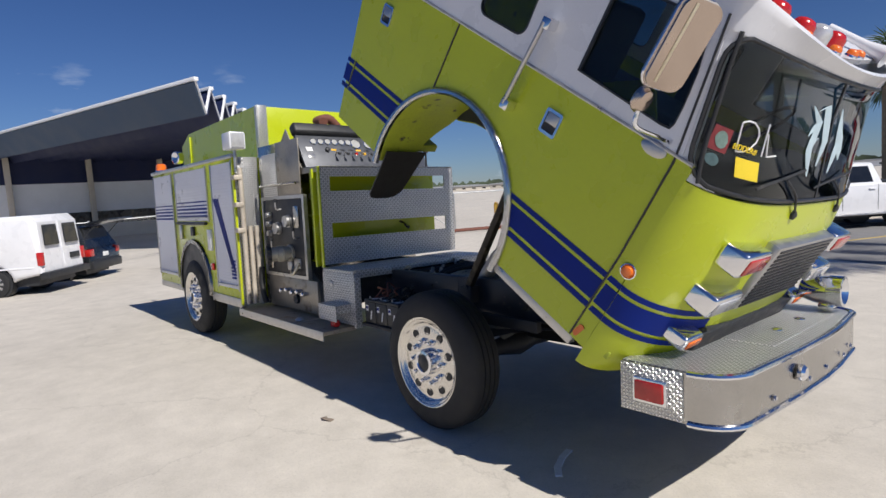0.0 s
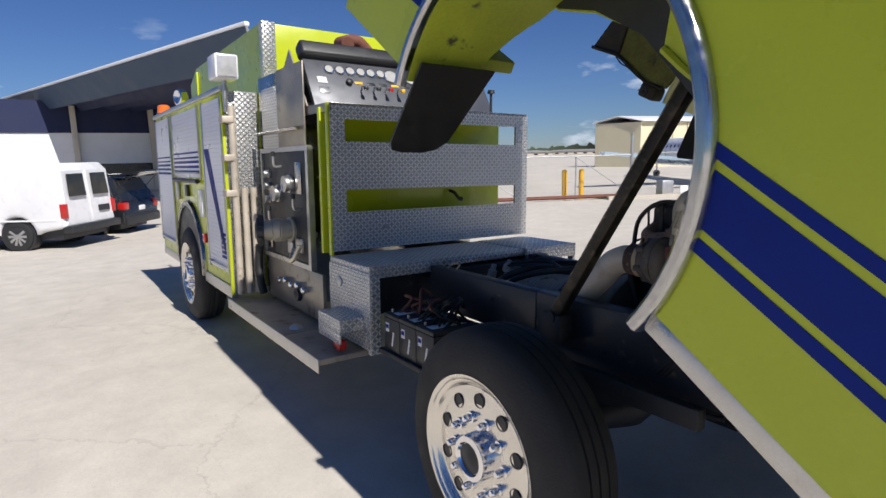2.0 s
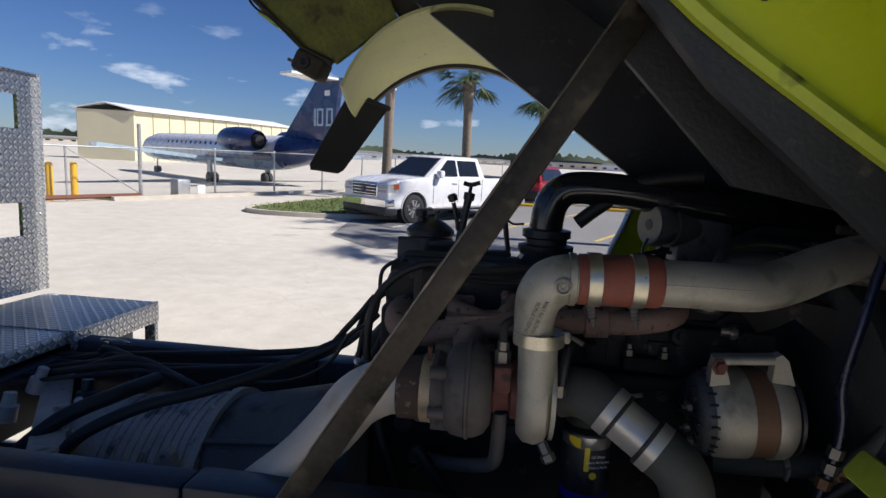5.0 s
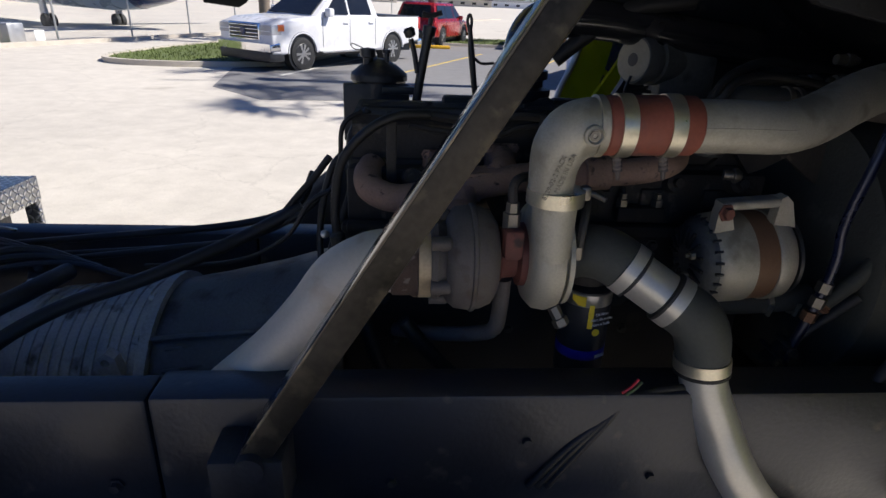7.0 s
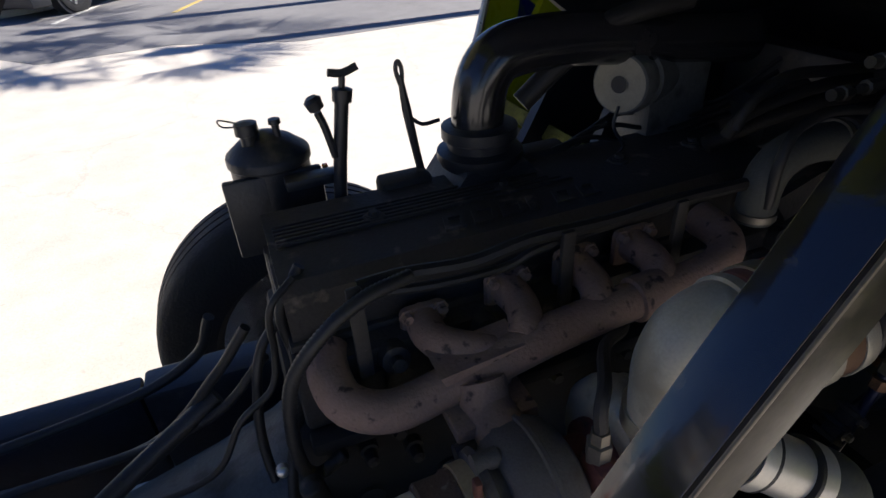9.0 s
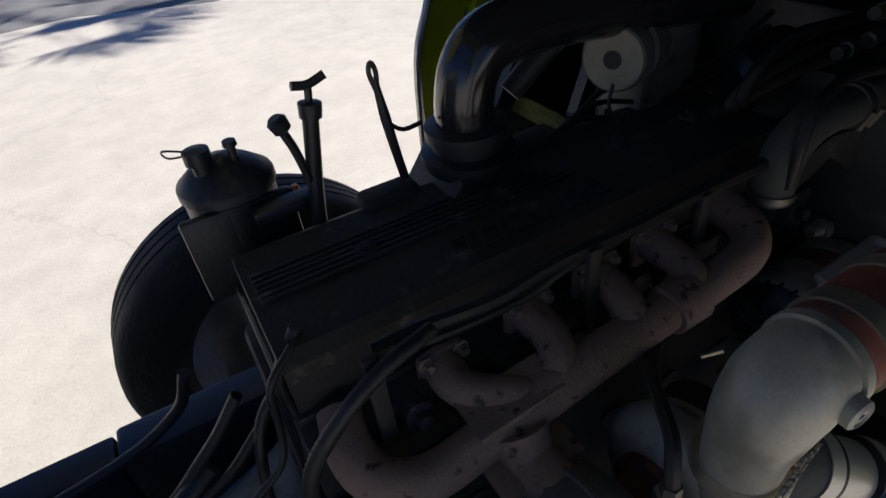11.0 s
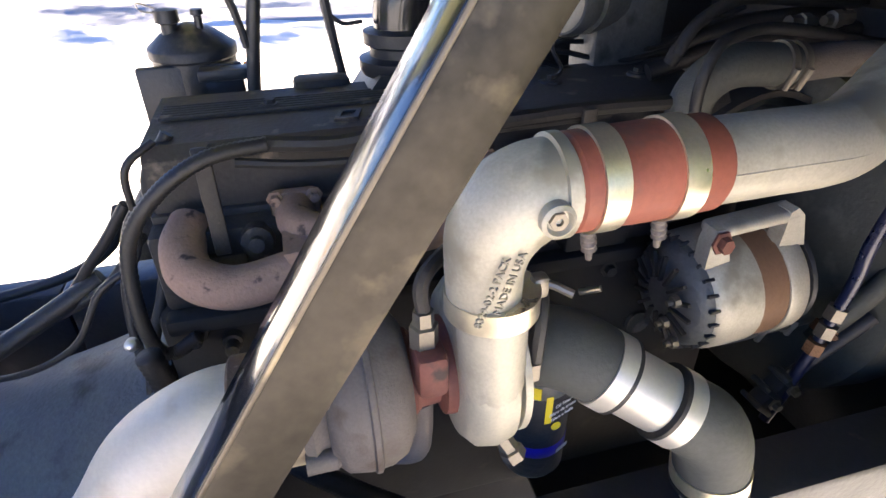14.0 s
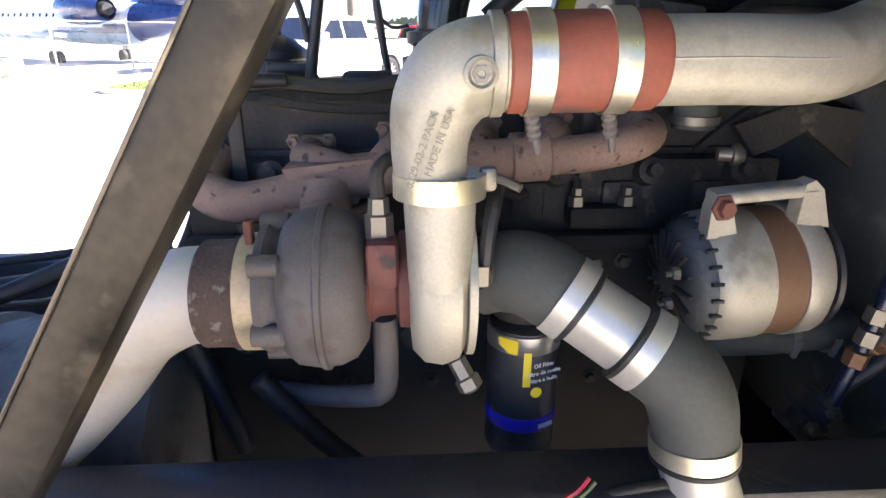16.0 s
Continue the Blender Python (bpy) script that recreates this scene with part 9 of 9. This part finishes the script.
fence([field(u, 0.7) for u in (0.4, 3.4, 6.4, 9.4, 12.4, 15.4, 18.4, 22, 26, 30, 36, 42)], 1.75, "galvanised chain-link fence along the airfield grass strip")
fence([Vector((-24.5 + 0.12 * k, -14 + 2.9 * k, ground_z(-24.5, -14 + 2.9 * k))) for k in range(10)], 1.8, "galvanised chain-link fence before the canopy building")

gate = thing("sliding_gate", pose(0, 0, 0), "chain-link sliding gate with a rusty bottom beam", "gate")
G0, G1 = field(0.2, 0.35), field(-9, 0.35)
part("bottom_beam", tube(B(), [G0 + Vector((0, 0, 0.12)), G1 + Vector((0, 0, 0.12))], 0.07, 6, 1, False), RUST, gate, "rusty brown bottom beam")
part("top_rail", tube(B(), [G0 + Vector((0, 0, 1.65)), G1 + Vector((0, 0, 1.65))], 0.03, 6, 1, False), GALV, gate)
for k in range(5):
    p = G0.lerp(G1, k / 4)
    part("upright", tube(B(), [p + Vector((0, 0, 0.0)), p + Vector((0, 0, 1.65))], 0.028, 6, 1, False), GALV, gate)
for k in range(2):
    part("brace", tube(B(), [G0.lerp(G1, k / 2) + Vector((0, 0, 0.15)), G0.lerp(G1, k / 2 + 0.25) + Vector((0, 0, 1.62))], 0.018, 6, 1, False), GALV, gate)
chain_link(gate, G0, G1, 0.2, 1.65)
part("tall_post", tube(B(), [G0 - Vector((0, 0, 0.1)), G0 + Vector((0, 0, 2.45))], 0.06, 8, 1, False), GALV, gate)
tagged(part("gate_motor", box(B(), (-0.3, -0.25, 0.0), (0.2, 0.2, 0.65), 0.04), GALV, m=Matrix.Translation(field(1.6, 0.2)) @ pose(0, 0, 0, 0, 0, 67)), "beige gate motor housing on the kerb", "gate motor")
tagged(part("small_sign", box(B(), (-0.16, -0.01, 0.1), (0.16, 0.01, 0.42), 0.004), WHITEMARK, m=Matrix.Translation(field(2.3, 0.05)) @ pose(0, 0, 0, 0, 0, 67)), "small blank white sign by the gate", "sign")
for u in (-1.6, -2.3):
    p = field(u, 0.9)
    tagged(part("bollard", lathe(B(), [(-0.1, 0.1), (1.08, 0.1), (1.14, 0.085), (1.17, 0.05), (1.18, 0.0001)], p, (0, 0, 1), 20), YELLOW), "yellow painted steel bollard by the gate", "bollard", "bollards by the gate")
tagged(part("red_sign", box(B(), (-0.7, -0.02, 0.25), (0.7, 0.02, 0.8), 0.01), REDCAR, m=Matrix.Translation(field(-5.5, 2.5)) @ pose(0, 0, 0, 0, 0, 67)), "red board leaning by the gate", "sign")

# --- business jet on the apron: x towards the nose, z from the ground
def jet(m):
    v = thing("jet_aircraft", m, "white and silver-blue jet aircraft with a navy tail", "aircraft")
    R_, zc = 1.14, 2.25
    prof = [(16.9, 0.02, -0.35), (16.6, 0.35, -0.33), (16.0, 0.68, -0.25), (15.0, 0.95, -0.12), (13.5, 1.12, -0.02), (12, R_, 0), (-3.5, R_, 0), (-6, 1.05, 0.1), (-8, 0.85, 0.25), (-10, 0.5, 0.45), (-11.2, 0.22, 0.6), (-11.4, 0.02, 0.62)]
    def shell(bm, lo_a, hi_a, x_hi, x_lo):
        rows = []
        for x, r, dz in prof:
            if x > x_hi + 1e-6 or x < x_lo - 1e-6:
                continue
            rows.append([(x, r * math.cos(radians(a)), zc + dz + r * math.sin(radians(a))) for a in np.linspace(lo_a, hi_a, 17)])
        return grid_sheet(bm, rows)
    part("fuselage_top", shell(B(), 5, 175, 17, -6), WHITE, v, "white upper fuselage")
    part("fuselage_belly", shell(B(), 175, 365, 17, -6), PALEBLUE, v, "silver-blue lower fuselage")
    part("tail_cone", shell(B(), 0, 360, -6, -12), NAVY, v, "navy tail cone")
    for s in (-1, 1):
        for k in range(18):
            x = 9.5 - 0.8 * k
            part("cabin_window", lathe(B(), [(0, 0.13), (0.012, 0.125), (0.012, 0.0001)], (x, s * (R_ * math.cos(radians(24)) - 0.004), zc + R_ * math.sin(radians(24))), (0, s, 0.42), 12), DARKGLASS, v)
        n = part("engine_nacelle", lathe(B(), [(2.0, 0.55), (2.05, 0.62), (1.7, 0.74), (0.6, 0.80), (-0.8, 0.76), (-1.9, 0.58), (-2.0, 0.52), (-1.5, 0.5), (-1.5, 0.0001)], (-4.0, s * 2.05, zc + 0.75), (1, 0, 0), 28), NAVY, v, "navy engine nacelle")
        part("exhaust", lathe(B(), [(-0.3, 0.30), (0.35, 0.42), (0.36, 0.0001)], (-5.9, s * 2.05, zc + 0.75), (1, 0, 0), 20), BLACK, n)
        part("pylon", box(B(), (-5.3, min(s * 1.0, s * 1.6), zc + 0.68), (-2.9, max(s * 1.0, s * 1.6), zc + 0.86), 0.05), NAVY, v)
        bm = B()
        quad(bm, [(3.6, s * 0.9, zc - 0.75), (-0.6, s * 0.9, zc - 0.8), (-2.0, s * 9.6, zc - 0.05), (-0.7, s * 9.6, zc - 0.05)], 0.22)
        part("wing", bm, PALEBLUE, v, "silver swept wing")
        bm = B()
        quad(bm, [(-9.0, s * 0.05, 6.62), (-11.2, s * 0.05, 6.62), (-11.9, s * 3.6, 6.5), (-10.8, s * 3.6, 6.5)], 0.12)
        part("tailplane", bm, WHITE, v)
        gear = part("main_gear", tube(B(), [(0.2, s * 2.05, zc - 0.8), (0, s * 2.05, 0.45)], 0.09, 8, 1, False), GALV, v)
        part("gear_door", box(B(), (-0.15, s * 2.25 - 0.03, 0.75), (0.35, s * 2.25 + 0.03, 1.6), 0.02), WHITE, gear)
        for q in (-0.18, 0.18):
            part("tyre", lathe(B(), [(-0.12, 0.2), (-0.12, 0.36), (-0.06, 0.40), (0.06, 0.40), (0.12, 0.36), (0.12, 0.2)], (0, s * 2.05 + q, 0.40), (0, 1, 0), 20), RUBBER, gear)
    ng = part("nose_gear", tube(B(), [(14.4, 0, 1.3), (14.45, 0, 0.3)], 0.07, 8, 1, False), GALV, v)
    for q in (-0.14, 0.14):
        part("tyre", lathe(B(), [(-0.09, 0.12), (-0.09, 0.26), (0.09, 0.26), (0.09, 0.12)], (14.45, q, 0.27), (0, 1, 0), 16), RUBBER, ng)
    part("cockpit_glass", shell(B(), 40, 140, 16.2, 14.6), DARKGLASS, v, m=pose(0, 0, 0.02))
    bm = B()
    plate(bm, [(-5.6, zc + 1.0), (-9.1, 6.65), (-11.3, 6.65), (-10.7, zc + 0.8)], axis="y", at=-0.13, thick=0.26)
    fin = part("fin", bm, NAVY, v, "navy tail fin with pale bars")
    for s in (-1, 1):
        for k, (w, h0, h1) in enumerate(((0.2, 0.0, 1.0), (0.62, 0.0, 1.0), (0.62, 0.0, 1.0))):
            x = -8.55 - (0.35, 0.65, 1.55)[k]
            out = [(x - 0.0, 4.0), (x - w, 4.0), (x - w, 5.0), (x, 5.0)]
            holes = [] if k == 0 else [[(x - 0.14, 4.12), (x - w + 0.14, 4.12), (x - w + 0.14, 4.88), (x - 0.14, 4.88)]]
            part("tail_marking", plate(B(), out, holes, axis="y", at=s * 0.14 - 0.004, thick=0.008), PALEBLUE, fin, "pale blue plain marking")
        part("tail_flag", box(B(), (-10.4, s * 0.135 - 0.004, 5.7), (-9.9, s * 0.135 + 0.004, 6.0)), WHITEMARK, fin)
        part("belly_stripe", box(B(), (-5.8, s * 1.10 - 0.04, zc - 0.45), (2.5, s * 1.10 + 0.025, zc + 0.02), 0.02), NAVY, v, "navy stripe")
    return v


e0 = Vector((0.55, -1.77, 0))
la = radians(116.8)
JP = e0 + 43 * Vector((math.cos(la), math.sin(la), 0))
jet(pose(JP.x, JP.y, -0.7, 0, 0, 145))

# --- hangar, far line of trees and sheds
def polar(az, dist, z):
    return Vector((0.55 + dist * math.cos(radians(az)), -1.77 + dist * math.sin(radians(az)), z))


hangar = thing("hangar", pose(0, 0, 0), "cream aircraft hangar with a dark open door", "hangar")
hc, hr, hl = polar(125.45, 85, -0.7), polar(112.3, 109, -0.7), polar(129.6, 88, -0.7)
CREAM = mat("cream_sheet_wall", (0.66, 0.60, 0.42), 0.7, 0, 0.06, 0.4, 8, 0.05)
def wall_quad(bm, a, b, z0, z1, thick=0.4):
    return quad(bm, [(a.x, a.y, z0), (b.x, b.y, z0), (b.x, b.y, z1), (a.x, a.y, z1)], thick)
part("side_wall", wall_quad(B(), hc, hr, -0.8, 5.6), CREAM, hangar)
part("front_wall", wall_quad(B(), hl, hc, -0.8, 5.6), CREAM, hangar)
back_c = hl + (hr - hc)
part("back_wall", wall_quad(B(), hl, back_c, -0.8, 5.6), CREAM, hangar)
part("end_wall", wall_quad(B(), back_c, hr, -0.8, 5.6), CREAM, hangar)
dr = (hc - hl).normalized()
nn = Vector((0.3, -0.95, 0)).normalized() * 0.25
part("open_door", quad(B(), [hl + dr * 0.9 + nn + Vector((0, 0, -0.1)), hl + dr * 4.4 + nn + Vector((0, 0, -0.1)), hl + dr * 4.4 + nn + Vector((0, 0, 4.6)), hl + dr * 0.9 + nn + Vector((0, 0, 4.6))], 0.1), BLACK, hangar, "dark open door")
bm = B()
ridge0, ridge1 = (hl + hc) / 2, (back_c + hr) / 2
ov = Vector((0.5, -0.6, 0))
grid_sheet(bm, [[(hc.x + ov.x, hc.y + ov.y, 5.75), (hr.x + 0.5, hr.y + 1, 5.75)], [(ridge0.x, ridge0.y - 0.6, 6.6), (ridge1.x, ridge1.y + 1, 6.6)], [(hl.x - 0.5, hl.y - 0.6, 5.75), (back_c.x - 0.5, back_c.y + 1, 5.75)]], 0.12)
part("roof", bm, CANOPYW, hangar, "white sheet roof")
for k in range(1, 12):
    p = hc.lerp(hr, k / 12)
    part("wall_rib", box(B(), (p.x + 0.02, p.y - 0.05, -0.7), (p.x + 0.14, p.y + 0.05, 5.55)), CREAM, hangar)

HAZE = mat("far_tree_green", (0.055, 0.075, 0.045), 0.9, 0, 0.3, 0.05, 0.5, 0.2)
bm = B()
rows = [[], []]
az = 60.0
while az < 240:
    p = polar(az, 530 + 60 * math.sin(az * 0.2), -3)
    rows[0].append(tuple(p))
    rows[1].append((p.x, p.y, 6.5 + RNG.uniform(-1.5, 2.2) + 2.0 * math.sin(az * 0.31)))
    az += 0.22
grid_sheet(bm, rows)
tagged(part("backdrop_trees", bm, HAZE), "distant dark line of trees beyond the airfield", "trees", kind="structure")


def shed(az, dist, w, h, material, label, roof=None):
    p = polar(az, dist, -0.7)
    v = thing("far_building", Matrix.Translation(p) @ pose(0, 0, 0, 0, 0, az + 90), label, "building")
    part("wall", box(B(), (-w / 2, -4, -0.2), (w / 2, 4, h), 0.1), material, v)
    part("roof", slab(B(), [(-w / 2 - 0.4, h), (w / 2 + 0.4, h), (w / 2, h + 0.5), (w * 0.3, h + 0.9), (-w * 0.3, h + 0.9), (-w / 2, h + 0.5)], -4.5, 4.5, 0.0), roof or GALV, v)
    n = max(2, int(w / 5))
    for k in range(n):
        x = -w / 2 + (k + 0.5) * w / n
        part("window", box(B(), (x - 0.9, 3.96, h * 0.35), (x + 0.9, 4.06, h * 0.65)), DARKGLASS, v)
    return v


shed(84.7, 282, 26, 3.2, BEIGE, "low far hangar with a blue-grey roof", CANOPYB)
shed(80.1, 308, 22, 3.0, CANOPYW, "low far white airport building")
shed(93.8, 325, 34, 2.4, BEIGE, "long low pale airport building")
shed(100.6, 359, 30, 2.8, CANOPYW, "low far white airport hangar")
shed(105.2, 222, 14, 2.6, CANOPYW, "low far white airport shed")
shed(143.4, 282, 34, 1.9, CANOPYW, "long low white building beyond the fence")
shed(148.5, 205, 10, 1.9, REDCAR, "far red and white shed")
shed(137.7, 291, 36, 2.0, BEIGE, "long low pale airport building")
shed(131.4, 325, 30, 2.2, BEIGE, "long low pale airport building")

# --- building with a folded-plate canopy
canopy = thing("canopy_building", pose(0, 0, 0), "beige building with a large white folded-plate canopy", "building")
tip, run, across = Vector((-23.3, 5.2, 0)), Vector((-0.97, -0.243, 0)), Vector((-0.826, 0.562, 0))
bm = B()
ends = [[], []]
for k in range(26):
    q = tip + across * (1.21 * k)
    z = 7.32 if k % 2 == 0 else 6.0
    ends[0].append((q.x, q.y, z))
    e_ = q + run * 60
    ends[1].append((e_.x, e_.y, z))
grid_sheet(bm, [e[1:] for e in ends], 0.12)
part("canopy_fascia", grid_sheet(B(), [e[:2] for e in ends], 0.12), FASCIA, canopy, "blue-grey canopy edge plate, darkened for shade")
part("folded_roof", bm, CANOPYB, canopy, "folded roof plates, navy with the underside's shade in it")
for k in range(0, 26, 2):
    q = tip + across * (1.21 * k)
    part("ridge_cap", box(B(), (-0.1, -0.12, -0.02), (60, 0.12, 0.16), 0.03), CANOPYW, canopy, "white ridge edge", m=pose(q.x, q.y, 7.32, 0, 0, math.degrees(math.atan2(run.y, run.x))))
for k in range(25):
    a, b = Vector(ends[0][k]), Vector(ends[0][k + 1])
    part("plate_end", quad(B(), [a - run * 0.06 + Vector((0, 0, 0.12)), b - run * 0.06 + Vector((0, 0, 0.12)), b - run * 0.06 - Vector((0, 0, 0.02)), a - run * 0.06 - Vector((0, 0, 0.02))], 0.1), CANOPYW, canopy, "white plate edge")
part("wall", box(B(), (-53.6, -30, 1.6), (-53.2, 40, 4.1)), CANOPYW, canopy, "pale wall panels under the canopy")
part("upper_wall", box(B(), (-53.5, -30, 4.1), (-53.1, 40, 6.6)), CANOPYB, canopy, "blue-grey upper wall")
part("parapet_wall", box(B(), (-53.5, -30, -0.7), (-53.1, 40, 0.5)), BEIGE, canopy)
part("window_band", box(B(), (-53.55, -30, 0.5), (-53.3, 40, 1.6)), DARKGLASS, canopy, "dark window band")
for k in range(12):
    y = -28 + 5.6 * k
    part("column", box(B(), (-53.0, y - 0.2, -0.7), (-52.6, y + 0.2, 6.2), 0.03), BEIGE, canopy)

# --- painted sun patch and litter on the ground
# white ribbon drawn where sun falls between wheel and cab
tagged(part("sun_patch_ribbon", ribbon(B(), [(1.30, -1.04), (1.22, -0.95), (1.16, -0.82), (1.13, -0.70)], 0.05, 0.001, 0.012), WHITEMARK), "pale ribbon in place of a sunlit patch on the concrete", "litter")
tagged(part("fallen_leaf", grid_sheet(B(), [[(-0.80, -1.62, 0.004), (-0.73, -1.64, 0.02), (-0.66, -1.60, 0.004)], [(-0.79, -1.57, 0.006), (-0.73, -1.59, 0.014), (-0.67, -1.56, 0.012)]], 0.002), BARK), "dry brown fallen leaf on the concrete", "leaf")
